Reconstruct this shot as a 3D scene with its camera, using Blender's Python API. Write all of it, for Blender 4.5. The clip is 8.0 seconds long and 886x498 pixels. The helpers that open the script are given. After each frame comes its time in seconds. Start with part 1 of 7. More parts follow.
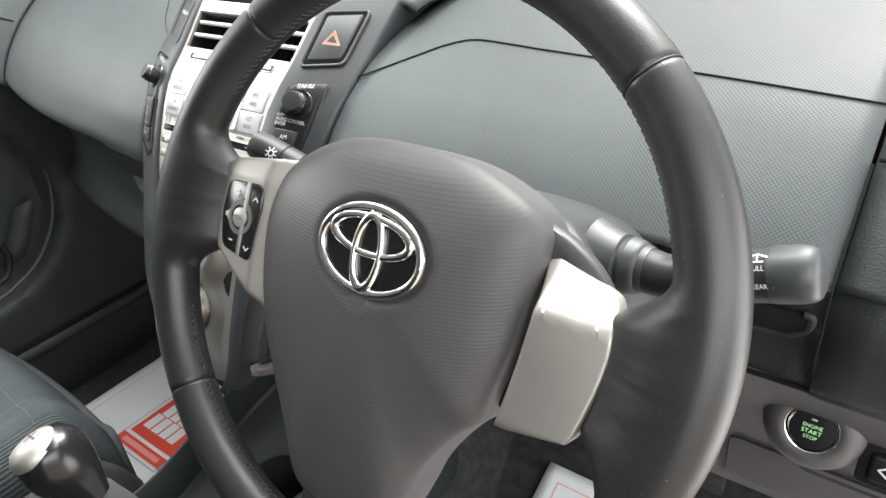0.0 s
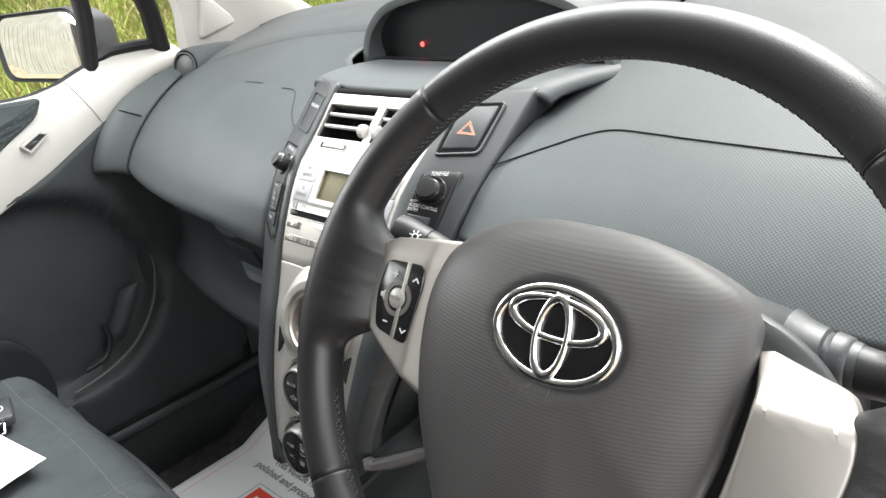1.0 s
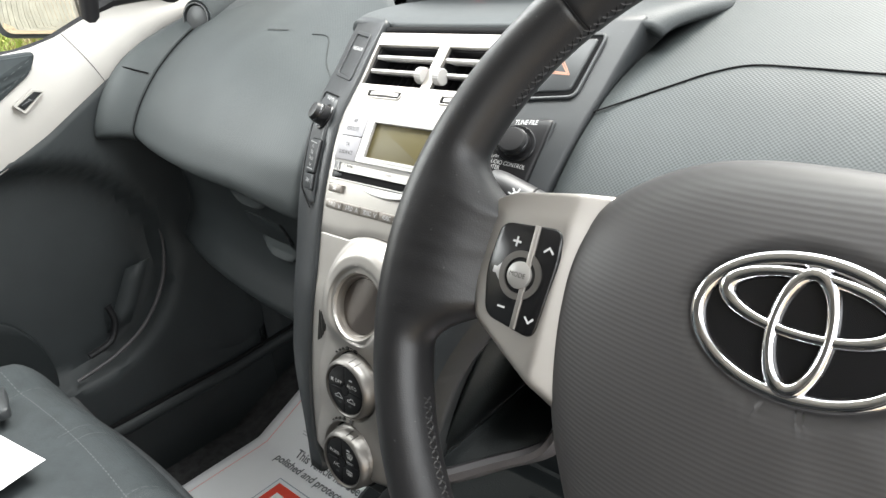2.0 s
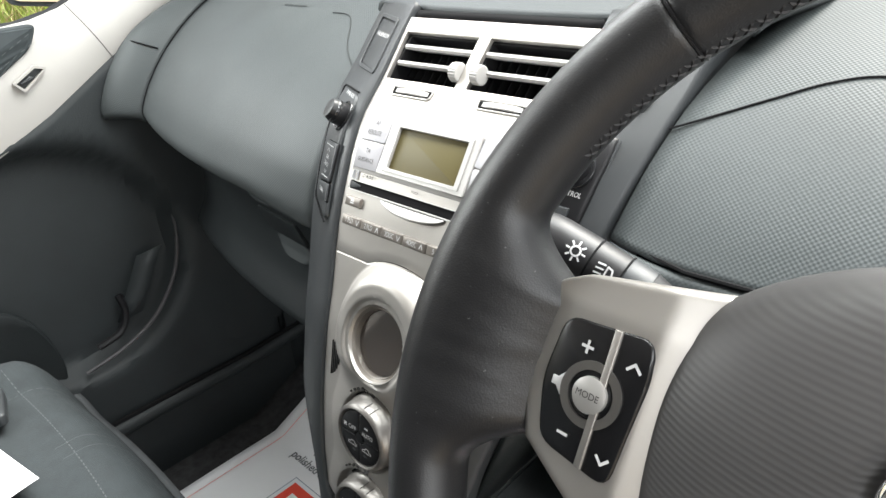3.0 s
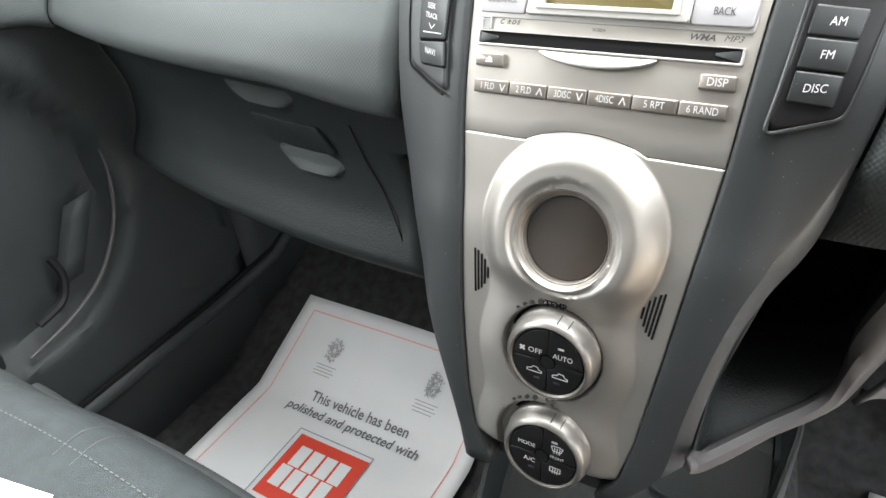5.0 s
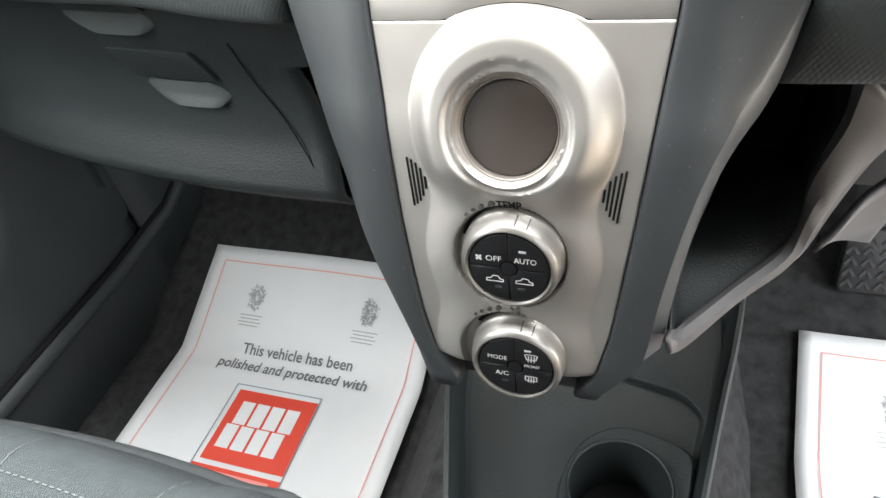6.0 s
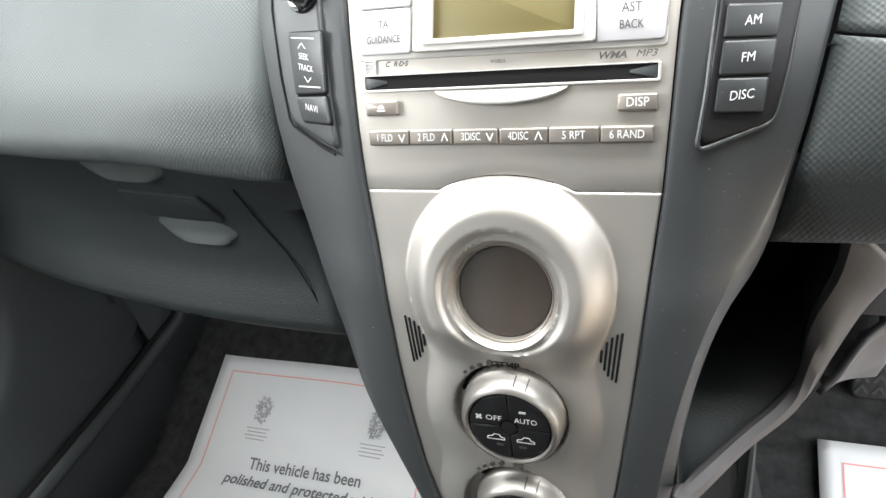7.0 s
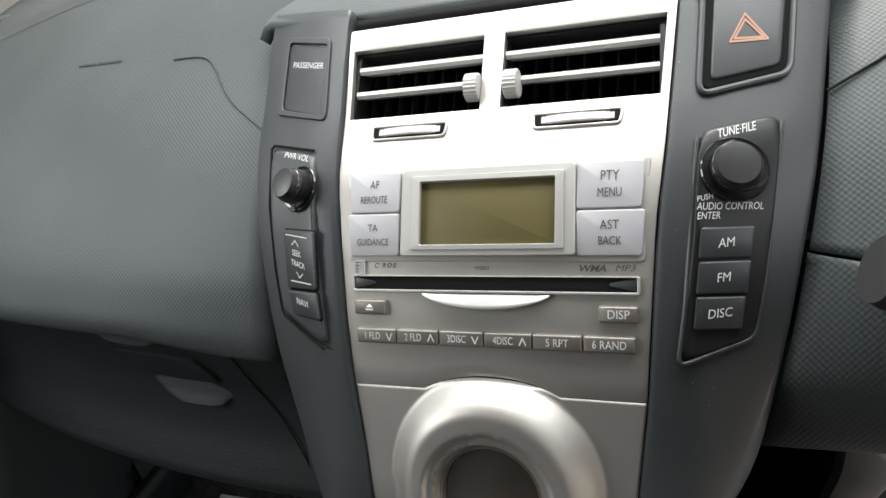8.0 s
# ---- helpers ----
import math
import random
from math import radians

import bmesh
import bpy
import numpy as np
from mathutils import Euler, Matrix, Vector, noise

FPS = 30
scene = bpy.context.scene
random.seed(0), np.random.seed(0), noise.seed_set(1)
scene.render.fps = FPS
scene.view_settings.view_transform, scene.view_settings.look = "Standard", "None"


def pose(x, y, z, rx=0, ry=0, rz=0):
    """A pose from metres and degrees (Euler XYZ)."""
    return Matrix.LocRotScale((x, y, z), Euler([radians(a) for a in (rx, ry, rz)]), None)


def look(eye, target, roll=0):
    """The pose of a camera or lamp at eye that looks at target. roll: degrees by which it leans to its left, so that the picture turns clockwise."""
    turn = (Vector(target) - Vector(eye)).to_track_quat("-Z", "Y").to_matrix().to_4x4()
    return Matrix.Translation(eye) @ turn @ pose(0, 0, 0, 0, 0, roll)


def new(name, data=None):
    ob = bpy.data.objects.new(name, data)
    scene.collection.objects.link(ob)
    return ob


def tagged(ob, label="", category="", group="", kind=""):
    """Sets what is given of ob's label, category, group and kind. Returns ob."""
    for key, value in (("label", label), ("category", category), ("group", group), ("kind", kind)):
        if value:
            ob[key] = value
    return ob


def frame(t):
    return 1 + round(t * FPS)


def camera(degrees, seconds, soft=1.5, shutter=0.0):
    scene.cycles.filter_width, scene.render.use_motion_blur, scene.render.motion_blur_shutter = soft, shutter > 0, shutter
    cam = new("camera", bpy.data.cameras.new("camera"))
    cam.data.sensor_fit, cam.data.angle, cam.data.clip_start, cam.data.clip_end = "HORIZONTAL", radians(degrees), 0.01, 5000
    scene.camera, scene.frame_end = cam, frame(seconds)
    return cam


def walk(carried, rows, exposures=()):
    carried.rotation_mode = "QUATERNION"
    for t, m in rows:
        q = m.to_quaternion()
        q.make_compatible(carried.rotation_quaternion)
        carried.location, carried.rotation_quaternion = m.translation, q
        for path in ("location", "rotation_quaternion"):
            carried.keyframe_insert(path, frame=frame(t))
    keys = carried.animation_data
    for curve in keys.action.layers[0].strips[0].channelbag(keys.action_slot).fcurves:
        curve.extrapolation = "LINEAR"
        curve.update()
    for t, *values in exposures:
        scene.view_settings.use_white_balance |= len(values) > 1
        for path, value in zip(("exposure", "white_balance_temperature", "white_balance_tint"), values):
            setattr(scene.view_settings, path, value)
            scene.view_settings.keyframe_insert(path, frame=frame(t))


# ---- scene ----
cam = camera(66.9, 8.0)
PATH = [
    (0, (0.589, -0.35, 0.922), (-0.471, 0.994, -0.113), -4.7),
    (0.5, (0.546, -0.378, 0.941), (-0.549, 0.979, -0.041), -5.9),
    (0.8, (0.536, -0.387, 0.922), (-0.683, 0.968, 0.099), -4.8),
    (1, (0.527, -0.383, 0.91), (-0.733, 0.972, 0.151), -5.0),
    (1.2, (0.512, -0.378, 0.915), (-0.731, 0.944, 0.227), -5.9),
    (1.5, (0.465, -0.368, 0.917), (-0.813, 0.999, 0.211), -7.4),
    (1.7, (0.435, -0.362, 0.876), (-0.826, 0.995, 0.123), -5.7),
    (2.8, (0.355, -0.291, 0.85), (-0.888, 0.985, -0.058), -5.0),
    (3, (0.335, -0.277, 0.869), (-0.948, 0.965, -0.031), -4.7),
    (3.5, (0.268, -0.26, 0.861), (-0.941, 1.057, -0.035), -1.9),
    (4, (0.214, -0.286, 0.849), (-0.908, 1.093, -0.067), -2.8),
    (4.5, (0.171, -0.311, 0.83), (-0.938, 1.016, -0.173), -5.6),
    (5, (0.119, -0.324, 0.806), (-0.808, 1.033, -0.332), -7.1),
    (5.2, (0.1, -0.32, 0.798), (-0.728, 1.057, -0.392), -8.2),
    (6.3, (0.082, -0.297, 0.776), (-0.541, 1.007, -0.607), -12.3),
    (6.5, (0.084, -0.295, 0.78), (-0.54, 1.012, -0.599), -12.3),
    (7, (0.087, -0.273, 0.812), (-0.593, 1.19, -0.369), -12.8),
    (7.5, (0.093, -0.249, 0.841), (-0.598, 1.332, -0.17), -12.8),
    (8, (0.099, -0.245, 0.851), (-0.617, 1.383, -0.063), -11.9),
]
walk(cam, [(t, look(eye, target, roll)) for t, eye, target, roll in PATH],
     exposures=[(0, 1.78), (1.5, 1.74), (3, 1.75), (3.5, 1.2), (4, 1.35), (4.5, 1.8), (5, 2.4), (6.5, 2.8), (7, 2.6), (7.5, 1.65), (8, 1.08)])

# ---- world and light ----
world = bpy.data.worlds.new("overcast_sky")
scene.world = world
world.use_nodes = True
wn = world.node_tree
sky = wn.nodes.new("ShaderNodeTexSky")
sky.sky_type = "NISHITA"
sky.sun_disc = False
sky.sun_elevation, sky.sun_rotation = radians(54), radians(5)
sky.air_density, sky.dust_density = 1.0, 4.0
hsv = wn.nodes.new("ShaderNodeHueSaturation")
hsv.inputs["Saturation"].default_value = 0.18
bg = wn.nodes["Background"]
wn.links.new(sky.outputs[0], hsv.inputs["Color"])
wn.links.new(hsv.outputs[0], bg.inputs["Color"])
bg.inputs["Strength"].default_value = 0.12
sun = new("sun", bpy.data.lights.new("sun", "SUN"))
sun.data.energy, sun.data.angle, sun.data.color = 1.5, radians(25), (1.0, 0.96, 0.9)
sun.matrix_world = look((0.4, 5, 7), (0, 0, 0))


def opening_light(name, eye, target, wide, high, watts):
    """Sky light entering through one opening of the car."""
    lamp = new(name, bpy.data.lights.new(name, "AREA"))
    lamp.data.shape, lamp.data.size, lamp.data.size_y, lamp.data.energy = "RECTANGLE", wide, high, watts
    lamp.data.color = (0.98, 1.0, 1.0)
    lamp.matrix_world = look(eye, target)


opening_light("driver_window_sky", (0.92, -0.48, 1.05), (0.0, -0.12, 0.45), 0.8, 0.42, 1.9)
opening_light("driver_doorway_sky", (0.92, 0.10, 0.50), (0.10, 0.03, 0.32), 0.40, 0.70, 1.6)
opening_light("windscreen_sky", (0.0, 0.06, 1.205), (0.0, -0.44, 0.60), 1.1, 0.26, 5.0)
opening_light("side_window_sky", (-0.79, -0.34, 1.06), (-0.1, -0.14, 0.25), 0.60, 0.26, 2.3)

# ---- materials ----
def mat(name, base, rough=0.5, metal=0.0, bump=None, vary=0.0, vscale=12.0, spec=0.5, coat=0.0, dust=0.0):
    """A plain surface with grain. bump: (kind, cells per metre, depth in metres, strength)."""
    m = bpy.data.materials.new(name)
    m.use_nodes = True
    nt = m.node_tree
    bs = nt.nodes["Principled BSDF"]
    bs.inputs["Base Color"].default_value = (*base, 1)
    bs.inputs["Roughness"].default_value = rough
    bs.inputs["Metallic"].default_value = metal
    bs.inputs["Specular IOR Level"].default_value = spec
    bs.inputs["Coat Weight"].default_value = coat
    tc = nt.nodes.new("ShaderNodeTexCoord")
    if vary:
        nz = nt.nodes.new("ShaderNodeTexNoise")
        nz.inputs["Scale"].default_value, nz.inputs["Detail"].default_value = vscale, 5
        nt.links.new(tc.outputs["Object"], nz.inputs["Vector"])
        ramp = nt.nodes.new("ShaderNodeValToRGB")
        lo, hi = 1 - vary, 1 + vary
        ramp.color_ramp.elements[0].color = (*[c * lo for c in base], 1)
        ramp.color_ramp.elements[1].color = (*[min(1, c * hi) for c in base], 1)
        ramp.color_ramp.elements[0].position, ramp.color_ramp.elements[1].position = 0.3, 0.7
        nt.links.new(nz.outputs["Fac"], ramp.inputs["Fac"])
        col = ramp.outputs["Color"]
        if dust:
            sp = nt.nodes.new("ShaderNodeTexNoise")
            sp.inputs["Scale"].default_value = 620
            sp.inputs["Detail"].default_value = 2
            nt.links.new(tc.outputs["Object"], sp.inputs["Vector"])
            st = nt.nodes.new("ShaderNodeValToRGB")
            st.color_ramp.elements[0].position, st.color_ramp.elements[1].position = 0.745, 0.77
            nt.links.new(sp.outputs["Fac"], st.inputs["Fac"])
            mx = nt.nodes.new("ShaderNodeMix")
            mx.data_type = "RGBA"
            nt.links.new(st.outputs["Color"], mx.inputs["Factor"])
            nt.links.new(col, mx.inputs["A"])
            mx.inputs["B"].default_value = (dust, dust, dust, 1)
            col = mx.outputs["Result"]
        nt.links.new(col, bs.inputs["Base Color"])
        rr = nt.nodes.new("ShaderNodeMapRange")
        rr.inputs["To Min"].default_value, rr.inputs["To Max"].default_value = rough - 0.07, rough + 0.07
        nz2 = nt.nodes.new("ShaderNodeTexNoise")
        nz2.inputs["Scale"].default_value = vscale * 0.6
        nt.links.new(tc.outputs["Object"], nz2.inputs["Vector"])
        nt.links.new(nz2.outputs["Fac"], rr.inputs["Value"])
        nt.links.new(rr.outputs["Result"], bs.inputs["Roughness"])
    if bump:
        kind, cells, depth, strength = bump
        if kind == "cells":
            tx = nt.nodes.new("ShaderNodeTexVoronoi")
            tx.inputs["Scale"].default_value = cells
            tx.inputs["Randomness"].default_value = 0.85
            out = tx.outputs["Distance"]
        elif kind == "dots":
            sep = nt.nodes.new("ShaderNodeSeparateXYZ")
            nt.links.new(tc.outputs["Object"], sep.inputs[0])
            k = math.pi * cells

            def calc(op, a, b):
                nd = nt.nodes.new("ShaderNodeMath")
                nd.operation = op
                for i, q in enumerate((a, b)):
                    if isinstance(q, (int, float)):
                        nd.inputs[i].default_value = q
                    elif q is not None:
                        nt.links.new(q, nd.inputs[i])
                return nd.outputs[0]
            along = calc("MULTIPLY", calc("ADD", sep.outputs["Y"], sep.outputs["Z"]), 0.72 * k)
            across = calc("MULTIPLY", sep.outputs["X"], k)
            out = calc("MULTIPLY", calc("SINE", across, None), calc("SINE", along, None))
        elif kind == "ribs":
            tx = nt.nodes.new("ShaderNodeTexWave")
            tx.bands_direction = "Z"
            tx.inputs["Scale"].default_value = cells * 0.314
            tx.inputs["Distortion"].default_value = 0.25
            tx.inputs["Detail"].default_value = 1.0
            tx.inputs["Detail Scale"].default_value = 1.5
            out = tx.outputs["Fac"]
        elif kind == "weave":
            tx = nt.nodes.new("ShaderNodeTexWave")
            tx.bands_direction = "X"
            tx.inputs["Scale"].default_value = cells * 0.314
            tx.inputs["Distortion"].default_value = 0.4
            out = tx.outputs["Fac"]
        else:
            tx = nt.nodes.new("ShaderNodeTexNoise")
            tx.inputs["Scale"].default_value = cells
            tx.inputs["Detail"].default_value = 6
            tx.inputs["Roughness"].default_value = 0.6
            out = tx.outputs["Fac"]
        if kind != "dots":
            nt.links.new(tc.outputs["Object"], tx.inputs["Vector"])
        bp = nt.nodes.new("ShaderNodeBump")
        bp.inputs["Strength"].default_value, bp.inputs["Distance"].default_value = strength, depth
        nt.links.new(out, bp.inputs["Height"])
        nt.links.new(bp.outputs["Normal"], bs.inputs["Normal"])
    return m


def glowing(name, colour, strength):
    m = mat(name, colour)
    bs = m.node_tree.nodes["Principled BSDF"]
    bs.inputs["Emission Color"].default_value = (*colour, 1)
    bs.inputs["Emission Strength"].default_value = strength
    return m


def pane_mat(name, tint, gloss):
    m = bpy.data.materials.new(name)
    m.use_nodes = True
    nt = m.node_tree
    nt.nodes.remove(nt.nodes["Principled BSDF"])
    tr, gl, mx = nt.nodes.new("ShaderNodeBsdfTransparent"), nt.nodes.new("ShaderNodeBsdfGlossy"), nt.nodes.new("ShaderNodeMixShader")
    tr.inputs["Color"].default_value = (*tint, 1)
    gl.inputs["Roughness"].default_value = 0.02
    mx.inputs["Fac"].default_value = gloss
    nt.links.new(tr.outputs[0], mx.inputs[1])
    nt.links.new(gl.outputs[0], mx.inputs[2])
    nt.links.new(mx.outputs[0], nt.nodes["Material Output"].inputs["Surface"])
    return m


DASH = mat("grained_dash_plastic", (0.050, 0.057, 0.058), 0.50, bump=("dots", 645, 0.0004, 0.24), vary=0.08, dust=0.12, spec=0.26)
DASHTOP = mat("soft_dash_top", (0.060, 0.066, 0.068), 0.55, bump=("cells", 700, 0.0004, 0.4), vary=0.08, spec=0.30)
# dark plastic; on the dash's lower parts its darkness also stands for shade
LOWER = mat("dark_and_shaded_plastic", (0.015, 0.0185, 0.0195), 0.55, bump=("cells", 640, 0.0005, 0.45), vary=0.1, dust=0.07, spec=0.3)
CHEEK = mat("satin_grey_plastic", (0.027, 0.030, 0.032), 0.44, bump=("noise", 1500, 0.0002, 0.25), vary=0.08, dust=0.16)
KNEE = mat("grey_knee_panel_plastic", (0.058, 0.055, 0.058), 0.55, bump=("noise", 900, 0.0003, 0.35), vary=0.10, vscale=30)
SILVER = mat("satin_silver_paint", (0.43, 0.41, 0.385), 0.47, metal=0.85, bump=("noise", 2400, 0.0001, 0.1), vary=0.03, vscale=30)
RADIO = mat("radio_silver_plastic", (0.41, 0.40, 0.385), 0.42, metal=0.45, vary=0.03, vscale=30)
WHITEKEY = mat("pale_grey_key_plastic", (0.355, 0.35, 0.365), 0.45, vary=0.03, vscale=40)
SLAT = mat("vent_slat_plastic", (0.40, 0.39, 0.375), 0.45, vary=0.05, vscale=40)
BUTTON = mat("metallic_button", (0.21, 0.19, 0.17), 0.36, metal=0.5, vary=0.05, vscale=60)
BLACK = mat("black_plastic", (0.011, 0.011, 0.012), 0.40, vary=0.1, vscale=50, spec=0.25)
GLOSS = mat("gloss_black_plastic", (0.010, 0.010, 0.011), 0.22, vary=0.1, vscale=50)
# near-black for joints, and for the shade of gaps and cavities put into colour
VOID = mat("joint_and_shade_black", (0.008, 0.008, 0.0085), 0.9, vary=0.1, spec=0.12)
KNOB = mat("rubbery_knob", (0.010, 0.010, 0.011), 0.36, vary=0.1, vscale=60)
LCD = mat("switched_off_display", (0.085, 0.070, 0.024), 0.50, vary=0.03, spec=0.3)
LENS = mat("climate_display_lens", (0.056, 0.046, 0.040), 0.06, spec=0.8, coat=0.6)
BAND = mat("polished_black_band", (0.03, 0.03, 0.032), 0.08, metal=0.6, coat=0.5)
STALK = mat("smooth_stalk_plastic", (0.020, 0.020, 0.021), 0.40, bump=("noise", 1800, 0.0001, 0.15), vary=0.1, vscale=40, spec=0.35)
LEATHER = mat("wheel_leather", (0.014, 0.014, 0.015), 0.42, bump=("cells", 1300, 0.0004, 0.14), vary=0.12, vscale=25, dust=0.1)
STITCH = mat("dark_leather_thread", (0.026, 0.025, 0.026), 0.7)
AIRBAG = mat("airbag_cover", (0.055, 0.053, 0.053), 0.50, bump=("ribs", 520, 0.0004, 0.13), vary=0.05)
CHROME = mat("chrome", (0.86, 0.86, 0.88), 0.06, metal=1.0)
DIALMETAL = mat("brushed_dial_metal", (0.21, 0.20, 0.188), 0.40, metal=0.8, vary=0.04, vscale=60)
PALE = mat("pale_grey_trim", (0.42, 0.405, 0.38), 0.55, bump=("noise", 1200, 0.0003, 0.3), vary=0.04)
PILLAR = mat("pillar_trim", (0.44, 0.42, 0.39), 0.6, bump=("noise", 1000, 0.0003, 0.3), vary=0.04)
DOORDARK = mat("dark_door_plastic", (0.024, 0.0285, 0.030), 0.55, bump=("cells", 620, 0.0005, 0.4), vary=0.12, spec=0.35)
FABRIC = mat("ribbed_seat_fabric", (0.033, 0.041, 0.044), 0.85, bump=("weave", 520, 0.0009, 0.9), vary=0.12, vscale=40)
FABRICDARK = mat("seat_bolster_fabric", (0.042, 0.046, 0.048), 0.85, bump=("noise", 1400, 0.0008, 0.7), vary=0.15, vscale=60)
THREAD = mat("pale_stitching", (0.085, 0.095, 0.095), 0.8)
CARPET = mat("black_carpet", (0.028, 0.028, 0.029), 0.95, bump=("noise", 1100, 0.003, 1.0), vary=0.5, vscale=60)
PAPER = mat("white_paper", (0.74, 0.75, 0.76), 0.75, bump=("noise", 60, 0.0012, 0.15), vary=0.02)
RED = mat("printed_red", (0.72, 0.065, 0.035), 0.6, vary=0.04)
PINK = mat("thin_red_print", (0.80, 0.30, 0.28), 0.7)
INK = mat("grey_print", (0.16, 0.17, 0.18), 0.7)
FAINT = mat("faint_grey_print", (0.36, 0.37, 0.38), 0.7)
BLUE = mat("blue_grey_print", (0.26, 0.31, 0.36), 0.7)
LABELW = mat("white_legend", (0.60, 0.60, 0.60), 0.6)
LABELD = mat("dark_legend", (0.035, 0.033, 0.03), 0.6)
ORANGE = mat("warning_orange", (0.34, 0.17, 0.11), 0.5)
GREENLED = glowing("lit_green_legend", (0.30, 0.62, 0.26), 0.16)
REDLED = glowing("lit_red_lamp", (1.0, 0.03, 0.03), 3.0)
RUBBER = mat("black_rubber", (0.016, 0.016, 0.017), 0.6, vary=0.1)
BODY = mat("car_body_paint", (0.05, 0.056, 0.062), 0.25, metal=0.5, coat=0.6)
LINING = mat("pale_roof_lining", (0.50, 0.49, 0.46), 0.9, bump=("noise", 700, 0.0008, 0.4), vary=0.04)
GLASS = pane_mat("clear_glass", (0.90, 0.93, 0.90), 0.012)
MIRROR = mat("mirror_glass", (0.90, 0.90, 0.90), 0.015, metal=1.0)
GRASS = mat("grass", (0.16, 0.21, 0.045), 0.9, vary=0.45, vscale=3, bump=("noise", 30, 0.03, 0.8))
BLADE = mat("grass_blade", (0.36, 0.44, 0.11), 0.8, vary=0.5, vscale=1.5)
DRY = mat("dry_straw", (0.52, 0.42, 0.24), 0.85, vary=0.4, vscale=2)
LEAF = mat("bramble_leaf", (0.22, 0.30, 0.08), 0.6, vary=0.5, vscale=3)
STONE = mat("old_stone", (0.20, 0.18, 0.155), 0.9, bump=("noise", 25, 0.02, 0.8), vary=0.35, vscale=6)
BRICKRED = mat("red_brick", (0.26, 0.10, 0.07), 0.9, vary=0.3, vscale=6)
TIMBER = mat("weathered_timber", (0.34, 0.34, 0.30), 0.85, bump=("noise", 30, 0.002, 0.3), vary=0.14, vscale=3)
GRAVEL = mat("sandy_ground", (0.42, 0.34, 0.24), 0.95, bump=("noise", 40, 0.02, 0.8), vary=0.3, vscale=4)


# ---- builders ----
def thing(name, label, category, group="", kind=""):
    return tagged(new(name), label, category, group, kind)


def part(name, bm, material, parent=None, label="", bevel=0.0, solid=0.0, smooth=True, seg=2, sub=0):
    """Link a bmesh as one mesh object."""
    if not any(e.is_boundary for e in bm.edges):
        bmesh.ops.recalc_face_normals(bm, faces=bm.faces)
    me = bpy.data.meshes.new(name)
    bm.to_mesh(me)
    bm.free()
    me.materials.append(material)
    ob = new(name, me)
    if parent:
        ob.parent = parent
    if label:
        ob["label"] = label
    if solid:
        md = ob.modifiers.new("solid", "SOLIDIFY")
        md.thickness, md.offset = abs(solid), -1 if solid > 0 else 1
    if bevel:
        md = ob.modifiers.new("bevel", "BEVEL")
        md.width, md.segments, md.limit_method, md.angle_limit = bevel, seg, "ANGLE", radians(35)
    if sub:
        md = ob.modifiers.new("sub", "SUBSURF")
        md.levels = md.render_levels = sub
    if smooth:
        for p in me.polygons:
            p.use_smooth = True
        if not sub:
            me.set_sharp_from_angle(angle=radians(40))
    return ob


def rrect(cx, cy, w, h, r=0.002, n=4):
    pts = []
    for qx, qy, a0 in ((1, 1, 0), (-1, 1, 90), (-1, -1, 180), (1, -1, 270)):
        for i in range(n + 1):
            a = radians(a0 + 90 * i / n)
            pts.append((cx + qx * (w / 2 - r) + r * math.cos(a), cy + qy * (h / 2 - r) + r * math.sin(a)))
    return pts


def circle(cx, cy, rx, ry=None, n=40):
    ry = rx if ry is None else ry
    return [(cx + rx * math.cos(2 * math.pi * i / n), cy + ry * math.sin(2 * math.pi * i / n)) for i in range(n)]


def rounded(pts, r, n=4):
    """Round the corners of an outline."""
    out = []
    k = len(pts)
    for i in range(k):
        a, b, c = Vector(pts[i - 1]), Vector(pts[i]), Vector(pts[(i + 1) % k])
        d1, d2 = (a - b), (c - b)
        q = min(r, d1.length * 0.45, d2.length * 0.45)
        p1, p2 = b + d1.normalized() * q, b + d2.normalized() * q
        for j in range(n + 1):
            t = j / n
            out.append(tuple((1 - t) ** 2 * p1 + 2 * t * (1 - t) * b + t * t * p2))
    return out


def inset(pts, d):
    k = len(pts)
    area = sum(pts[i - 1][0] * pts[i][1] - pts[i][0] * pts[i - 1][1] for i in range(k))
    s = 1 if area > 0 else -1
    out = []
    for i in range(k):
        a, b, c = Vector(pts[i - 1]), Vector(pts[i]), Vector(pts[(i + 1) % k])
        e1, e2 = (b - a), (c - b)
        n1 = Vector((-e1.y, e1.x)).normalized() if e1.length > 1e-9 else Vector((0, 0))
        n2 = Vector((-e2.y, e2.x)).normalized() if e2.length > 1e-9 else n1
        m = (n1 + n2)
        m = m.normalized() if m.length > 1e-9 else n1
        out.append((b.x + s * m.x * d, b.y + s * m.y * d))
    return out


def rings(bm, loops, cap0=True, cap1=True):
    """Skin a row of closed loops."""
    vs = [[bm.verts.new(p) for p in lp] for lp in loops]
    k = len(vs[0])
    for a, b in zip(vs, vs[1:]):
        for i in range(k):
            bm.faces.new((a[i], a[(i + 1) % k], b[(i + 1) % k], b[i]))
    if cap0:
        bm.faces.new(vs[0][::-1])
    if cap1:
        bm.faces.new(vs[-1])
    return bm


def plate(outline, w0, w1, at, bev=0.0008):
    """A solid plate with a rounded front edge, laid on a surface by at(u, v, w)."""
    bm = bmesh.new()
    a, b = inset(outline, bev * 0.35), inset(outline, bev)
    rings(bm, [[at(u, v, w0) for u, v in outline], [at(u, v, w1 - bev) for u, v in outline],
               [at(u, v, w1 - bev * 0.3) for u, v in a], [at(u, v, w1) for u, v in b]])
    return bm


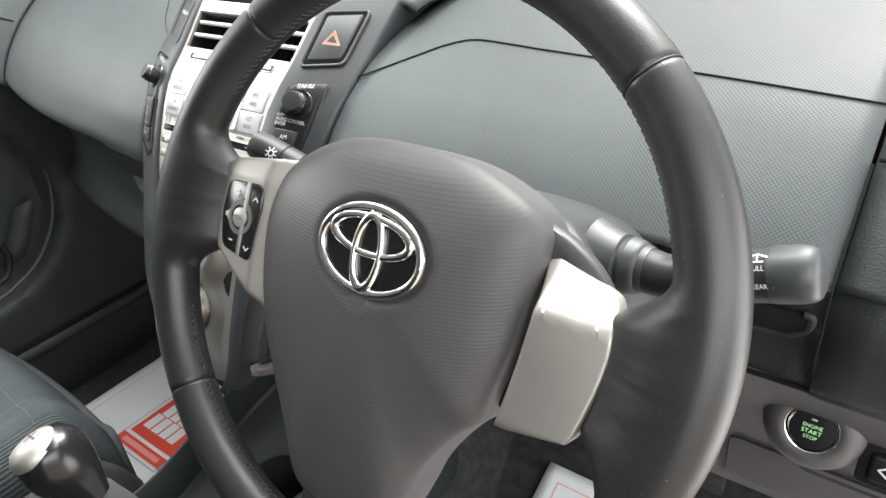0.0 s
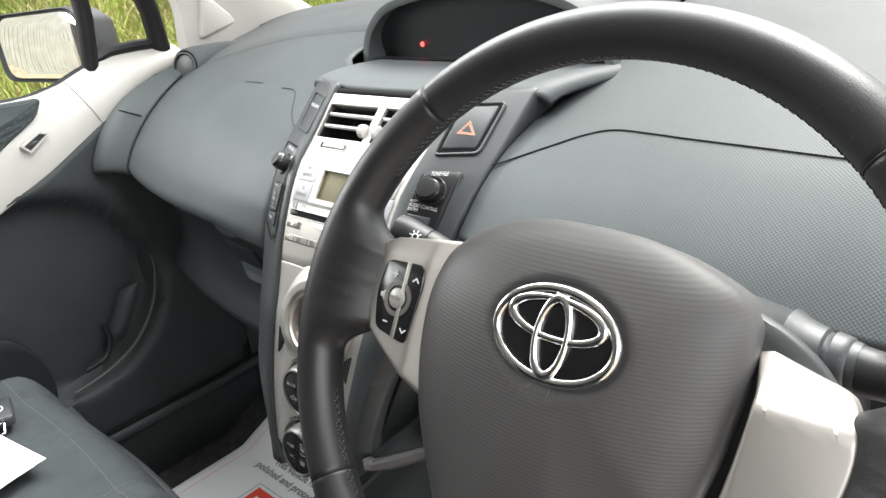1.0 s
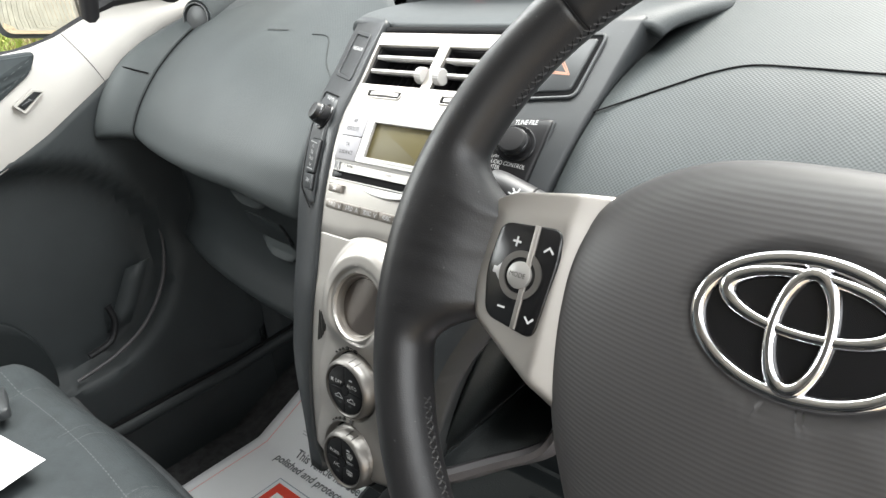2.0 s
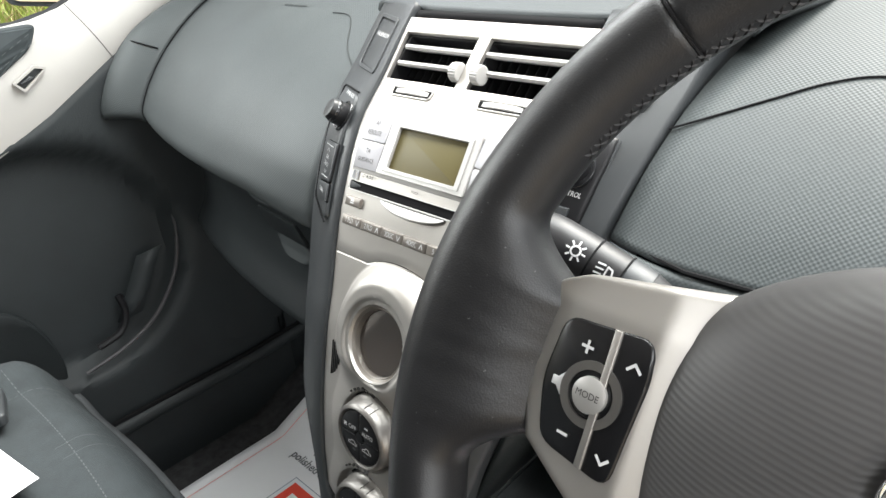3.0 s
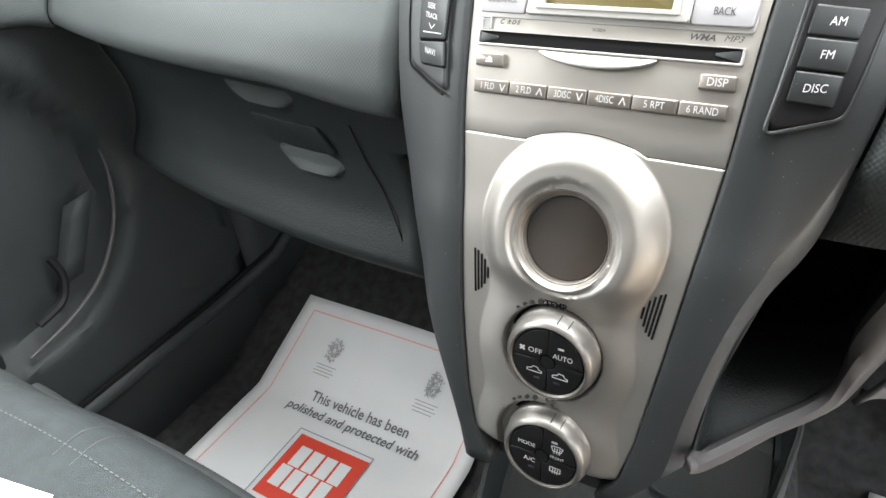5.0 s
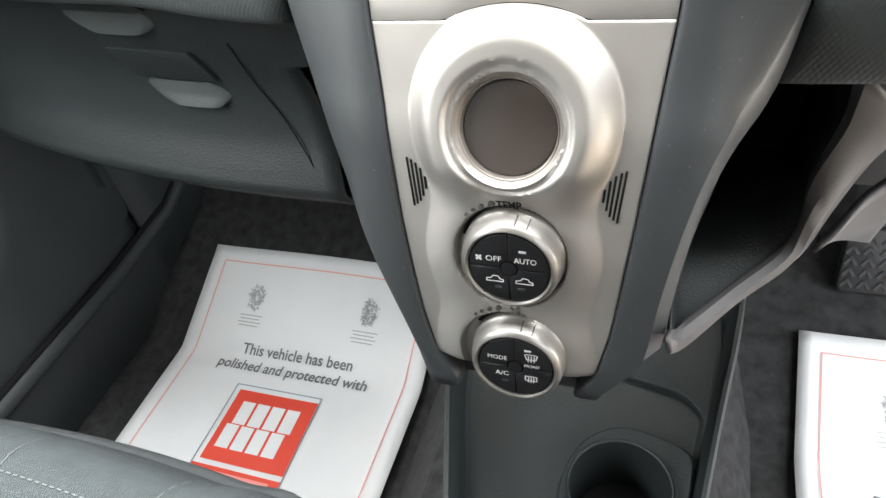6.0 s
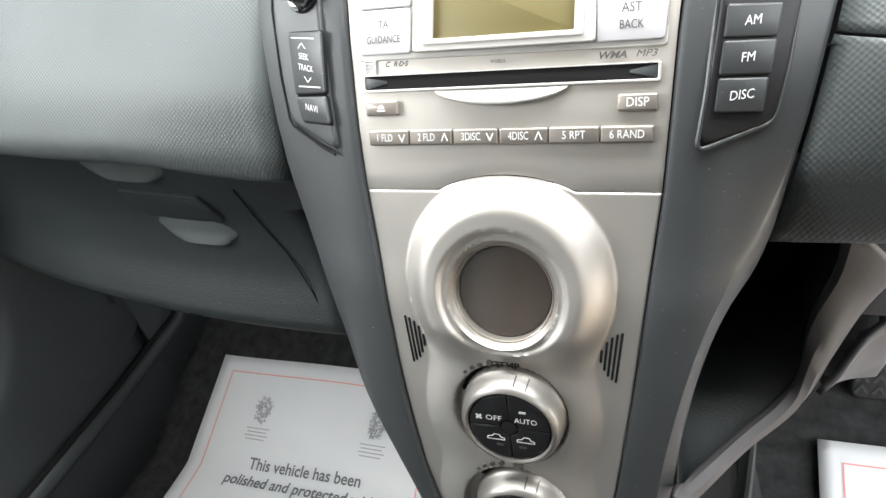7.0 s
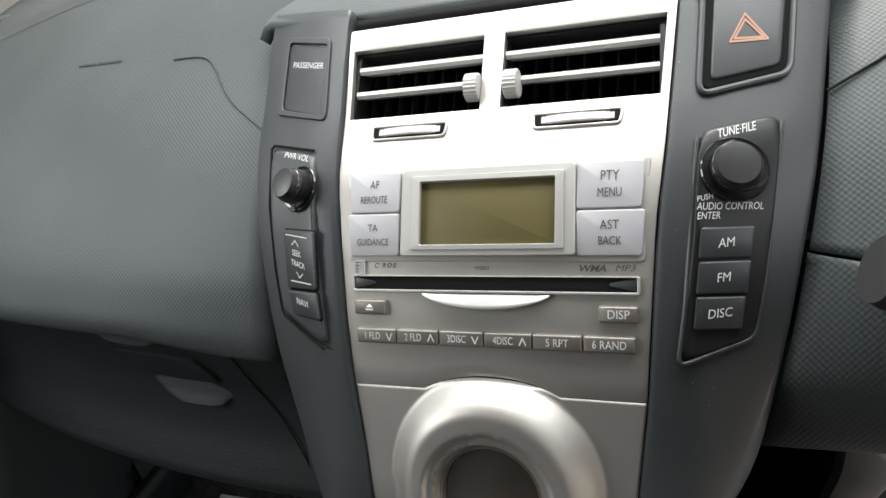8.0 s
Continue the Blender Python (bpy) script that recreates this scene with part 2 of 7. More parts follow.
def frame_plate(outer, inner, w0, w1, at):
    """A flat ring between two outlines with equally many points."""
    bm = bmesh.new()
    vs = [[bm.verts.new(at(u, v, w)) for u, v in lp] for lp, w in ((outer, w0), (outer, w1), (inner, w1), (inner, w0))]
    k = len(outer)
    for j in range(4):
        a, b = vs[j], vs[(j + 1) % 4]
        for i in range(k):
            bm.faces.new((a[i], a[(i + 1) % k], b[(i + 1) % k], b[i]))
    return bm


def sheet(fn, us, vs, skip=None):
    """A grid surface fn(u, v); skip(i, j) leaves a cell open."""
    bm = bmesh.new()
    g = [[bm.verts.new(fn(u, v)) for v in vs] for u in us]
    for i in range(len(us) - 1):
        for j in range(len(vs) - 1):
            if not (skip and skip(i, j)):
                bm.faces.new((g[i][j], g[i + 1][j], g[i + 1][j + 1], g[i][j + 1]))
    loose = [v for v in bm.verts if not v.link_faces]
    bmesh.ops.delete(bm, geom=loose, context="VERTS")
    return bm


def spline(pts, per=6):
    """Points along a smooth curve through pts."""
    pts = [Vector(p) for p in pts]
    out = []
    for i in range(len(pts) - 1):
        p0, p1, p2, p3 = pts[max(i - 1, 0)], pts[i], pts[i + 1], pts[min(i + 2, len(pts) - 1)]
        for k in range(per):
            t = k / per
            out.append(0.5 * (2 * p1 + (p2 - p0) * t + (2 * p0 - 5 * p1 + 4 * p2 - p3) * t * t + (3 * p1 - p0 - 3 * p2 + p3) * t ** 3))
    return out + [pts[-1]]


def tube(path, radius, n=12, cap=True, flat=1.0):
    """A pipe along 3D points; radius may be a list."""
    path = [Vector(p) for p in path]
    rad = radius if isinstance(radius, (list, tuple)) else [radius] * len(path)
    bm = bmesh.new()
    loops, up = [], None
    for i, p in enumerate(path):
        d = (path[min(i + 1, len(path) - 1)] - path[max(i - 1, 0)]).normalized()
        if up is None:
            up = Vector((0, 0, 1)) if abs(d.z) < 0.9 else Vector((0, 1, 0))
        s = d.cross(up).normalized()
        up = s.cross(d).normalized()
        loops.append([p + rad[i] * (math.cos(2 * math.pi * k / n) * s + flat * math.sin(2 * math.pi * k / n) * up) for k in range(n)])
    return rings(bm, loops, cap, cap)


def lathe(profile, at, cu=0.0, cv=0.0, n=40, cap=True):
    """Turn (radius, height) pairs about the normal at (cu, cv); at(u, v, w)."""
    bm = bmesh.new()
    return rings(bm, [[at(cu + r * math.cos(2 * math.pi * k / n), cv + r * math.sin(2 * math.pi * k / n), w) for k in range(n)] for r, w in profile], cap, cap)


def block(x0, x1, y0, y1, z0, z1, turn=None):
    bm = bmesh.new()
    bmesh.ops.create_cube(bm, size=1)
    for v in bm.verts:
        v.co = Vector(((x0 + x1) / 2 + v.co.x * (x1 - x0), (y0 + y1) / 2 + v.co.y * (y1 - y0), (z0 + z1) / 2 + v.co.z * (z1 - z0)))
    if turn:
        bmesh.ops.transform(bm, matrix=turn, verts=bm.verts)
    return bm


def stroke(lines, width, at, w):
    """Thin raised strokes along open polylines."""
    bm = bmesh.new()
    for pts in lines:
        for (a, b) in zip(pts, pts[1:]):
            d = Vector((b[0] - a[0], b[1] - a[1]))
            if d.length < 1e-9:
                continue
            d.normalize()
            s = Vector((-d.y, d.x)) * width / 2
            e = d * width * 0.3
            q = [bm.verts.new(at(*(Vector(p) + k), w)) for p, k in ((a, s - e), (a, -s - e), (b, -s + e), (b, s + e))]
            bm.faces.new(q)
    return bm


def words(body, size, at, u, v, w, material, parent, squeeze=1.0, align="CENTER", turn=0.0, lean=0.0, name="legend", bold=0.0):
    """Raised lettering in the built-in font, laid on a surface."""
    cu = bpy.data.curves.new("letters", "FONT")
    cu.body, cu.size, cu.align_x, cu.align_y, cu.shear, cu.offset = body, size, align, "CENTER", lean, bold
    cu.resolution_u = 3
    ob = bpy.data.objects.new("letters", cu)
    scene.collection.objects.link(ob)
    bpy.context.view_layer.update()
    me = bpy.data.meshes.new_from_object(ob.evaluated_get(bpy.context.evaluated_depsgraph_get()))
    bpy.data.objects.remove(ob)
    bm = bmesh.new()
    bm.from_mesh(me)
    bpy.data.meshes.remove(me)
    c, s = math.cos(radians(turn)), math.sin(radians(turn))
    for vert in bm.verts:
        x, y = vert.co.x * squeeze, vert.co.y
        vert.co = Vector(at(u + x * c - y * s, v + x * s + y * c, w))
    return part(name, bm, material, parent, smooth=False)


# ---- outside ----
def ground_height(x, y):
    d = math.hypot(x, y)
    bank = max(0.0, y - 5.2) * 0.55 + max(0.0, -x - 3.0) * 0.30
    return -0.30 + min(bank, 2.6) + 0.06 * noise.noise((x * 0.5, y * 0.5, 0)) * min(1, d / 4)


rows_x = [-400, -150, -60, -30] + [-20 + 0.8 * i for i in range(51)] + [30, 60, 150, 400]
rows_y = [-400, -150, -60, -30] + [-14 + 0.8 * i for i in range(46)] + [30, 60, 150, 400]
tagged(part("ground", sheet(lambda x, y: (x, y, ground_height(x, y)), rows_x, rows_y), GRAVEL), "sandy gravel ground rising to a bank", "ground", kind="structure")


def tuft_stuff(name, label, material, count, area, height, width, lean, seed):
    rnd = random.Random(seed)
    verts, faces = [], []
    for _ in range(count):
        x, y = rnd.uniform(area[0], area[1]), rnd.uniform(area[2], area[3])
        z = ground_height(x, y) - 0.02
        a, h, w = rnd.uniform(0, 6.28), height * rnd.uniform(0.4, 1.3), width * rnd.uniform(0.6, 1.4)
        dx, dy = math.cos(a) * w, math.sin(a) * w
        lx, ly = rnd.uniform(-lean, lean) * h, rnd.uniform(-lean, lean) * h
        k = len(verts)
        verts += [(x - dx, y - dy, z), (x + dx, y + dy, z), (x + dx * 0.6 + lx * 0.4, y + dy * 0.6 + ly * 0.4, z + h * 0.6), (x - dx * 0.6 + lx * 0.4, y - dy * 0.6 + ly * 0.4, z + h * 0.6), (x + lx, y + ly, z + h)]
        faces += [(k, k + 1, k + 2, k + 3), (k + 3, k + 2, k + 4)]
    me = bpy.data.meshes.new(name)
    me.from_pydata(verts, [], faces)
    me.materials.append(material)
    tagged(new(name, me), label, "grass", kind="stuff")


tuft_stuff("grass", "rough green grass on the bank", BLADE, 26000, (-14, 4, 4.6, 9.5), 0.30, 0.012, 0.7, 3)
tuft_stuff("roadside_grass", "green verge grass beside the car", BLADE, 34000, (-9, -2.6, -0.6, 6.5), 0.26, 0.012, 0.7, 4)
tuft_stuff("dry_verge_grass", "dry straw-coloured verge grass beside the car", DRY, 22000, (-9, -2.8, -0.6, 6.5), 0.24, 0.010, 0.9, 8)
tuft_stuff("dry_grass", "dry straw-coloured grass on the bank", DRY, 24000, (-14, 4, 5.4, 9.5), 0.42, 0.010, 0.9, 5)


def bramble(x, y, size, seed):
    rnd = random.Random(seed)
    z = ground_height(x, y)
    bush = thing("bramble_bush", "tangled green bramble bush on the bank", "bush", "brambles on the bank")
    stems = bmesh.new()
    leaves = bmesh.new()
    for _ in range(16):
        a, b = rnd.uniform(0, 6.28), rnd.uniform(0.3, 1.0)
        p0 = Vector((x, y, z - 0.05))
        p1 = p0 + Vector((math.cos(a) * b * size * 0.5, math.sin(a) * b * size * 0.5, size * rnd.uniform(0.5, 0.9)))
        p2 = p1 + Vector((math.cos(a) * size * 0.4, math.sin(a) * size * 0.4, -size * rnd.uniform(0, 0.3)))
        path = spline([p0, p1, p2], 5)
        t = tube(path, [0.012 * (1 - 0.8 * i / len(path)) for i in range(len(path))], 5)
        me = bpy.data.meshes.new("s")
        t.to_mesh(me)
        t.free()
        stems.from_mesh(me)
        bpy.data.meshes.remove(me)
        for p in path[2:]:
            for _ in range(16):
                c = p + Vector((rnd.gauss(0, 0.09), rnd.gauss(0, 0.09), rnd.gauss(0, 0.08))) * size
                u = Vector((rnd.gauss(0, 1), rnd.gauss(0, 1), rnd.gauss(0, 0.6))).normalized()
                v = u.cross(Vector((rnd.gauss(0, 1), rnd.gauss(0, 1), rnd.gauss(0, 1)))).normalized()
                s = 0.035 * rnd.uniform(0.6, 1.5)
                leaves.faces.new([leaves.verts.new(q) for q in (c - u * s, c + v * s * 0.5, c + u * s, c - v * s * 0.5)])
    part("stem", stems, DRY, bush)
    part("foliage", leaves, LEAF, bush, smooth=False)


for i, (bx, by, bs) in enumerate(((-3.1, 7.2, 1.0), (-1.6, 7.8, 0.8), (-5.0, 6.6, 1.1), (-7.2, 5.6, 1.2), (-0.4, 7.4, 0.7), (-8.5, 3.0, 1.3), (-9.0, 1.0, 1.2), (-6.2, 8.0, 1.2), (1.6, 7.8, 0.9))):
    bramble(bx, by, bs, 40 + i)

# rubble stones on the bank
for i in range(26):
    rnd = random.Random(90 + i)
    sx, sy = rnd.uniform(-8, 3), rnd.uniform(5.6, 8.5)
    bm = bmesh.new()
    bmesh.ops.create_icosphere(bm, subdivisions=2, radius=1)
    for v in bm.verts:
        v.co = v.co * (1 + 0.35 * noise.noise(v.co * 1.7 + Vector((i, 0, 0))))
        v.co = Vector((v.co.x * 0.22, v.co.y * 0.17, v.co.z * 0.13)) + Vector((sx, sy, ground_height(sx, sy) + 0.04))
    tagged(part("stone", bm, BRICKRED if i % 5 == 0 else STONE), "rough weathered stone lying in the grass", "stone", "stones on the bank")

# timber fence beyond the verge, seen in the door mirror
fence = thing("fence", "tall weathered grey close-board timber fence", "fence")
for i in range(64):
    fx_ = -10.2 + i * 0.155
    rnd = random.Random(200 + i)
    part("board", block(fx_ + 0.010, fx_ + 0.145, -3.43, -3.40 + (0.016 if i % 2 else -0.008) + rnd.uniform(-0.004, 0.004), -0.35, 2.45 + rnd.uniform(-0.03, 0.03)), TIMBER, fence, smooth=False)
for rz in (0.1, 1.15):
    part("rail", block(-10.2, -0.30, -3.47, -3.425, rz, rz + 0.09), TIMBER, fence, smooth=False)

# ---- car shell ----
shell = lambda nm, bm, m, lab, **k: tagged(part(nm, bm, m, **k), lab, nm.split("_")[0], kind="structure")


def floor_z(y):
    return 0.0 if y < 0.17 else (y - 0.17) * 0.45 if y < 0.42 else 0.1125 + (y - 0.42) * 1.4


fys = [-1.7, -1.0, -0.4, -0.1, 0.05, 0.13, 0.17, 0.20, 0.24, 0.28, 0.31, 0.34, 0.37, 0.40, 0.43, 0.47, 0.52, 0.58, 0.64]
shell("floor", sheet(lambda x, y: (x, y, floor_z(y) - 0.008 + 0.003 * noise.noise((x * 9, y * 9, 2))), [-0.80 + 0.05 * i for i in range(33)], fys), CARPET, "black carpeted car floor rising to the bulkhead", solid=0.02)
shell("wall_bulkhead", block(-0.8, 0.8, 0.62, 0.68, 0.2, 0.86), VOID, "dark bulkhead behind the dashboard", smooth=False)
tunnel = [(-0.20, 0.0), (-0.15, 0.10), (-0.12, 0.16), (-0.07, 0.19), (0.07, 0.19), (0.12, 0.16), (0.15, 0.10), (0.20, 0.0)]
shell("wall_tunnel", sheet(lambda y, k: (tunnel[int(k)][0], y, tunnel[int(k)][1]), [-1.7, -0.8, -0.2, 0.2, 0.6], range(8)), CARPET, "carpeted centre tunnel")
shell("wall_sill", block(-0.80, -0.712, -0.75, 0.30, -0.05, 0.125), DOORDARK, "dark door sill on the passenger side", smooth=False)
# roof, pillars, rear and driver's side close the cabin
roofpts = [(-1.75, 1.16), (-1.5, 1.27), (-1.0, 1.32), (-0.5, 1.31), (-0.05, 1.25)]
roof_y = spline([(0, a, b) for a, b in roofpts], 5)
shell("ceiling", sheet(lambda x, p: (x, p.y, p.z - 0.10 * (abs(x) / 0.62) ** 3), [-0.62 + 0.062 * i for i in range(21)], roof_y), LINING, "pale fabric roof lining", solid=-0.03)
# unseen rear and rear side walls, added up to the roof to block light
shell("wall_rear", block(-0.78, 0.78, -1.82, -1.75, 0.0, 1.20), DOORDARK, "added dark rear wall, carried up to hold back light from behind", smooth=False)
shell("wall_right_rear", block(0.74, 0.80, -1.75, -0.84, 0.0, 1.26), DOORDARK, "added dark rear side wall that holds back light", smooth=False)
shell("wall_front_right", block(0.735, 0.80, 0.285, 0.66, 0.0, 0.80), DOORDARK, "dark footwell side panel", smooth=False)
shell("wall_left_rear", block(-0.80, -0.74, -1.75, -0.84, 0.0, 1.26), DOORDARK, "added dark rear side wall that holds back light", smooth=False)
shell("wall_driver_side", block(0.74, 0.80, -1.75, 0.62, -0.05, 0.09), DOORDARK, "dark door sill on the driver's side", smooth=False)
for nm, sx in (("left", -1), ("right", 1)):
    shell("trim_b_pillar_" + nm, tube([(sx * 0.755, -0.80, 0.0), (sx * 0.755, -0.80, 0.80), (sx * 0.65, -0.82, 1.24)], 0.055, 10), PILLAR, "pale middle pillar trim")
    shell("trim_c_pillar_" + nm, tube([(sx * 0.77, -1.72, 0.5), (sx * 0.74, -1.65, 0.85), (sx * 0.60, -1.50, 1.24)], 0.09, 10), PILLAR, "pale rear pillar trim")
    shell("trim_roof_rail_" + nm, tube([(sx * 0.60, 0.02, 1.21), (sx * 0.62, -0.5, 1.25), (sx * 0.61, -1.0, 1.26), (sx * 0.58, -1.6, 1.2)], 0.045, 8), PILLAR, "pale roof rail trim")

# A-pillar trims, wide at the foot
def a_pillar(sx):
    loops = []
    for k, (x, y, z, d, w) in enumerate(((0.715, 0.485, 0.79, 0.43, 0.045), (0.71, 0.46, 0.835, 0.40, 0.045), (0.705, 0.426, 0.876, 0.328, 0.042), (0.695, 0.363, 0.93, 0.2255, 0.04), (0.685, 0.316, 0.966, 0.1675, 0.036), (0.66, 0.180, 1.05, 0.10, 0.034), (0.63, 0.045, 1.13, 0.10, 0.034), (0.60, -0.06, 1.20, 0.08, 0.034), (0.58, -0.12, 1.25, 0.08, 0.03))):
        lp = []
        for i in range(16):
            a = 2 * math.pi * i / 16
            ca, sa = math.cos(a), math.sin(a)
            lp.append((sx * (x + w / 2 * math.copysign(abs(sa) ** 0.6, sa) + 0.02 * ca), y + d / 2 * math.copysign(abs(ca) ** 0.7, ca), z + 0.0))
        loops.append(lp)
    return rings(bmesh.new(), loops)


pil = thing("a_pillar_trim", "pale grey plastic windscreen pillar trim with a triangular panel", "pillar")
part("panel", a_pillar(-1), PILLAR, pil)
tri = rounded([(0.312, 0.917), (0.400, 0.854), (0.296, 0.830)], 0.014, 5)
pilmap = lambda u, v, w: (-0.686 + w - 0.02 * (u - 0.35) / 0.1 + 0.10 * (v - 0.85), u, v)
part("triangle_cover", plate(tri, -0.02, 0.010, pilmap, 0.006), PILLAR, pil, "raised triangular cover")
pil2 = thing("a_pillar_trim", "pale grey plastic windscreen pillar trim on the driver's side", "pillar")
part("panel", a_pillar(1), PILLAR, pil2)

# windscreen
scr = lambda u, v: (u * (0.72 - 0.10 * v), 0.80 - 0.86 * v - 0.06 * (u * u), 0.885 + 0.365 * v + 0.03 * v * (1 - v))
ws = thing("windscreen", "clear laminated car windscreen", "window", kind="structure")
ob = part("pane", sheet(scr, [-1 + 0.2 * i for i in range(11)], [i / 8 for i in range(9)]), GLASS, ws)
ob.visible_shadow = False
part("black_band", sheet(lambda u, v: (u * 0.72, 0.815 - 0.06 * u * u, 0.855 + 0.028 * v), [-1 + 0.2 * i for i in range(11)], [0, 1]), BLACK, ws, solid=0.004)
part("header_trim", tube([(-0.6, -0.06, 1.252), (-0.3, -0.02, 1.268), (0, -0.01, 1.272), (0.3, -0.02, 1.268), (0.6, -0.06, 1.252)], 0.022, 8), LINING, ws)


def wiper(x0, x1, y0, y1, z):
    w = thing("wiper", "black wiper blade and arm resting on the windscreen", "wiper", "wipers")
    n = 14
    pts = [(x0 + (x1 - x0) * i / n, y0 + (y1 - y0) * i / n, z + 0.012 * math.sin(math.pi * i / n)) for i in range(n + 1)]
    part("blade", tube(pts, 0.006, 6), RUBBER, w)
    part("arm", tube([(x, y, q + 0.013) for x, y, q in pts[: n // 2 + 1]] , [0.011 - 0.0006 * i for i in range(n // 2 + 1)], 6, flat=0.6), BLACK, w)
    for i in range(1, n, 3):
        part("clip", block(pts[i][0] - 0.012, pts[i][0] + 0.012, pts[i][1] - 0.008, pts[i][1] + 0.008, pts[i][2] - 0.004, pts[i][2] + 0.016), BLACK, w, bevel=0.002)


wiper(0.55, -0.08, 0.86, 0.85, 0.900)
wiper(-0.10, -0.62, 0.87, 0.80, 0.890)
shell("trim_scuttle", sheet(lambda u, v: (u * 0.78, 0.82 + 0.28 * v - 0.06 * u * u, 0.862 + 0.02 * v), [-1 + 0.2 * i for i in range(11)], [0, 0.3, 0.6, 1]), BLACK, "black scuttle panel below the windscreen", solid=0.01)
shell("bonnet", sheet(lambda u, v: (u * (0.80 - 0.1 * v), 1.08 + 0.80 * v - 0.06 * u * u, 0.875 - 0.06 * v - 0.22 * v * v - 0.05 * abs(u) ** 3), [-1 + 0.1 * i for i in range(21)], [i / 10 for i in range(11)]), BODY, "dark grey car bonnet", solid=0.01)


# ---- centre stack ----
PROFILE = [(-0.082, 0.36), (-0.068, 0.42), (-0.061, 0.45), (-0.046, 0.51), (-0.026, 0.568), (-0.012, 0.60), (0.0, 0.63), (0.012, 0.66), (0.027, 0.69), (0.038, 0.709), (0.054, 0.729), (0.080, 0.752), (0.110, 0.782), (0.129, 0.80), (0.14, 0.81)]
_curve = spline([(0, y, z) for y, z in PROFILE], 12)
_zs, _ys = np.array([p.z for p in _curve]), np.array([p.y for p in _curve])


def fz(z):
    return float(np.interp(z, _zs, _ys))


def rec(x):
    return max(0.0, abs(x) - 0.09) * 0.45


def SP(x, z, w=0.0):
    """A point of the stack's face at width x and height z, w proud of it."""
    h = 0.004
    s = (fz(z + h) - fz(z - h)) / (2 * h)
    r = 0.15 * math.copysign(1, x) * min(1.0, max(0.0, (abs(x) - 0.08) / 0.02))
    n = Vector((r, -1, s)).normalized()
    return Vector((x, fz(z) + rec(x), z)) + w * n


def hw(z):
    """Half width of the silver panel."""
    return float(np.interp(z, [0.425, 0.44, 0.47, 0.53, 0.59, 0.63, 0.707, 0.735, 0.79], [0.036, 0.049, 0.056, 0.064, 0.0708, 0.0755, 0.0805, 0.0845, 0.0902]))


def cw(z):
    """Half width of the dark surround."""
    return float(np.interp(z, [0.40, 0.437, 0.455, 0.50, 0.548, 0.60, 0.632, 0.67, 0.744, 0.80], [0.055, 0.064, 0.070, 0.086, 0.101, 0.124, 0.1375, 0.1460, 0.1600, 0.1665]))


_edge = spline([(x, 0, z) for z, x in ((0.40, 0.046), (0.415, 0.052), (0.43, 0.062), (0.445, 0.076), (0.456, 0.0848), (0.470, 0.0866), (0.50, 0.0902), (0.533, 0.0972), (0.555, 0.1042), (0.571, 0.1115), (0.585, 0.1200), (0.602, 0.1268), (0.632, 0.1325), (0.67, 0.1405), (0.744, 0.1545), (0.80, 0.1635))], 6)
_ez, _ex = [p.z for p in _edge], [p.x for p in _edge]


def cw_right(z):
    """The driver's side surround swings in above the storage pocket."""
    return float(np.interp(z, _ez, _ex))


stack = thing("centre_stack", "car centre stack with silver panel, radio and climate controls", "dashboard")

# silver upper panel with two air vent openings
xs = sorted(set([-1, -0.983, -0.966, -0.9655, 0.97, 1, 0.9545, 0.955] + [-0.086, -0.0855, 0.041, 0.0415] + [-0.87 + 0.06 * i for i in range(30)]))
zb, zt = 0.7517, 0.7825
zs = sorted(set([0.6308, 0.64, 0.65, 0.66, 0.67, 0.68, 0.69, 0.70, 0.71, 0.72, 0.73, 0.74, 0.746, zb, 0.756, 0.762, 0.768, 0.775, zt, 0.7875, 0.792]))


def in_vent(i, j):
    u, z = (xs[i] + xs[i + 1]) / 2, (zs[j] + zs[j + 1]) / 2
    return zb < z < zt and (-0.9657 < u < -0.0857 or 0.0412 < u < 0.9547)


def arch(x):
    """Rise of the seam over the round display."""
    return 0.0076 * max(0.0, 1 - (x / 0.0350) ** 2) ** 0.85


def top_arc(u, z):
    """The lower seam rises in an arch over the round display."""
    x = u * hw(z)
    lift = 0.0
    if z < 0.66:
        lift = arch(x) * (0.66 - z) / 0.0292
    return SP(x, z + lift, 0.0)


part("upper_panel", sheet(top_arc, xs, zs, in_vent), SILVER, stack, "satin silver panel round vents and radio", solid=0.004, bevel=0.0009)
# dark top gap line
part("top_gap", sheet(lambda u, v: SP(u * 0.088, 0.7935 + v, -0.001), [-1 + 0.1 * i for i in range(21)], [0, 0.004]), VOID, stack, solid=0.004)

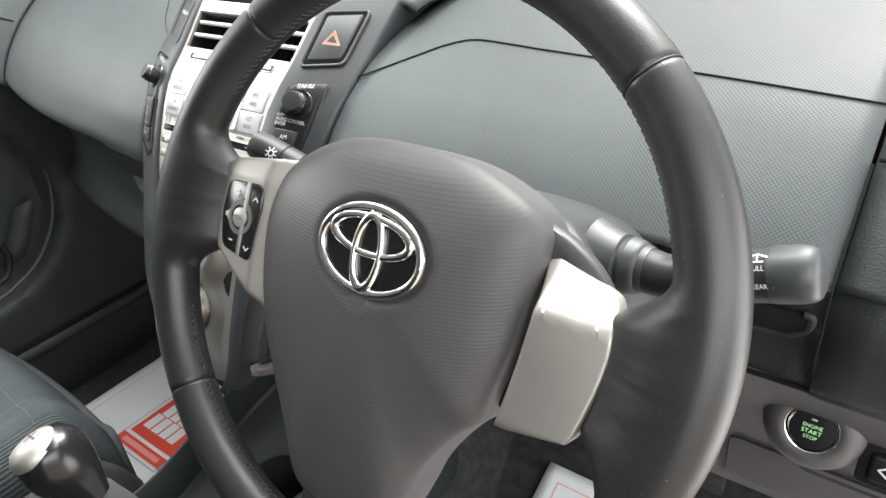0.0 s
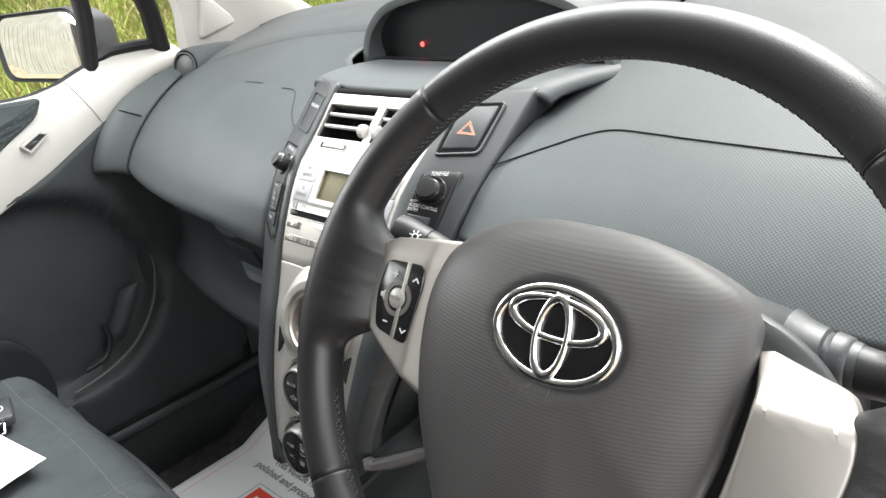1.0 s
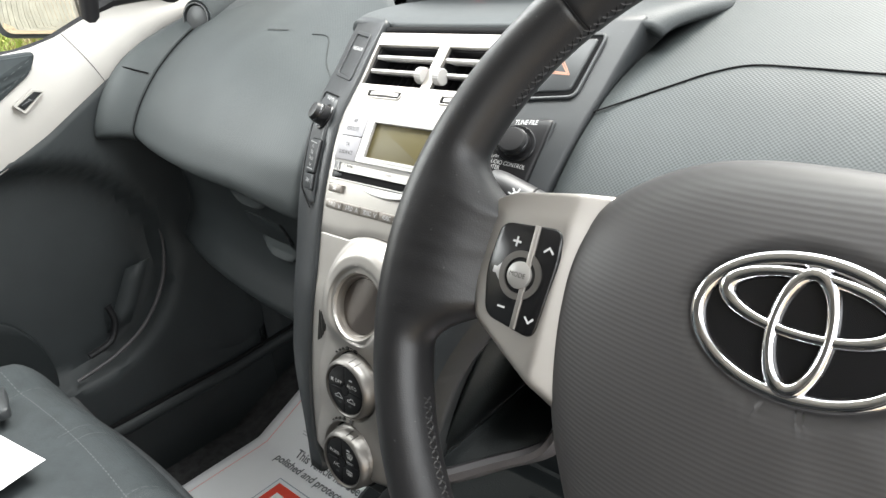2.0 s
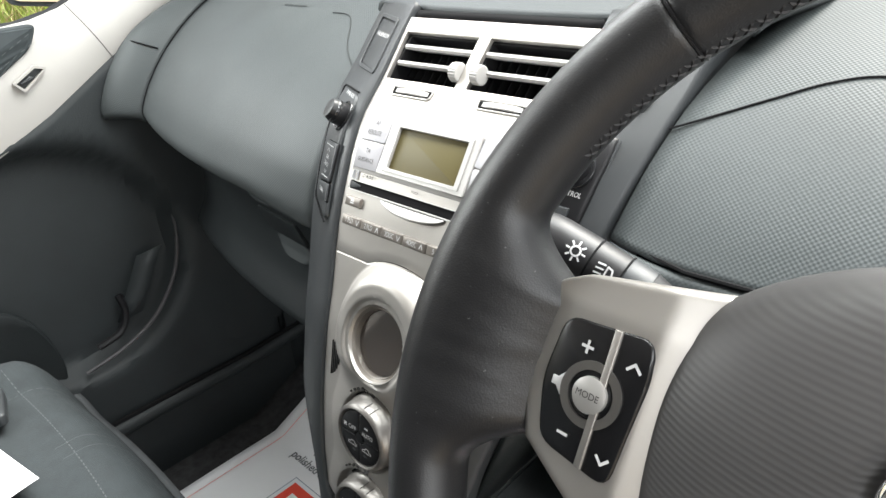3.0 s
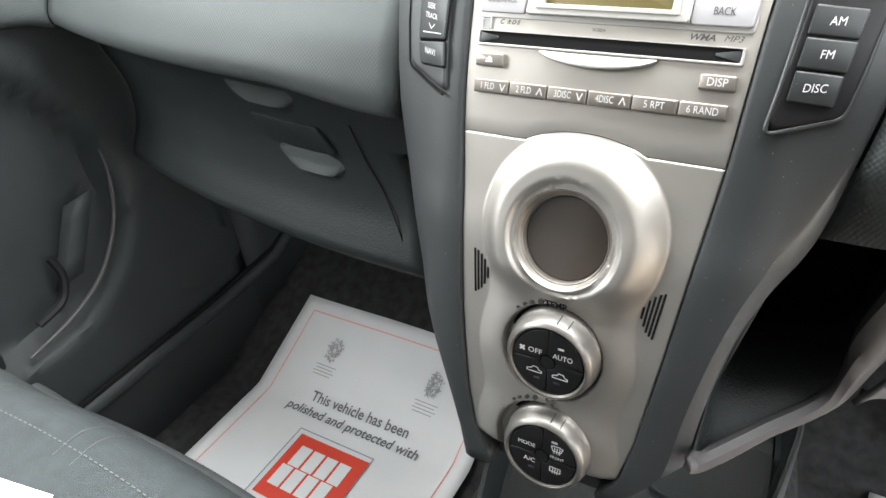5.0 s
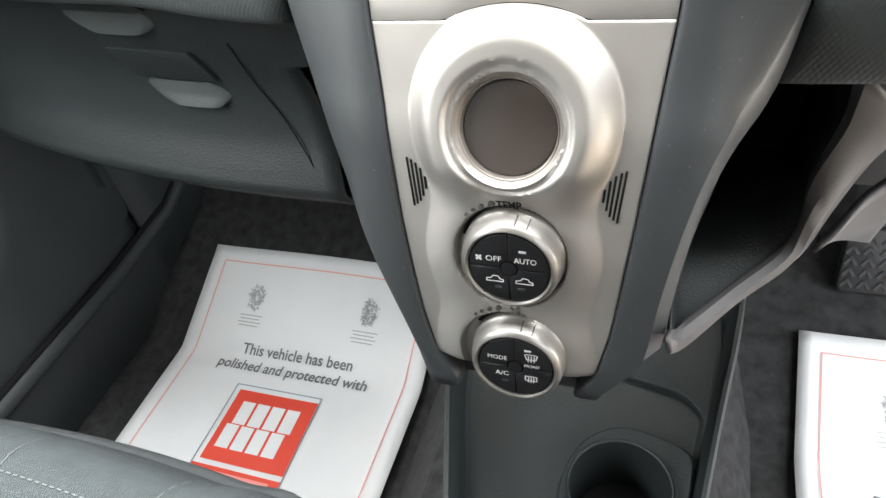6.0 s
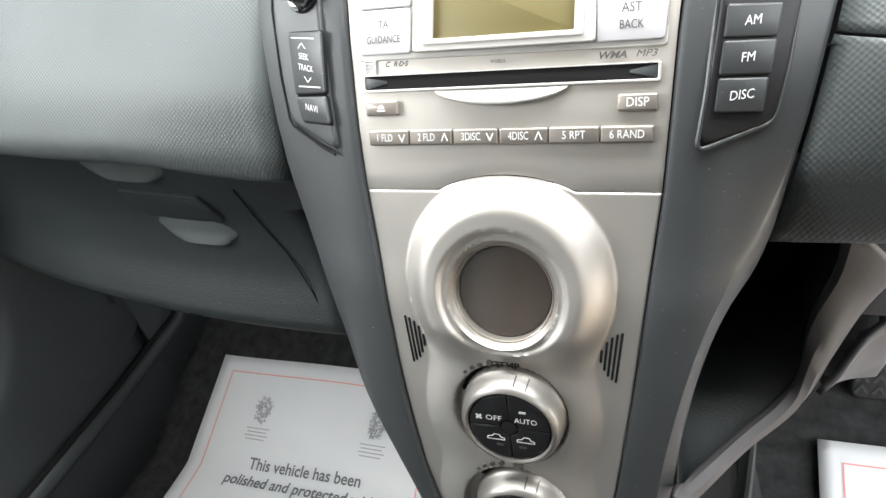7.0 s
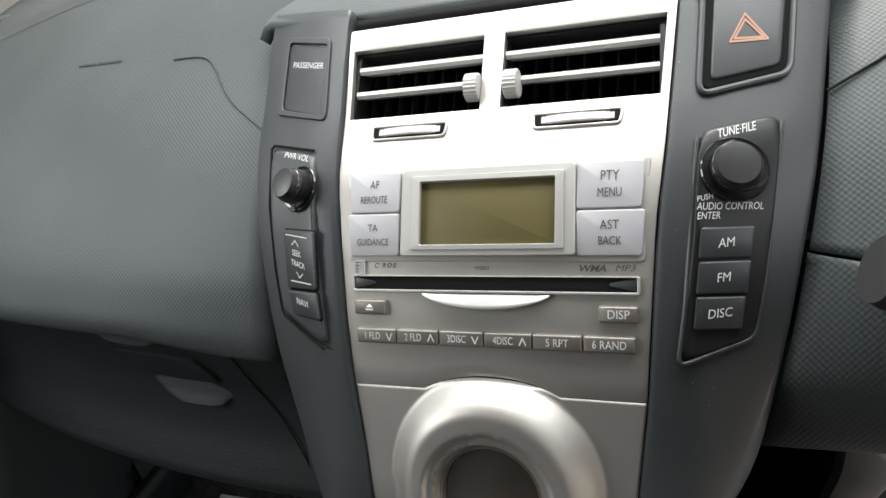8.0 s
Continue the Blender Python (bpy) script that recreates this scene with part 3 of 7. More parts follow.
for side, x0, x1 in (("left", -0.0838, -0.0072), ("right", 0.0036, 0.0822)):
    s = -1 if side == "left" else 1
    vent = part("air_vent", frame_plate(rrect((x0 + x1) / 2, (zb + zt) / 2, x1 - x0 + 0.004, 0.033, 0.002), rrect((x0 + x1) / 2, (zb + zt) / 2, x1 - x0 - 0.001, 0.0285, 0.0015), -0.045, -0.0045, SP), BLACK, stack, "black air vent duct")
    part("duct_back", sheet(lambda u, v: SP(x0 + u * (x1 - x0), 0.749 + v * 0.036, -0.044), [0, 0.5, 1], [0, 0.5, 1]), VOID, vent)
    for k in range(9):
        fx = x0 + (x1 - x0) * (k + 0.5) / 9
        part("fin", plate(rrect(fx, 0.7665, 0.0012, 0.029, 0.0004, 1), -0.04, -0.017, SP, 0.0003), VOID, vent)
    for vz in (0.7633, 0.7741):
        bm = bmesh.new()
        e0, e1 = x0 + 0.0005 + (0.001 if s < 0 else 0), x1 - 0.0005
        lp = lambda x: [SP(x, vz + 0.0042, -0.016), SP(x, vz + 0.0030, -0.007), SP(x, vz + 0.0012, -0.0022), SP(x, vz - 0.0005, -0.002), SP(x, vz - 0.0014, -0.004), SP(x, vz + 0.0005, -0.009), SP(x, vz + 0.0026, -0.016)]
        rings(bm, [lp(e0), lp((e0 + e1) / 2), lp(e1)])
        part("slat", bm, SLAT, vent, "pale grey slat")
    kx = -0.0103 if s < 0 else 0.0107
    bm = bmesh.new()
    n = 44
    loops = []
    for ww in (-0.0050, -0.0046, 0.0020, 0.0024):
        rr = 0.0070 if -0.0048 < ww < 0.0022 else 0.0064
        loops.append([Vector(SP(kx + ww, 0.7605, 0.0005)) + (rr * (1 + 0.06 * (k % 2))) * (math.cos(2 * math.pi * k / n) * Vector((0, -0.72, 0.69)) + math.sin(2 * math.pi * k / n) * Vector((0, 0.69, 0.72))) for k in range(n)])
    rings(bm, loops)
    part("tab", bm, SLAT, vent, "ribbed pale adjuster tab", smooth=False)
    # thumb wheel below the vent
    wx = -0.0460 if s < 0 else 0.0433
    slot_ = part("wheel_slot", plate(rounded([(wx - 0.0212, 0.7470), (wx + 0.0212, 0.7470), (wx + 0.0200, 0.7430), (wx - 0.0200, 0.7430)], 0.0012), -0.003, 0.0006, SP, 0.0004), VOID, stack, "dark slot")
    part("slot_lip", tube([SP(u, v, 0.0004) for u, v in rounded([(wx - 0.0220, 0.7475), (wx + 0.0220, 0.7475), (wx + 0.0208, 0.7424), (wx - 0.0208, 0.7424)], 0.0018, 4)] + [SP(wx - 0.0214, 0.7470, 0.0004)], 0.0008, 8), SILVER, slot_, "rounded silver lip")
    bm = bmesh.new()
    loops = []
    n = 72
    out_ = (Vector(SP(wx, 0.7452, 0.01)) - Vector(SP(wx, 0.7452, 0.0))).normalized()
    for ww, rr in ((-0.0015, 0.1195), (-0.0011, 0.1200), (0.0011, 0.1200), (0.0015, 0.1195)):
        loops.append([Vector(SP(wx, 0.7452 + ww, 0.0)) - 0.1182 * out_ + rr * (1 + 0.0016 * ((k // 2) % 2)) * (math.cos(math.pi * (0.5 + 0.058 * (2 * k / (n - 1) - 1))) * Vector((1, 0, 0)) + math.sin(math.pi * (0.5 + 0.058 * (2 * k / (n - 1) - 1))) * out_) for k in range(n)])
    rings(bm, loops)
    part("thumb_wheel", bm, SLAT, stack, "ribbed pale thumb wheel", smooth=False)

# radio
radio = part("radio_face", plate(rounded([(-0.0750, 0.6910), (0.0757, 0.6905), (0.0785, 0.7305), (-0.0780, 0.7308)], 0.002), -0.002, 0.0008, SP, 0.0005), RADIO, stack, "pale radio front")
for u0, u1, rows in ((-0.0752, -0.0462, ((0.7293, 0.7125, "AF", "REROUTE"), (0.7120, 0.6933, "TA", "GUIDANCE"))), (0.0450, 0.0755, ((0.7292, 0.7117, "PTY", "MENU"), (0.7111, 0.6930, "AST", "BACK")))):
    for zhi, zlo, a, b in rows:
        key = part("radio_key", plate(rounded([(u0 + (0.0012 if u0 < 0 else 0), zlo), (u1 - (0.0010 if u0 > 0 else 0), zlo), (u1 + (0.0006 if u0 > 0 else 0), zhi), (u0 - (0.0006 if u0 < 0 else 0), zhi)], 0.0016), 0.0, 0.0018, SP, 0.0006), WHITEKEY, radio)
        big = 0.0045 if u0 < 0 else 0.0051
        uc, zc = (u0 + u1) / 2, (zlo + zhi) / 2
        words(a, big, SP, uc, zc + 0.0032, 0.0020, LABELD, key, 1.0)
        words(b, big * 0.95, SP, uc, zc - 0.0030, 0.0020, LABELD, key, 0.85)
bez_o, bez_i = rrect(0.0000, 0.7112, 0.0894, 0.0356, 0.0012), rrect(0.0006, 0.7112, 0.0694, 0.0257, 0.0006)
bezel = part("display_bezel", frame_plate(bez_o, bez_i, 0.0, 0.0035, SP), RADIO, radio, "raised silver display frame", bevel=0.0008)
part("display_step", frame_plate(rrect(0.0003, 0.7112, 0.0780, 0.0300, 0.0006), bez_i, 0.0034, 0.0042, SP), RADIO, radio, bevel=0.0003)
part("display", plate(rrect(0.0006, 0.7112, 0.0704, 0.0264, 0.0006), -0.0015, 0.0012, SP, 0.0001), LCD, radio, "blank olive liquid crystal display")
words("W58824", 0.0023, SP, -0.0013, 0.6879, 0.0014, LABELD, stack, 0.9)
words("WMA", 0.0038, SP, 0.0520, 0.6878, 0.0014, LABELD, stack, 1.35, lean=0.3, bold=0.0001)
words("MP3", 0.0038, SP, 0.0669, 0.6879, 0.0014, LABELD, stack, 1.35, lean=0.3)
words("C", 0.0032, SP, -0.0592, 0.6890, 0.0014, LABELD, stack, 1.1, lean=0.3, bold=0.0001)
words("R·D·S", 0.0030, SP, -0.0519, 0.6890, 0.0014, LABELD, stack, 1.1, lean=0.3, bold=0.0001)
part("disc_mark", frame_plate(rrect(-0.0690, 0.6882, 0.0060, 0.0062, 0.0004), rrect(-0.0690, 0.6882, 0.0050, 0.0052, 0.0004), 0.0002, 0.0014, SP), FAINT, stack)
part("disc_mark_bars", stroke([[(-0.0712, 0.6898), (-0.0668, 0.6898)], [(-0.0712, 0.6882), (-0.0668, 0.6882)], [(-0.0712, 0.6866), (-0.0668, 0.6866)]], 0.0006, SP, 0.0014), FAINT, stack)

# disc slot: pale lips round a dark mouth, with the pale thumb scoop below
slot = part("disc_slot", frame_plate(rrect(0, 0.6808, 0.1472, 0.0076, 0.0010), rrect(0, 0.6811, 0.1444, 0.0060, 0.0008), -0.001, 0.0016, SP), RADIO, stack, "disc slot with pale lips", bevel=0.0003)
part("mouth", plate(rrect(0, 0.6811, 0.1450, 0.0064, 0.0006), -0.001, 0.0006, SP, 0.0001), VOID, slot)
for s in (-1, 1):
    part("lip_end", plate([(s * 0.0720, 0.6784), (s * 0.0720, 0.6838), (s * 0.0600, 0.6817), (s * 0.0600, 0.6806)][:: s], 0.0005, 0.0010, SP, 0.0002), CHEEK, slot)
part("thumb_scoop", sheet(lambda a, k: SP(0.0332 * math.cos(a) - 0.0008, 0.6769 - 0.0066 * k * math.sin(a) ** 1.3, 0.0009 + 0.0042 * k * math.sin(a)), [math.pi * i / 24 for i in range(25)], [0, 0.25, 0.5, 0.75, 1.0]), RADIO, stack, "pale thumb scoop below the disc slot", solid=0.001)

# buttons
def button(x0, x1, z0, z1, text, sizez, sq, h=0.0030, n=1):
    b = part("button", plate(rrect((x0 + x1) / 2, (z0 + z1) / 2, x1 - x0, z1 - z0, 0.0009), -0.0005, h, SP, 0.0009), BUTTON, stack, "small grey metallic button")
    if text:
        words(text, sizez, SP, (x0 + x1) / 2, (z0 + z1) / 2, h + 0.0002, LABELW, b, sq)
    return b


ej = button(-0.0718, -0.0540, 0.6664, 0.6732, "", 0, 1)
part("eject_mark", plate([(-0.0649, 0.6698), (-0.0609, 0.6698), (-0.0629, 0.6714)], 0.0028, 0.0032, SP, 0.0001), LABELW, ej)
part("eject_bar", stroke([[(-0.0649, 0.6688), (-0.0609, 0.6688)]], 0.0008, SP, 0.0032), LABELW, ej)
button(0.0550, 0.0727, 0.6656, 0.6725, "DISP", 0.0052, 1.0)
edges = [-0.0713, -0.0483, -0.0248, -0.0011, 0.0233, 0.0474, 0.0717]
for i, t in enumerate(("1 FLD", "2 FLD", "3DISC", "4DISC", "5 RPT", "6 RAND")):
    b = button(edges[i] + 0.0003, edges[i + 1] - 0.0003, 0.6527, 0.6598, "", 0, 1)
    uc = (edges[i] + edges[i + 1]) / 2
    words(t, 0.0049, SP, uc - (0.0022 if i < 4 else 0), 0.6562, 0.0032, LABELW, b, 0.9 if i > 3 else 0.78)
    if i < 4:
        s = -1 if i % 2 == 0 else 1
        part("arrow", stroke([[(uc + 0.0060, 0.6562 - 0.0015 * s), (uc + 0.0076, 0.6562 + 0.0017 * s), (uc + 0.0092, 0.6562 - 0.0015 * s)]], 0.0006, SP, 0.0032), LABELW, b)

def local_map(fn, cu, cv):
    o = Vector(fn(cu, cv, 0))
    nrm = (Vector(fn(cu, cv, 0.01)) - o).normalized()
    right = (Vector(fn(cu + 0.003, cv, 0)) - Vector(fn(cu - 0.003, cv, 0))).normalized()
    up = nrm.cross(right)
    return lambda u, v, w: o + u * right + v * up + w * nrm


# silver lower panel: a dome round the display and swells round the dials
DISPZ, D1Z, D2Z = 0.5825, 0.5143, 0.4492


def sm(t):
    t = min(1.0, max(0.0, t))
    return t * t * (3 - 2 * t)


def swell(x, z):
    """Height of the figure-of-eight swell round the display and the dials."""
    k = 0.94
    ds = [math.hypot(x, (z - c) / k) - r for c, r in ((DISPZ + 0.004, 0.0430), (D1Z - 0.001, 0.0372), (D2Z - 0.002, 0.0360))]
    d = -0.011 * math.log(sum(math.exp(-q / 0.011) for q in ds))
    high = 0.0045 + 0.0105 * sm((z - 0.538) / 0.028)
    t = min(1.0, max(0.0, (d + 0.004) / 0.0170))
    h = high * (1 - t ** 1.8) ** 1.25
    d0 = math.hypot(x, (z - DISPZ) / k)
    h -= 0.0026 * sm((0.0345 - math.hypot(x, (z - DISPZ - 0.0005) / k)) / 0.0030)
    for c in (D1Z, D2Z):
        h -= 0.0060 * sm((0.0325 - math.hypot(x, (z - c) / k)) / 0.002)
    return h, d0


def lower(u, v):
    z = 0.4300 + 0.2004 * v
    x = u * hw(z)
    if v > 0.85:
        z += arch(x) * (v - 0.85) / 0.15
    h, d0 = swell(x, z)
    if d0 < 0.0290:
        h -= 0.012 * sm((0.0290 - d0) / 0.0026)
    edge = max(0.0, (0.012 - (z - 0.430)) / 0.012)
    return SP(x, z, h - 0.014 * edge * edge)


part("lower_panel", sheet(lower, [-1 + i / 60 for i in range(121)], [i / 150 for i in range(151)]), SILVER, stack, "satin silver panel domed round the display and dials", solid=0.003)
part("panel_seam", sheet(lambda u, v: SP(u * 0.0752, 0.6284 + v + arch(u * 0.0752), -0.0032), [-1 + 0.04 * i for i in range(51)], [0, 0.0045]), VOID, stack)



def DM(zc, elev, lift, side=0.0):
    """A plane map whose axis rises elev degrees, through the face at height zc."""
    n = Vector((0, -math.cos(radians(elev)), math.sin(radians(elev))))
    up = Vector((0, math.sin(radians(elev)), math.cos(radians(elev))))
    o = SP(side, zc, lift) - lift * n
    return lambda u, v, w: o + Vector((u, 0, 0)) + v * up + w * n


cm = DM(DISPZ, 24, 0.010)
disp = part("climate_display", lathe([(0.0302, 0.0040), (0.0302, 0.0112), (0.0299, 0.0118), (0.0293, 0.0119), (0.0286, 0.0108), (0.0280, 0.0090)], cm, n=72, cap=False), SILVER, stack, "round silver display surround")
part("inner_bevel", lathe([(0.0284, 0.0098), (0.0274, 0.0088), (0.0264, 0.0080), (0.0260, 0.0084), (0.0255, 0.0080), (0.0250, 0.0052), (0.0247, 0.0020)], cm, n=64, cap=False), BUTTON, disp, "dark inner bevel")
part("lens", lathe([(0.0246, 0.0010), (0.0243, 0.0041), (0.0150, 0.0043), (0.0010, 0.0043)], cm, n=48), LENS, disp, "dark brown glossy lens of a switched-off display")


def sector(r0, r1, a0, a1, n=14):
    return [(r1 * math.cos(radians(a0 + (a1 - a0) * i / n)), r1 * math.sin(radians(a0 + (a1 - a0) * i / n))) for i in range(n + 1)] + [(r0 * math.cos(radians(a1 - (a1 - a0) * i / n)), r0 * math.sin(radians(a1 - (a1 - a0) * i / n))) for i in range(n + 1)]


def car_icon(cx, cy, s):
    return [[(cx + s * x, cy + s * y) for x, y in ((-1, -0.25), (-0.95, 0.1), (-0.45, 0.2), (-0.15, 0.55), (0.45, 0.5), (0.6, 0.15), (1, 0.05), (1, -0.25), (-1, -0.25))]]


def screen_icon(cx, cy, s, front):
    fan = [(-1, 0.5), (-0.7, -0.4), (0.7, -0.4), (1, 0.5), (0.5, 0.65), (-0.5, 0.65), (-1, 0.5)] if front else [(-1, 0.55), (-1, -0.45), (1, -0.45), (1, 0.55), (-1, 0.55)]
    ls = [[(cx + s * x, cy + s * y) for x, y in fan]]
    for k in (-0.45, 0, 0.45):
        ls.append([(cx + s * (k + 0.08 * math.sin(j * 1.6)), cy + s * (0.35 - 0.3 * j)) for j in range(5)])
    return ls


for zc, marks in ((D1Z, "temp"), (D2Z, "mode")):
    dm0 = DM(zc, 9, 0.0120, 0.0022 if zc == D1Z else 0.0045)
    dm = lambda u, v, w, g=dm0: g(u * 0.945, v * 0.945, w * 0.80)
    dial = part("dial", lathe([(0.0312, -0.006), (0.0312, 0.003), (0.0306, 0.0045), (0.0302, 0.0050), (0.0298, 0.0100), (0.0288, 0.0160), (0.0276, 0.0186), (0.0256, 0.0197), (0.0244, 0.0186), (0.0240, 0.0160)], dm, n=72, cap=False), DIALMETAL, stack, "brushed metal rotary dial ring")
    part("gap_ring", frame_plate(circle(0, 0, 0.0336), circle(0, 0, 0.0308), -0.009, -0.0035, dm), VOID, dial)
    part("face", lathe([(0.0240, 0.0150), (0.0238, 0.0168), (0.0005, 0.0172)], dm, n=48), VOID, dial)
    for a0 in (0, 90, 180, 270):
        key = part("dial_key", plate(sector(0.0055, 0.0233, a0 + 1.2, a0 + 88.8), 0.0160, 0.0186, dm, 0.0005), BLACK, dial)
    part("hub_cap", lathe([(0.0047, 0.016), (0.0045, 0.0188), (0.0005, 0.0190)], dm, n=24), BLACK, dial)
    for a in (68, 82):
        c, s_ = math.cos(radians(a)), math.sin(radians(a))
        part("notch", tube([dm(c * 0.0290, s_ * 0.0290, 0.0163), dm(c * 0.0302, s_ * 0.0302, 0.0060)], 0.0004, 5), LABELD, dial)
    if marks == "temp":
        words("OFF", 0.0052, dm, -0.0085, 0.0062, 0.0188, LABELW, dial, 1.05)
        part("fan_mark", stroke([[(-0.0185, 0.0075), (-0.0160, 0.0050)], [(-0.0185, 0.0050), (-0.0160, 0.0075)]], 0.0014, dm, 0.0188), LABELW, dial)
        words("AUTO", 0.0052, dm, 0.0100, 0.0062, 0.0188, LABELW, dial, 0.90)
        part("car_mark", stroke(car_icon(-0.0085, -0.0085, 0.0050), 0.0006, dm, 0.0188), LABELW, dial)
        part("car_mark", stroke(car_icon(0.0090, -0.0085, 0.0050), 0.0006, dm, 0.0188), LABELW, dial)
        lamps = ((0.0085, 0.0125), (-0.0065, -0.0140), (0.0070, -0.0140))
    else:
        words("MODE", 0.0047, dm, -0.0110, 0.0066, 0.0188, LABELW, dial, 0.95)
        part("screen_mark", stroke(screen_icon(0.0105, 0.0100, 0.0040, True), 0.0006, dm, 0.0188), LABELW, dial)
        words("FRONT", 0.0030, dm, 0.0108, 0.0027, 0.0188, LABELW, dial, 1.0)
        words("A/C", 0.0052, dm, -0.0085, -0.0065, 0.0188, LABELW, dial, 1.0)
        part("screen_mark", stroke(screen_icon(0.0100, -0.0080, 0.0036, False), 0.0006, dm, 0.0188), LABELW, dial)
        lamps = ((0.0085, 0.0152), (-0.0070, -0.0130))
    for lx, ly in lamps:
        part("lamp", plate(rrect(lx, ly, 0.0042, 0.0017, 0.0004, 2), 0.0180, 0.0189, dm, 0.0002), FAINT if ly > 0 else CHEEK, dial, "unlit indicator lamp")
on_swell = lambda u, v, w: SP(u, v, w + swell(u, v)[0])
for rows in (((-0.0241, 0.5377, 0.0009), (-0.0198, 0.5407, 0.0012), (-0.0150, 0.5432, 0.0015), (-0.0091, 0.5454, 0.0019)), ((-0.0211, 0.4760, 0.0009), (-0.0172, 0.4787, 0.0012), (-0.0123, 0.4808, 0.0015), (-0.0068, 0.4822, 0.0018))):
    for dx, dz, r in rows:
        part("dot", lathe([(r, -0.0003), (r * 0.9, 0.0012)], local_map(on_swell, dx, dz), n=14), LABELD, stack)
words("TEMP", 0.0060, on_swell, 0.0012, 0.5463, 0.0030, VOID, stack, 0.95, bold=0.00025)
part("fan_print", stroke([[(0.0010, 0.4838), (0.0055, 0.4808)], [(0.0010, 0.4808), (0.0055, 0.4838)]], 0.0018, on_swell, 0.0014), LABELD, stack)

# slotted microphone grilles
for s in (-1, 1):
    for k, (xt, zt_, xb, zb_) in enumerate(((0.0592, 0.5648, 0.0560, 0.5381), (0.0568, 0.5638, 0.0540, 0.5394), (0.0542, 0.5621, 0.0520, 0.5411), (0.0516, 0.5594, 0.0502, 0.5441), (0.0490, 0.5550, 0.0484, 0.5482))):
        o = rounded([(s * xb - 0.0006, zb_), (s * xb + 0.0006, zb_), (s * xt + 0.0006, zt_), (s * xt - 0.0006, zt_)], 0.0005, 2)
        part("grille_slot", plate(o, -0.002, 0.0006, on_swell, 0.0002), VOID, stack)

# dark surround either side of the silver panel
def cheek_at(s):
    def fn(c, z):
        a, b = hw(z) + 0.0006, cw_right(z) if s > 0 else cw(z)
        low = sm((0.645 - z) / 0.075) if s > 0 else 0.0
        table = [(a, -0.016), (a, -0.001), (a + 0.0012, 0.0024), (a + 0.0040, 0.0034), (a + (b - a) * 0.40, 0.0032), (a + (b - a) * 0.7, 0.0028), (b - 0.004 - 0.013 * low, 0.0018), (b - 0.0025 - 0.0125 * low, 0.0012), (b - 0.0012 - 0.001 * low, -0.0005 - 0.0115 * low), (b, -0.0045 - 0.010 * low)]
        if c < len(table):
            x, w = table[c]
            return SP(s * x, z, w)
        p = SP(s * b, z, -0.0045 - 0.010 * low)
        back = (c - len(table) + 1)
        deep = 0.006 if s > 0 and z < 0.62 else 0.035
        return p + Vector((-s * 0.004 * back * deep / 0.035, deep * back, 0))
    return fn


czs = [0.403, 0.408, 0.415, 0.423, 0.431, 0.437, 0.445, 0.455, 0.467] + [0.475 + 0.006 * i for i in range(26)] + [0.635 + 0.02 * i for i in range(9)] + [0.797, 0.801]
for s in (-1, 1):
    part("surround", sheet(cheek_at(s), range(13), [z for z in czs if z > (0.422 if s > 0 else 0.412)]), CHEEK, stack, "satin dark grey plastic surround", solid=0.002 * s)
part("end_cap", plate(rounded([(-0.052, 0.4310), (0.052, 0.4310), (0.040, 0.414), (-0.040, 0.414)], 0.006), -0.03, -0.012, SP, 0.004), CHEEK, stack, "dark lower end of the stack")

CK = lambda u, v, w: SP(u, v, w + 0.0044)
# passenger lamp panel
pl = part("passenger_lamp", frame_plate(rounded([(-0.1445, 0.7880), (-0.1030, 0.7878), (-0.0975, 0.7500), (-0.1425, 0.7502)], 0.004), rounded([(-0.1405, 0.7855), (-0.1045, 0.7845), (-0.1025, 0.7515), (-0.1375, 0.7528)], 0.003), -0.002, 0.0004, CK), CHEEK, stack, "recessed airbag indicator panel", bevel=0.0006)
part("lamp_cover", plate(rounded([(-0.1400, 0.7850), (-0.1042, 0.7832), (-0.1030, 0.7520), (-0.1370, 0.7534)], 0.003), -0.006, -0.0008, CK, 0.0005), CHEEK, pl)
words("PASSENGER", 0.0040, CK, -0.1206, 0.7746, -0.0005, LABELW, pl, 1.34, lean=0.15)

# volume side panel
def patch(left, right, w, deep=0.0035):
    """A panel that follows the stack's curve, its rim rounded down."""
    ts = [0.5 - 0.5 * math.cos(math.pi * k / 28) for k in range(29)]

    def fn(t, k):
        f = t * (len(left) - 1)
        i = min(int(f), len(left) - 2)
        a, b = [Vector(q[i]).lerp(Vector(q[i + 1]), f - i) for q in (left, right)]
        p = a.lerp(b, k)
        e = (abs(2 * k - 1) ** 8 + abs(2 * t - 1) ** 16)
        return CK(p.x, p.y, w - deep * (1 - math.sqrt(max(0.0, 1 - min(1.0, e) ** 3))))
    return sheet(fn, ts, ts)


vp = part("side_panel", patch([(-0.1388, 0.7360), (-0.1345, 0.71), (-0.1295, 0.68), (-0.1241, 0.6585)], [(-0.1000, 0.7368), (-0.0955, 0.705), (-0.0915, 0.672), (-0.0885, 0.6500)], 0.0008), CHEEK, stack, "dark grey switch panel")
words("PWR·VOL", 0.0034, CK, -0.1150, 0.7334, 0.0009, LABELW, vp, 1.45, lean=0.15)
# near-black tube along the inset edge: the joint with its recess shadow coloured in
part("panel_gap", tube([CK(u, v, 0.0002) for u, v in ((-0.1020, 0.7372), (-0.1370, 0.7366), (-0.1392, 0.7350), (-0.1350, 0.710), (-0.1298, 0.68), (-0.1250, 0.6600), (-0.1225, 0.6570), (-0.1000, 0.6508), (-0.0905, 0.6488))], 0.0008, 6), VOID, vp, "dark joint and recess shade round the switch panel")
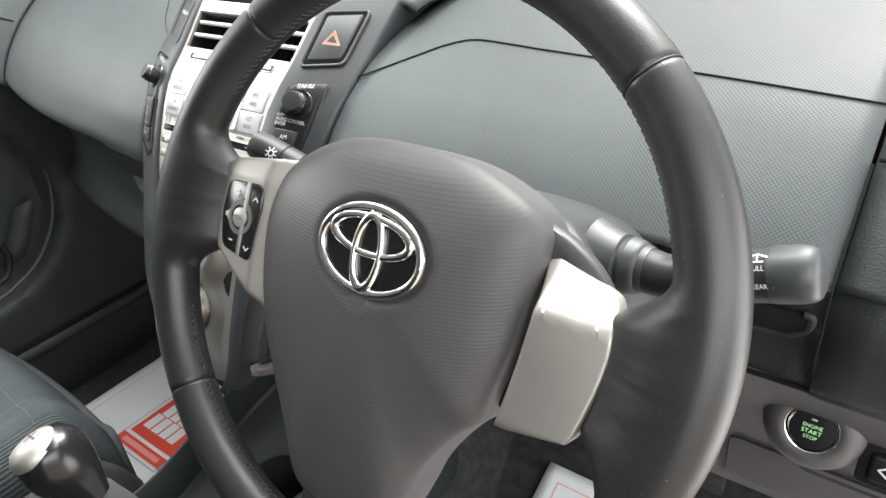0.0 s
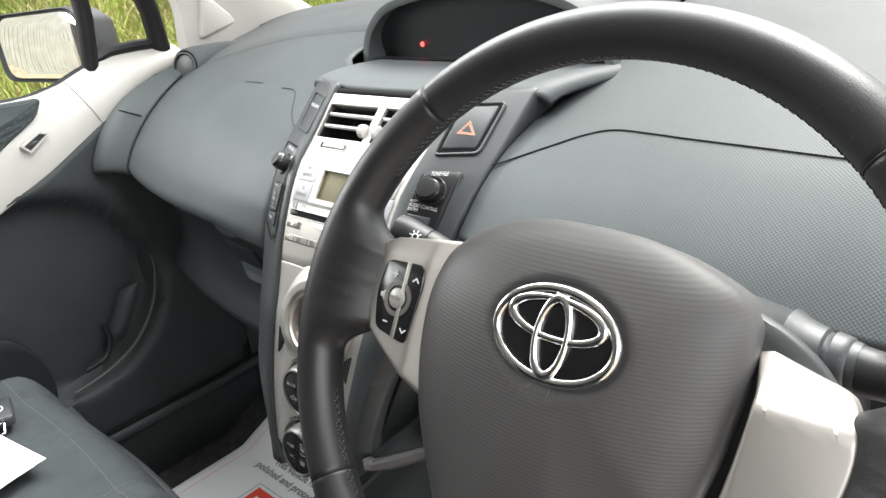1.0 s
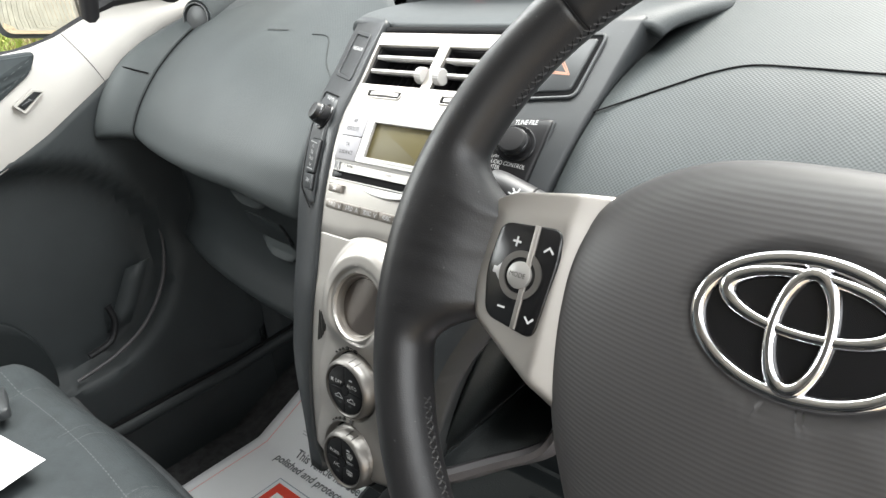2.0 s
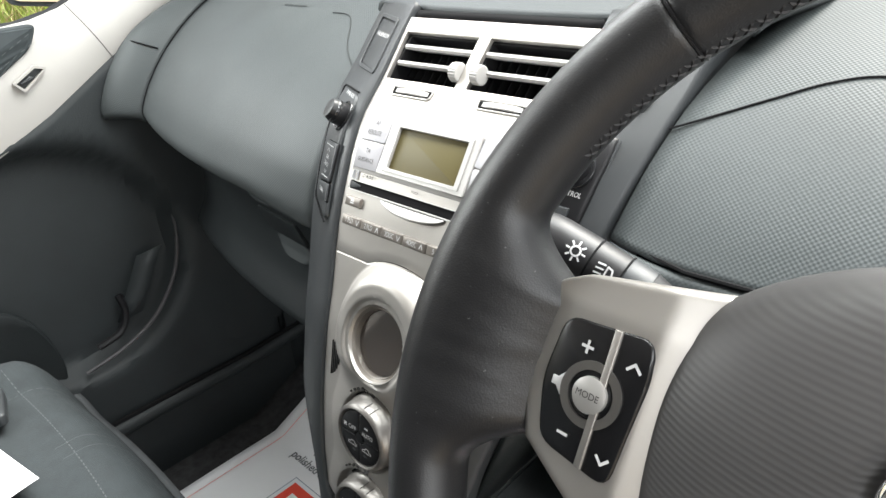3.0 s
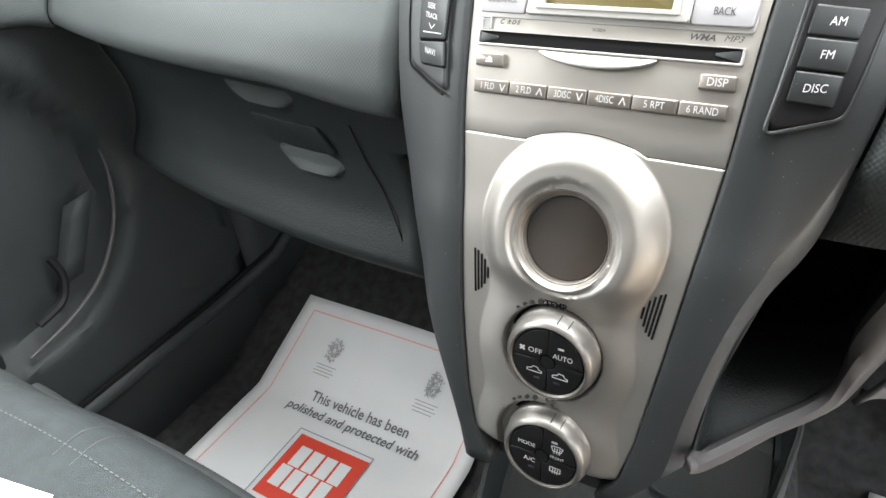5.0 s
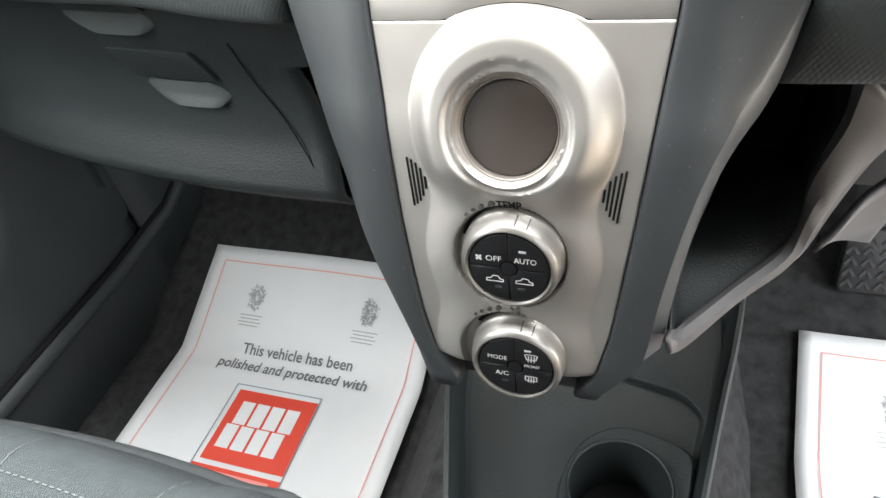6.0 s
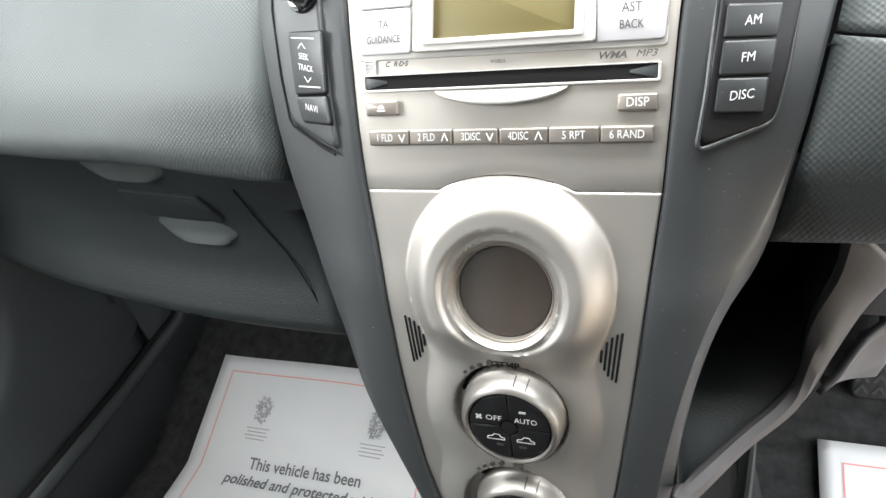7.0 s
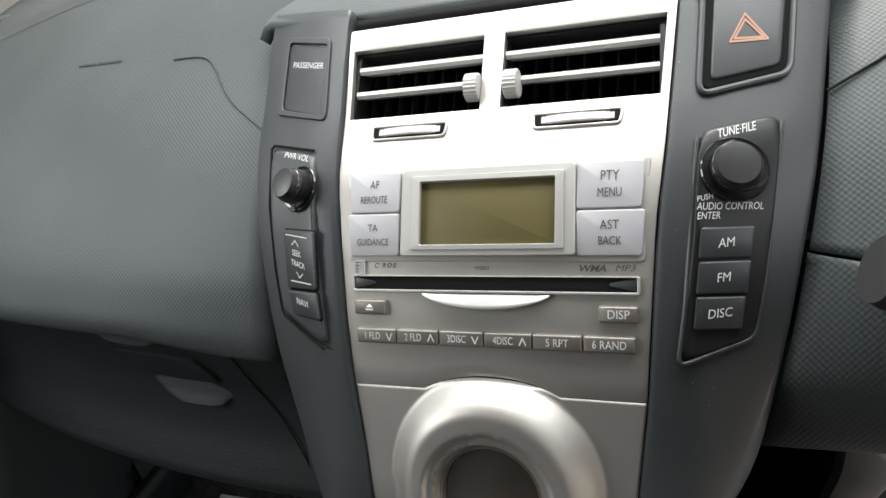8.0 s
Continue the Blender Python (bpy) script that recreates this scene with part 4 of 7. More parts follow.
for (za, zb2, pts) in ((0.703, 0.6765, ((-0.1195, 0.7011), (-0.0938, 0.7040), (-0.0928, 0.6770), (-0.1160, 0.6731))), (0.675, 0.66, ((-0.1158, 0.6720), (-0.0927, 0.6757), (-0.0905, 0.6631), (-0.1117, 0.6610)))):
    part("switch_gap", plate(rounded(inset(list(pts), -0.0009), 0.0018), -0.0005, 0.0012, CK, 0.0004), VOID, vp)
    k = part("switch", plate(rounded(list(pts), 0.0016), 0.0, 0.0030, CK, 0.0008), CHEEK, vp)
    if za > 0.7:
        words("SEEK", 0.0040, CK, -0.1071, 0.6916, 0.0033, LABELW, k, 0.9)
        words("TRACK", 0.0040, CK, -0.1059, 0.6866, 0.0033, LABELW, k, 0.9)
        part("arrow", stroke([[(-0.1110, 0.6952), (-0.1082, 0.6976), (-0.1054, 0.6954)], [(-0.1072, 0.6826), (-0.1046, 0.6804), (-0.1020, 0.6828)], [(-0.1165, 0.6992), (-0.0985, 0.7004)], [(-0.1120, 0.6776), (-0.0955, 0.6792)]], 0.0005, CK, 0.0033), LABELW, k)
    else:
        words("NAVI", 0.0045, CK, -0.1032, 0.6686, 0.0033, LABELW, k, 0.95)


def knob(cu, cv, rad, depth, label):
    m = local_map(CK, cu, cv)
    k = part("knob", lathe([(rad, 0.0), (rad, depth * 0.45), (rad * 0.98, depth * 0.6), (rad * 0.88, depth * 0.85), (rad * 0.80, depth), (rad * 0.6, depth * 1.02), (0.0005, depth * 1.03)], m, n=40), KNOB, stack, label)
    part("shiny_band", lathe([(rad * 0.995, depth * 0.52), (rad * 1.01, depth * 0.58), (rad * 0.955, depth * 0.72), (rad * 0.93, depth * 0.74)], m, n=40, cap=False), BAND, k, "glossy band round the knob")
    part("collar", lathe([(rad * 1.34, 0.0), (rad * 1.33, 0.0016), (rad * 1.28, 0.0022), (rad * 1.22, 0.0016), (rad * 1.02, 0.0012)], m, n=40, cap=False), BAND, k, "thin dark collar")


knob(-0.1080, 0.7208, 0.0102, 0.0160, "round black volume knob")
# tuner side panel
tp = part("side_panel", patch([(0.0980, 0.7358), (0.0955, 0.70), (0.0920, 0.67), (0.0898, 0.6502)], [(0.1338, 0.7358), (0.1290, 0.70), (0.1243, 0.67), (0.1208, 0.6545)], 0.0008), BLACK, stack, "black switch panel")
lip = rounded([(0.0980, 0.7358), (0.0920, 0.67), (0.0890, 0.6490), (0.1208, 0.6545), (0.1243, 0.67), (0.1338, 0.7358)], 0.0045, 5)
part("panel_lip", tube([CK(u, v, -0.0004) for u, v in lip[4:-4]], 0.0011, 8), CHEEK, tp, "rounded grey lip round the switch panel")
words("TUNE·FILE", 0.0040, CK, 0.1142, 0.7326, 0.0009, LABELW, tp, 0.88)
words("PUSH", 0.0028, CK, 0.0973, 0.7122, 0.0009, LABELW, tp, 1.0, "LEFT")
words("AUDIO CONTROL", 0.0037, CK, 0.0973, 0.7096, 0.0009, LABELW, tp, 0.90, "LEFT", turn=-10)
words("ENTER", 0.0036, CK, 0.0973, 0.7062, 0.0009, LABELW, tp, 0.9, "LEFT", turn=-9)
for t, z0, z1, l, r in (("AM", 0.7019, 0.6902, 0.0987, 0.1207), ("FM", 0.6892, 0.6768, 0.0977, 0.1191), ("DISC", 0.6758, 0.6632, 0.0966, 0.1168)):
    k = part("switch", plate(rounded([(l, z0), (r, z0 - 0.0036), (r - 0.0018, z1 - 0.0036), (l - 0.0012, z1)], 0.0012), 0.0, 0.0030, CK, 0.0008), CHEEK, tp)
    words(t, 0.0050, CK, (l + r) / 2 - 0.0008, (z0 + z1) / 2 - 0.0018, 0.0033, LABELW, k, 0.95, turn=-5)
knob(0.1131, 0.7198, 0.0115, 0.0110, "round black tuning knob")
# hazard switch
hz = part("hazard_switch", plate(rounded([(0.1020, 0.7870), (0.1412, 0.7868), (0.1366, 0.7495), (0.1000, 0.7485)], 0.004), -0.006, 0.0006, CK, 0.0004), VOID, stack, "recessed hazard warning switch")
part("recess_rim", tube([CK(u, v, 0.0002) for u, v in rounded([(0.1003, 0.7880), (0.1425, 0.7878), (0.1380, 0.7482), (0.0985, 0.7472)], 0.005, 5)] + [CK(0.1010, 0.7868, 0.0002)], 0.0016, 8), CHEEK, hz, "rounded grey rim of the recess")
hk = part("hazard_key", plate(rounded([(0.1056, 0.7850), (0.1384, 0.7850), (0.1337, 0.7516), (0.1032, 0.7510)], 0.003), -0.004, 0.0020, CK, 0.0010), CHEEK, hz, "dark grey hazard warning key")
t1 = [(0.1120, 0.7633), (0.1286, 0.7615), (0.1188, 0.7727)]
t2 = inset(t1, 0.0022)
part("warning_mark", stroke([t1 + t1[:1]], 0.0008, CK, 0.0025), ORANGE, hk)
part("warning_mark", stroke([t2 + t2[:1]], 0.0008, CK, 0.0025), ORANGE, hk)


# ---- dashboard ----
dash = thing("dashboard", "dark grey grained plastic car dashboard", "dashboard")
PASS = spline([(0, y, z) for y, z in ((0.80, 0.868), (0.68, 0.872), (0.55, 0.868), (0.43, 0.856), (0.33, 0.836), (0.25, 0.812), (0.19, 0.786), (0.135, 0.755), (0.088, 0.718), (0.054, 0.680), (0.036, 0.652), (0.030, 0.637), (0.034, 0.626), (0.048, 0.620), (0.075, 0.617))], 5)
DRIVE = spline([(0, y, z) for y, z in ((0.80, 0.868), (0.68, 0.868), (0.55, 0.860), (0.43, 0.842), (0.33, 0.820), (0.25, 0.798), (0.18, 0.778), (0.13, 0.760), (0.095, 0.740), (0.060, 0.712), (0.032, 0.684))], 5)


def sweep_back(x):
    t = max(0.0, (-0.20 - x) / 0.50)
    return 0.085 * t * t


def pass_pt(x, p):
    f = min(1.0, max(0.0, (0.72 - p.y) / 0.4))
    drop = 0.013 * sm((x + 0.29) / 0.13) * min(1.0, max(0.0, (0.665 - p.z) / 0.035))
    return Vector((x, p.y + sweep_back(x) * f, p.z - drop))


def top_pt(k, p):
    """The sheet stops beside the instrument pod and reaches the stack below it."""
    end = -0.145 - 0.062 * sm((p.y - 0.20) / 0.06)
    return pass_pt(-0.660 + (end + 0.660) * k, p)


part("passenger_top", sheet(top_pt, [i / 26 for i in range(27)], PASS), DASH, dash, "rounded grained upper dash over the glovebox", solid=-0.004)
outer_end = spline([(-0.712, y, z) for y, z in ((0.25, 0.785), (0.189, 0.766), (0.149, 0.747), (0.1285, 0.733), (0.110, 0.716), (0.090, 0.691), (0.0715, 0.658), (0.066, 0.640), (0.071, 0.632), (0.110, 0.626))], 4)
inner_end = [pass_pt(-0.6640, PASS[int(round(25 + 35 * i / (len(outer_end) - 1)))]) for i in range(len(outer_end))]
part("end_panel", sheet(lambda i, k: inner_end[int(i)].lerp(outer_end[int(i)], k) + Vector((0, -0.008 * math.sin(math.pi * k), 0.003 * math.sin(math.pi * k))), range(len(outer_end)), [0, 0.06, 0.2, 0.4, 0.6, 0.8, 0.94, 1.0]), DASH, dash, "rounded dash end panel beside the door", solid=0.004)
cap_a, cap_b = Vector((-0.712, 0.1285, 0.733)), Vector((-0.664, 0.150, 0.7205))
part("end_cap_seam", tube([cap_a.lerp(cap_b, k) + Vector((0, -0.009 * math.sin(math.pi * k), 0.004 * math.sin(math.pi * k))) for k in (0, 0.2, 0.4, 0.6, 0.8, 1.0)], 0.0012, 6), VOID, dash)
part("end_panel_top", sheet(lambda x, p: pass_pt(x, p) + Vector((0, 0, -0.002 - 0.3 * max(0, -0.69 - x))), [-0.663, -0.69, -0.71, -0.73], PASS[:19]), DASHTOP, dash, solid=0.004)
part("end_seam", tube([pass_pt(-0.6625, p) + Vector((0, -0.0002, 0.0003)) for p in PASS[26:60]], 0.0016, 6), VOID, dash)
# raised back pad of the dash top, its edge a soft crease
def crease_y(x):
    return float(np.interp(x, [-0.70, -0.60, -0.545, -0.48, -0.415, -0.31, -0.21], [0.262, 0.272, 0.285, 0.310, 0.328, 0.340, 0.346]))


def pad_pt(x, k):
    y = crease_y(x) + (0.78 - crease_y(x)) * k
    q = on_pass(x, y)
    return q + Vector((0, 0, 0.0004 + 0.0030 * sm(k / 0.05) - 0.004 * sm((k - 0.9) / 0.1)))


# airbag cover outline
def on_pass(x, y):
    ys, zs_ = [p.y for p in PASS[:50]][::-1], [p.z for p in PASS[:50]][::-1]
    return Vector((x, y, float(np.interp(y - sweep_back(x), ys, zs_))))


part("back_pad", sheet(pad_pt, [-0.63 + 0.02 * i for i in range(22)], [0, 0.01, 0.02, 0.035, 0.05, 0.1, 0.2, 0.35, 0.5, 0.7, 0.9, 1.0]), DASHTOP, dash, "smooth raised back of the dash top")
air = [on_pass(x, y) + Vector((0, -0.0003, 0.0005)) for x, y in ((-0.275, 0.180), (-0.252, 0.1785), (-0.239, 0.174), (-0.226, 0.1625), (-0.2107, 0.1446), (-0.1958, 0.1315), (-0.1743, 0.1180), (-0.160, 0.110))]
part("airbag_seam", tube(spline([tuple(a) for a in air], 4), 0.0006, 6), LOWER, dash)
part("airbag_mark", stroke([[(0, 0), (0.010, 0)], [(0.012, 0), (0.020, 0)], [(0.024, 0), (0.032, 0)], [(0.034, 0), (0.050, 0)]], 0.0026, lambda u, v, w: on_pass(-0.386 + u, 0.195 - 0.1 * u - 0.8 * v) + Vector((0, -0.0003, 0.0006)), 0), LOWER, dash)

# tweeter pod on the dash corner
tw = lambda u, v, w: Vector((-0.655, 0.246, 0.791)) + u * Vector((0.93, 0.36, 0.0)) + v * Vector((-0.06, 0.17, 0.98)) + w * Vector((0.35, -0.92, 0.18))
twt = part("tweeter", lathe([(0.0270, -0.05), (0.0270, -0.003), (0.0255, 0.002), (0.0232, 0.002), (0.0216, -0.003)], tw, n=36, cap=False), CHEEK, dash, "small round tweeter housing")
part("tweeter_grille", lathe([(0.0218, -0.004), (0.0200, -0.001), (0.0150, 0.0006), (0.0005, 0.0014)], tw, n=30), CHEEK, twt, "dark domed tweeter cover")
part("tweeter_ring", lathe([(0.0226, -0.0035), (0.0214, -0.0036)], tw, n=36, cap=False), VOID, twt)
TIP = Vector((-0.598, 0.345, 0.818))
part("tweeter_hood", sheet(lambda a, k: tw(0.0275 * math.cos(a), 0.0275 * math.sin(a), -0.001 - 0.004 * k).lerp(TIP + Vector((0.0, 0.006 * math.sin(a), 0.002 * math.sin(a))), 0.04 * k + 0.96 * k * k * (3 - 2 * k)) + Vector((0, 0, 0.006 * math.sin(a) * math.sin(math.pi * k))), [math.pi * i / 18 for i in range(-7, 26)], [0, 0.1, 0.2, 0.3, 0.4, 0.5, 0.6, 0.7, 0.8, 0.9, 1.0]), DASH, dash, "smooth tapering tweeter hood", solid=0.002)

# upper glovebox recess and the lower glovebox
GLV = spline([(0, y, z) for y, z in ((0.074, 0.618), (0.078, 0.604), (0.086, 0.580), (0.098, 0.545), (0.102, 0.515), (0.096, 0.480), (0.080, 0.452), (0.074, 0.440), (0.080, 0.430), (0.12, 0.424), (0.40, 0.47))], 4)


def glove_pt(x, p):
    return Vector((x, p.y + sweep_back(x) * (1.0 if p.y < 0.2 else 0.3), p.z - 0.02 * max(0, (-0.45 - x)) ))


gxs = [-0.70 + 0.0275 * i for i in range(21)]


def glove_end(z):
    """The glovebox stops short of the stack below a step, leaving a dark gap."""
    return -0.135 if z > 0.5515 else float(np.interp(z, [0.40, 0.428, 0.467, 0.55], [-0.170, -0.173, -0.183, -0.2005]))


# LOWER puts the shade of the overhanging dash into the lid's colour
glove = part("glovebox", sheet(lambda s_, p: glove_pt(-0.70 + (glove_end(p.z) + 0.70) * s_, p), [i / 28 for i in range(29)], GLV), LOWER, dash, "lower glovebox lid coloured for the shade under the dash", solid=-0.004)
# backing sheet whose near-black colour supplies the open gap's shade
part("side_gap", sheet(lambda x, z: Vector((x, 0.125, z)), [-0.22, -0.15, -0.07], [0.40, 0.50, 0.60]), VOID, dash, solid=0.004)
gm = lambda u, v, w=0.0: Vector((u, float(np.interp(v, [0.43, 0.452, 0.48, 0.515, 0.545, 0.58, 0.604, 0.618], [0.076, 0.080, 0.096, 0.102, 0.098, 0.086, 0.078, 0.074])) + sweep_back(u) - w, v))
part("lid_seam", tube(spline([tuple(gm(u, v, 0.0002)) for u, v in ((-0.2468, 0.5686), (-0.2436, 0.5306), (-0.2273, 0.4982), (-0.2079, 0.4658), (-0.1967, 0.4422), (-0.185, 0.4325))], 5), 0.0006, 6), VOID, glove)
part("grip_flap", plate(rounded([(-0.3815, 0.5590), (-0.2905, 0.5585), (-0.2785, 0.5300), (-0.3665, 0.5300)], 0.0025), -0.002, 0.0032, gm, 0.0010), LOWER, glove, "flat pull flap of the lid")


def scoop_pt(a, b, cx, cz, hx, hz, skew, deep):
    """A finger scoop with an up-facing bottom."""
    u = cx + hx * a * math.sqrt(max(0.0, 1 - 0.55 * b * b)) + skew * b
    return gm(u, cz + hz * b, deep * (0.55 - 0.75 * (b + 1) / 2) * math.sqrt(max(0.0, 1 - a ** 4)))


grid_a, grid_b = [-1 + 0.1 * i for i in range(21)], [-1 + 0.2 * i for i in range(11)]
part("grip_scoop", sheet(lambda a, b: scoop_pt(a, b, -0.317, 0.5175, 0.042, 0.0115, -0.006, 0.012), grid_a, grid_b), DASH, glove, "smooth finger scoop")
part("upper_scoop", sheet(lambda a, b: scoop_pt(a, b, -0.350, 0.5900, 0.046, 0.0120, -0.004, 0.014), grid_a, grid_b), DASH, glove, "grained finger scoop of the upper glovebox")
part("scoop_roof", plate(rounded([(-0.398, 0.6060), (-0.308, 0.6050), (-0.300, 0.5990), (-0.392, 0.5990)], 0.002), -0.002, 0.0030, gm, 0.0010), LOWER, glove)
# near-black sheet at the joint below the lip, its shade put into colour
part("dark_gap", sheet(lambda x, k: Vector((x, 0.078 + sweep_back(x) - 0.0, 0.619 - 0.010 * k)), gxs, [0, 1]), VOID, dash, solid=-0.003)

# ledge in front of the pod
def ledge(u, v):
    half = 0.180 + 0.020 * v
    x = u * half - 0.004 + 0.020 * v
    y = 0.129 + 0.36 * (abs(u) ** 3) * 0.10 * (1 - v) + v * 0.235
    e = max(0, abs(u) - 0.9) / 0.1
    lip = 0.004 * (1 - min(1, v * 14)) + 0.010 * e * e
    return Vector((x, y, 0.8025 + 0.006 * v - lip + 0.004 * math.sin(math.pi * min(1, v * 1.5))))


part("ledge", sheet(ledge, [-1 + 0.05 * i for i in range(41)], [0, 0.02, 0.05, 0.1, 0.2, 0.35, 0.5, 0.7, 0.85, 1.0]), DASHTOP, dash, "smooth shelf above the vents", solid=0.008)

# instrument pod
POD = [(-0.204, 0.800), (-0.200, 0.830), (-0.185, 0.856), (-0.152, 0.880), (-0.100, 0.893), (-0.050, 0.8985), (0.020, 0.8985), (0.070, 0.894), (0.118, 0.882), (0.152, 0.864), (0.172, 0.840), (0.182, 0.814), (0.184, 0.800)]
podc = spline([(x, 0, z) for x, z in POD], 5)


def pod_pt(p, k):
    y = 0.262 + 0.30 * k + 0.012 * ((p.x + 0.01) / 0.20) ** 2 * (1 - k)
    drop = 1 - k ** 2.2
    base = 0.795 + 0.06 * min(1, k * 1.2)
    sh = 1 - 0.25 * k * k
    return Vector((-0.010 + (p.x + 0.010) * sh, y, base + (p.z - 0.80) * drop))


pod = part("instrument_pod", sheet(lambda p, k: pod_pt(p, k), podc, [0, 0.04, 0.1, 0.2, 0.3, 0.4, 0.5, 0.6, 0.7, 0.8, 0.9, 1.0]), DASHTOP, dash, "hooded dark instrument pod in the middle of the dash", solid=0.010, bevel=0.004)
face_in = [pod_pt(p, 0.07) + Vector((0, 0, -0.006)) for p in podc]


def podface(i, k):
    top = face_in[int(i)]
    return Vector((top.x, top.y + 0.02 * (1 - k), 0.800 + (top.z - 0.800) * k))


part("instrument_cover", sheet(podface, range(len(face_in)), [0, 0.25, 0.5, 0.75, 1.0]), LOWER, pod, "dark instrument window")
part("pod_floor", sheet(lambda i, k: Vector((face_in[int(i)].x, 0.264 + 0.012 * ((face_in[int(i)].x + 0.01) / 0.20) ** 2 + k * 0.045, 0.8095 - 0.002 * k)), range(10, len(face_in) - 10), [0, 1]), BLACK, pod)
near = min(face_in, key=lambda q: abs(q.x + 0.112))
lamp = part("warning_lamp", lathe([(0.0024, -0.002), (0.0022, 0.0004), (0.0005, 0.0006)], lambda u, v, w: Vector((near.x + u, near.y + 0.02 * (1 - 0.45) - 0.0005 - w, 0.8245 + v * 1.3)), n=20), REDLED, pod, "small lit red lamp")

# driver's fascia panel with its seam
dxs = [i / 24 for i in range(25)]


def drive_pt(x, p):
    return Vector((x, p.y + 0.006 * math.sin((x - 0.15) / 0.42 * math.pi), p.z))


def drive_edge(k, p):
    """The panel starts flush with the stack's surround."""
    x0 = min(cw_right(p.z), 0.162)
    x = x0 + 0.0012 + (0.5690 - x0) * k
    q = drive_pt(x, p)
    if p.z < 0.79:
        q.y += max(0.0, fz(p.z) + rec(x0) + 0.002 - p.y) * max(0.0, 1 - (x - x0) / 0.07) ** 2
    return q


part("driver_panel", sheet(lambda k, p: drive_edge(k, p), dxs, DRIVE), DASH, dash, "broad grained dash panel before the driver", solid=-0.004)
part("driver_end_panel", sheet(lambda x, p: drive_pt(x, p) + Vector((0, 0.004, -0.001)), [0.573, 0.60, 0.64, 0.68, 0.72], DRIVE), LOWER, dash, "dark dash end panel", solid=-0.004)


def on_drive(x, y):
    ys = [p.y for p in DRIVE][::-1]
    zs_ = [p.z for p in DRIVE][::-1]
    off = 0.006 * math.sin((x - 0.15) / 0.42 * math.pi)
    return Vector((x, y, float(np.interp(y - off, ys, zs_))))


seam = [on_drive(x, y) + Vector((0, -0.0004, 0.0007)) for x, y in ((0.154, 0.096), (0.177, 0.110), (0.203, 0.1285), (0.223, 0.1446), (0.246, 0.1558), (0.282, 0.1556), (0.316, 0.1535), (0.37, 0.151), (0.449, 0.146), (0.51, 0.141), (0.572, 0.135))]
part("panel_seam", tube(spline([tuple(p) for p in seam], 5), 0.0007, 6), VOID, dash)

part("end_panel_seam", tube([drive_pt(x, Vector((0, 0.0950, 0.7405))) + Vector((0, 0.002, 0.001)) for x in (0.574, 0.60, 0.65, 0.71)], 0.0014, 6), VOID, dash)

# lower driver's panel, its ledge and the knee opening
LOWD = spline([(0, y, z) for y, z in ((0.036, 0.682), (0.030, 0.680), (0.026, 0.660), (0.022, 0.630), (0.022, 0.605), (0.026, 0.588), (0.034, 0.580), (0.06, 0.577), (0.12, 0.577))], 4)
def lowd_pt(k, p):
    x0 = cw_right(min(p.z, 0.69)) + 0.0012
    x = x0 + (0.27 - x0) * k
    near_ = max(0.0, 1 - (x - x0) / 0.06) ** 2
    return Vector((x, p.y + 0.06 * max(0, x - 0.2) + near_ * max(0.0, fz(p.z) + rec(x0) + 0.002 - p.y), p.z + 0.03 * max(0, x - 0.14) * (p.z < 0.62)))


part("driver_lower_panel", sheet(lowd_pt, [i / 14 for i in range(15)], LOWD), DASH, dash, "grained lower dash panel beside the column", solid=-0.004)
part("panel_gap", tube([(0.1475, 0.054, 0.6840), (0.165, 0.044, 0.6845), (0.20, 0.0335, 0.685), (0.26, 0.0365, 0.685)], 0.0014, 6), VOID, dash)
LOWR = spline([(0, y, z) for y, z in ((0.040, 0.680), (0.036, 0.655), (0.045, 0.640), (0.050, 0.625), (0.048, 0.60), (0.056, 0.585), (0.10, 0.58))], 4)
# LOWER in place of DASH: the shadow under the ledge is in its colour
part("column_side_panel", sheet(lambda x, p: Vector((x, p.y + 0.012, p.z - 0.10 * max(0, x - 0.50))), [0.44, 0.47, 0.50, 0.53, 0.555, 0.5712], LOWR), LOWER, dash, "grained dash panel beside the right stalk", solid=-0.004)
well = lambda u, v, w: Vector((u, 0.0435 - w + 0.5 * max(0.0, 0.645 - v), v))
# no real hollow: a flat plate carries its shade as near-black colour
part("stalk_well", plate(rounded([(0.500, 0.655), (0.562, 0.655), (0.563, 0.645), (0.552, 0.634), (0.515, 0.630), (0.498, 0.640)], 0.007, 4), -0.002, 0.001, well, 0.0005), VOID, dash, "flat near-black plate for the shade of the hollow below the stalk")
part("well_lip", tube([well(u, v, 0.0) for u, v in rounded([(0.498, 0.642), (0.515, 0.629), (0.552, 0.632), (0.565, 0.645), (0.565, 0.656)], 0.006, 4)], 0.0028, 8), LOWER, dash, "rounded lip of the hollow")
part("end_gap", tube([(0.5724, 0.0575, 0.5900), (0.5722, 0.047, 0.604), (0.5722, 0.038, 0.64), (0.5715, 0.031, 0.684), (0.5715, 0.060, 0.714), (0.5715, 0.092, 0.740)], 0.0010, 6), VOID, dash)
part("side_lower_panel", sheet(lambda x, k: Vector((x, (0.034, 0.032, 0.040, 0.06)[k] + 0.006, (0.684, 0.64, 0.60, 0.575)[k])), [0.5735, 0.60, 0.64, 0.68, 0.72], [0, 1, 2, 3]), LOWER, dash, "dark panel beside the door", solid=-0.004)

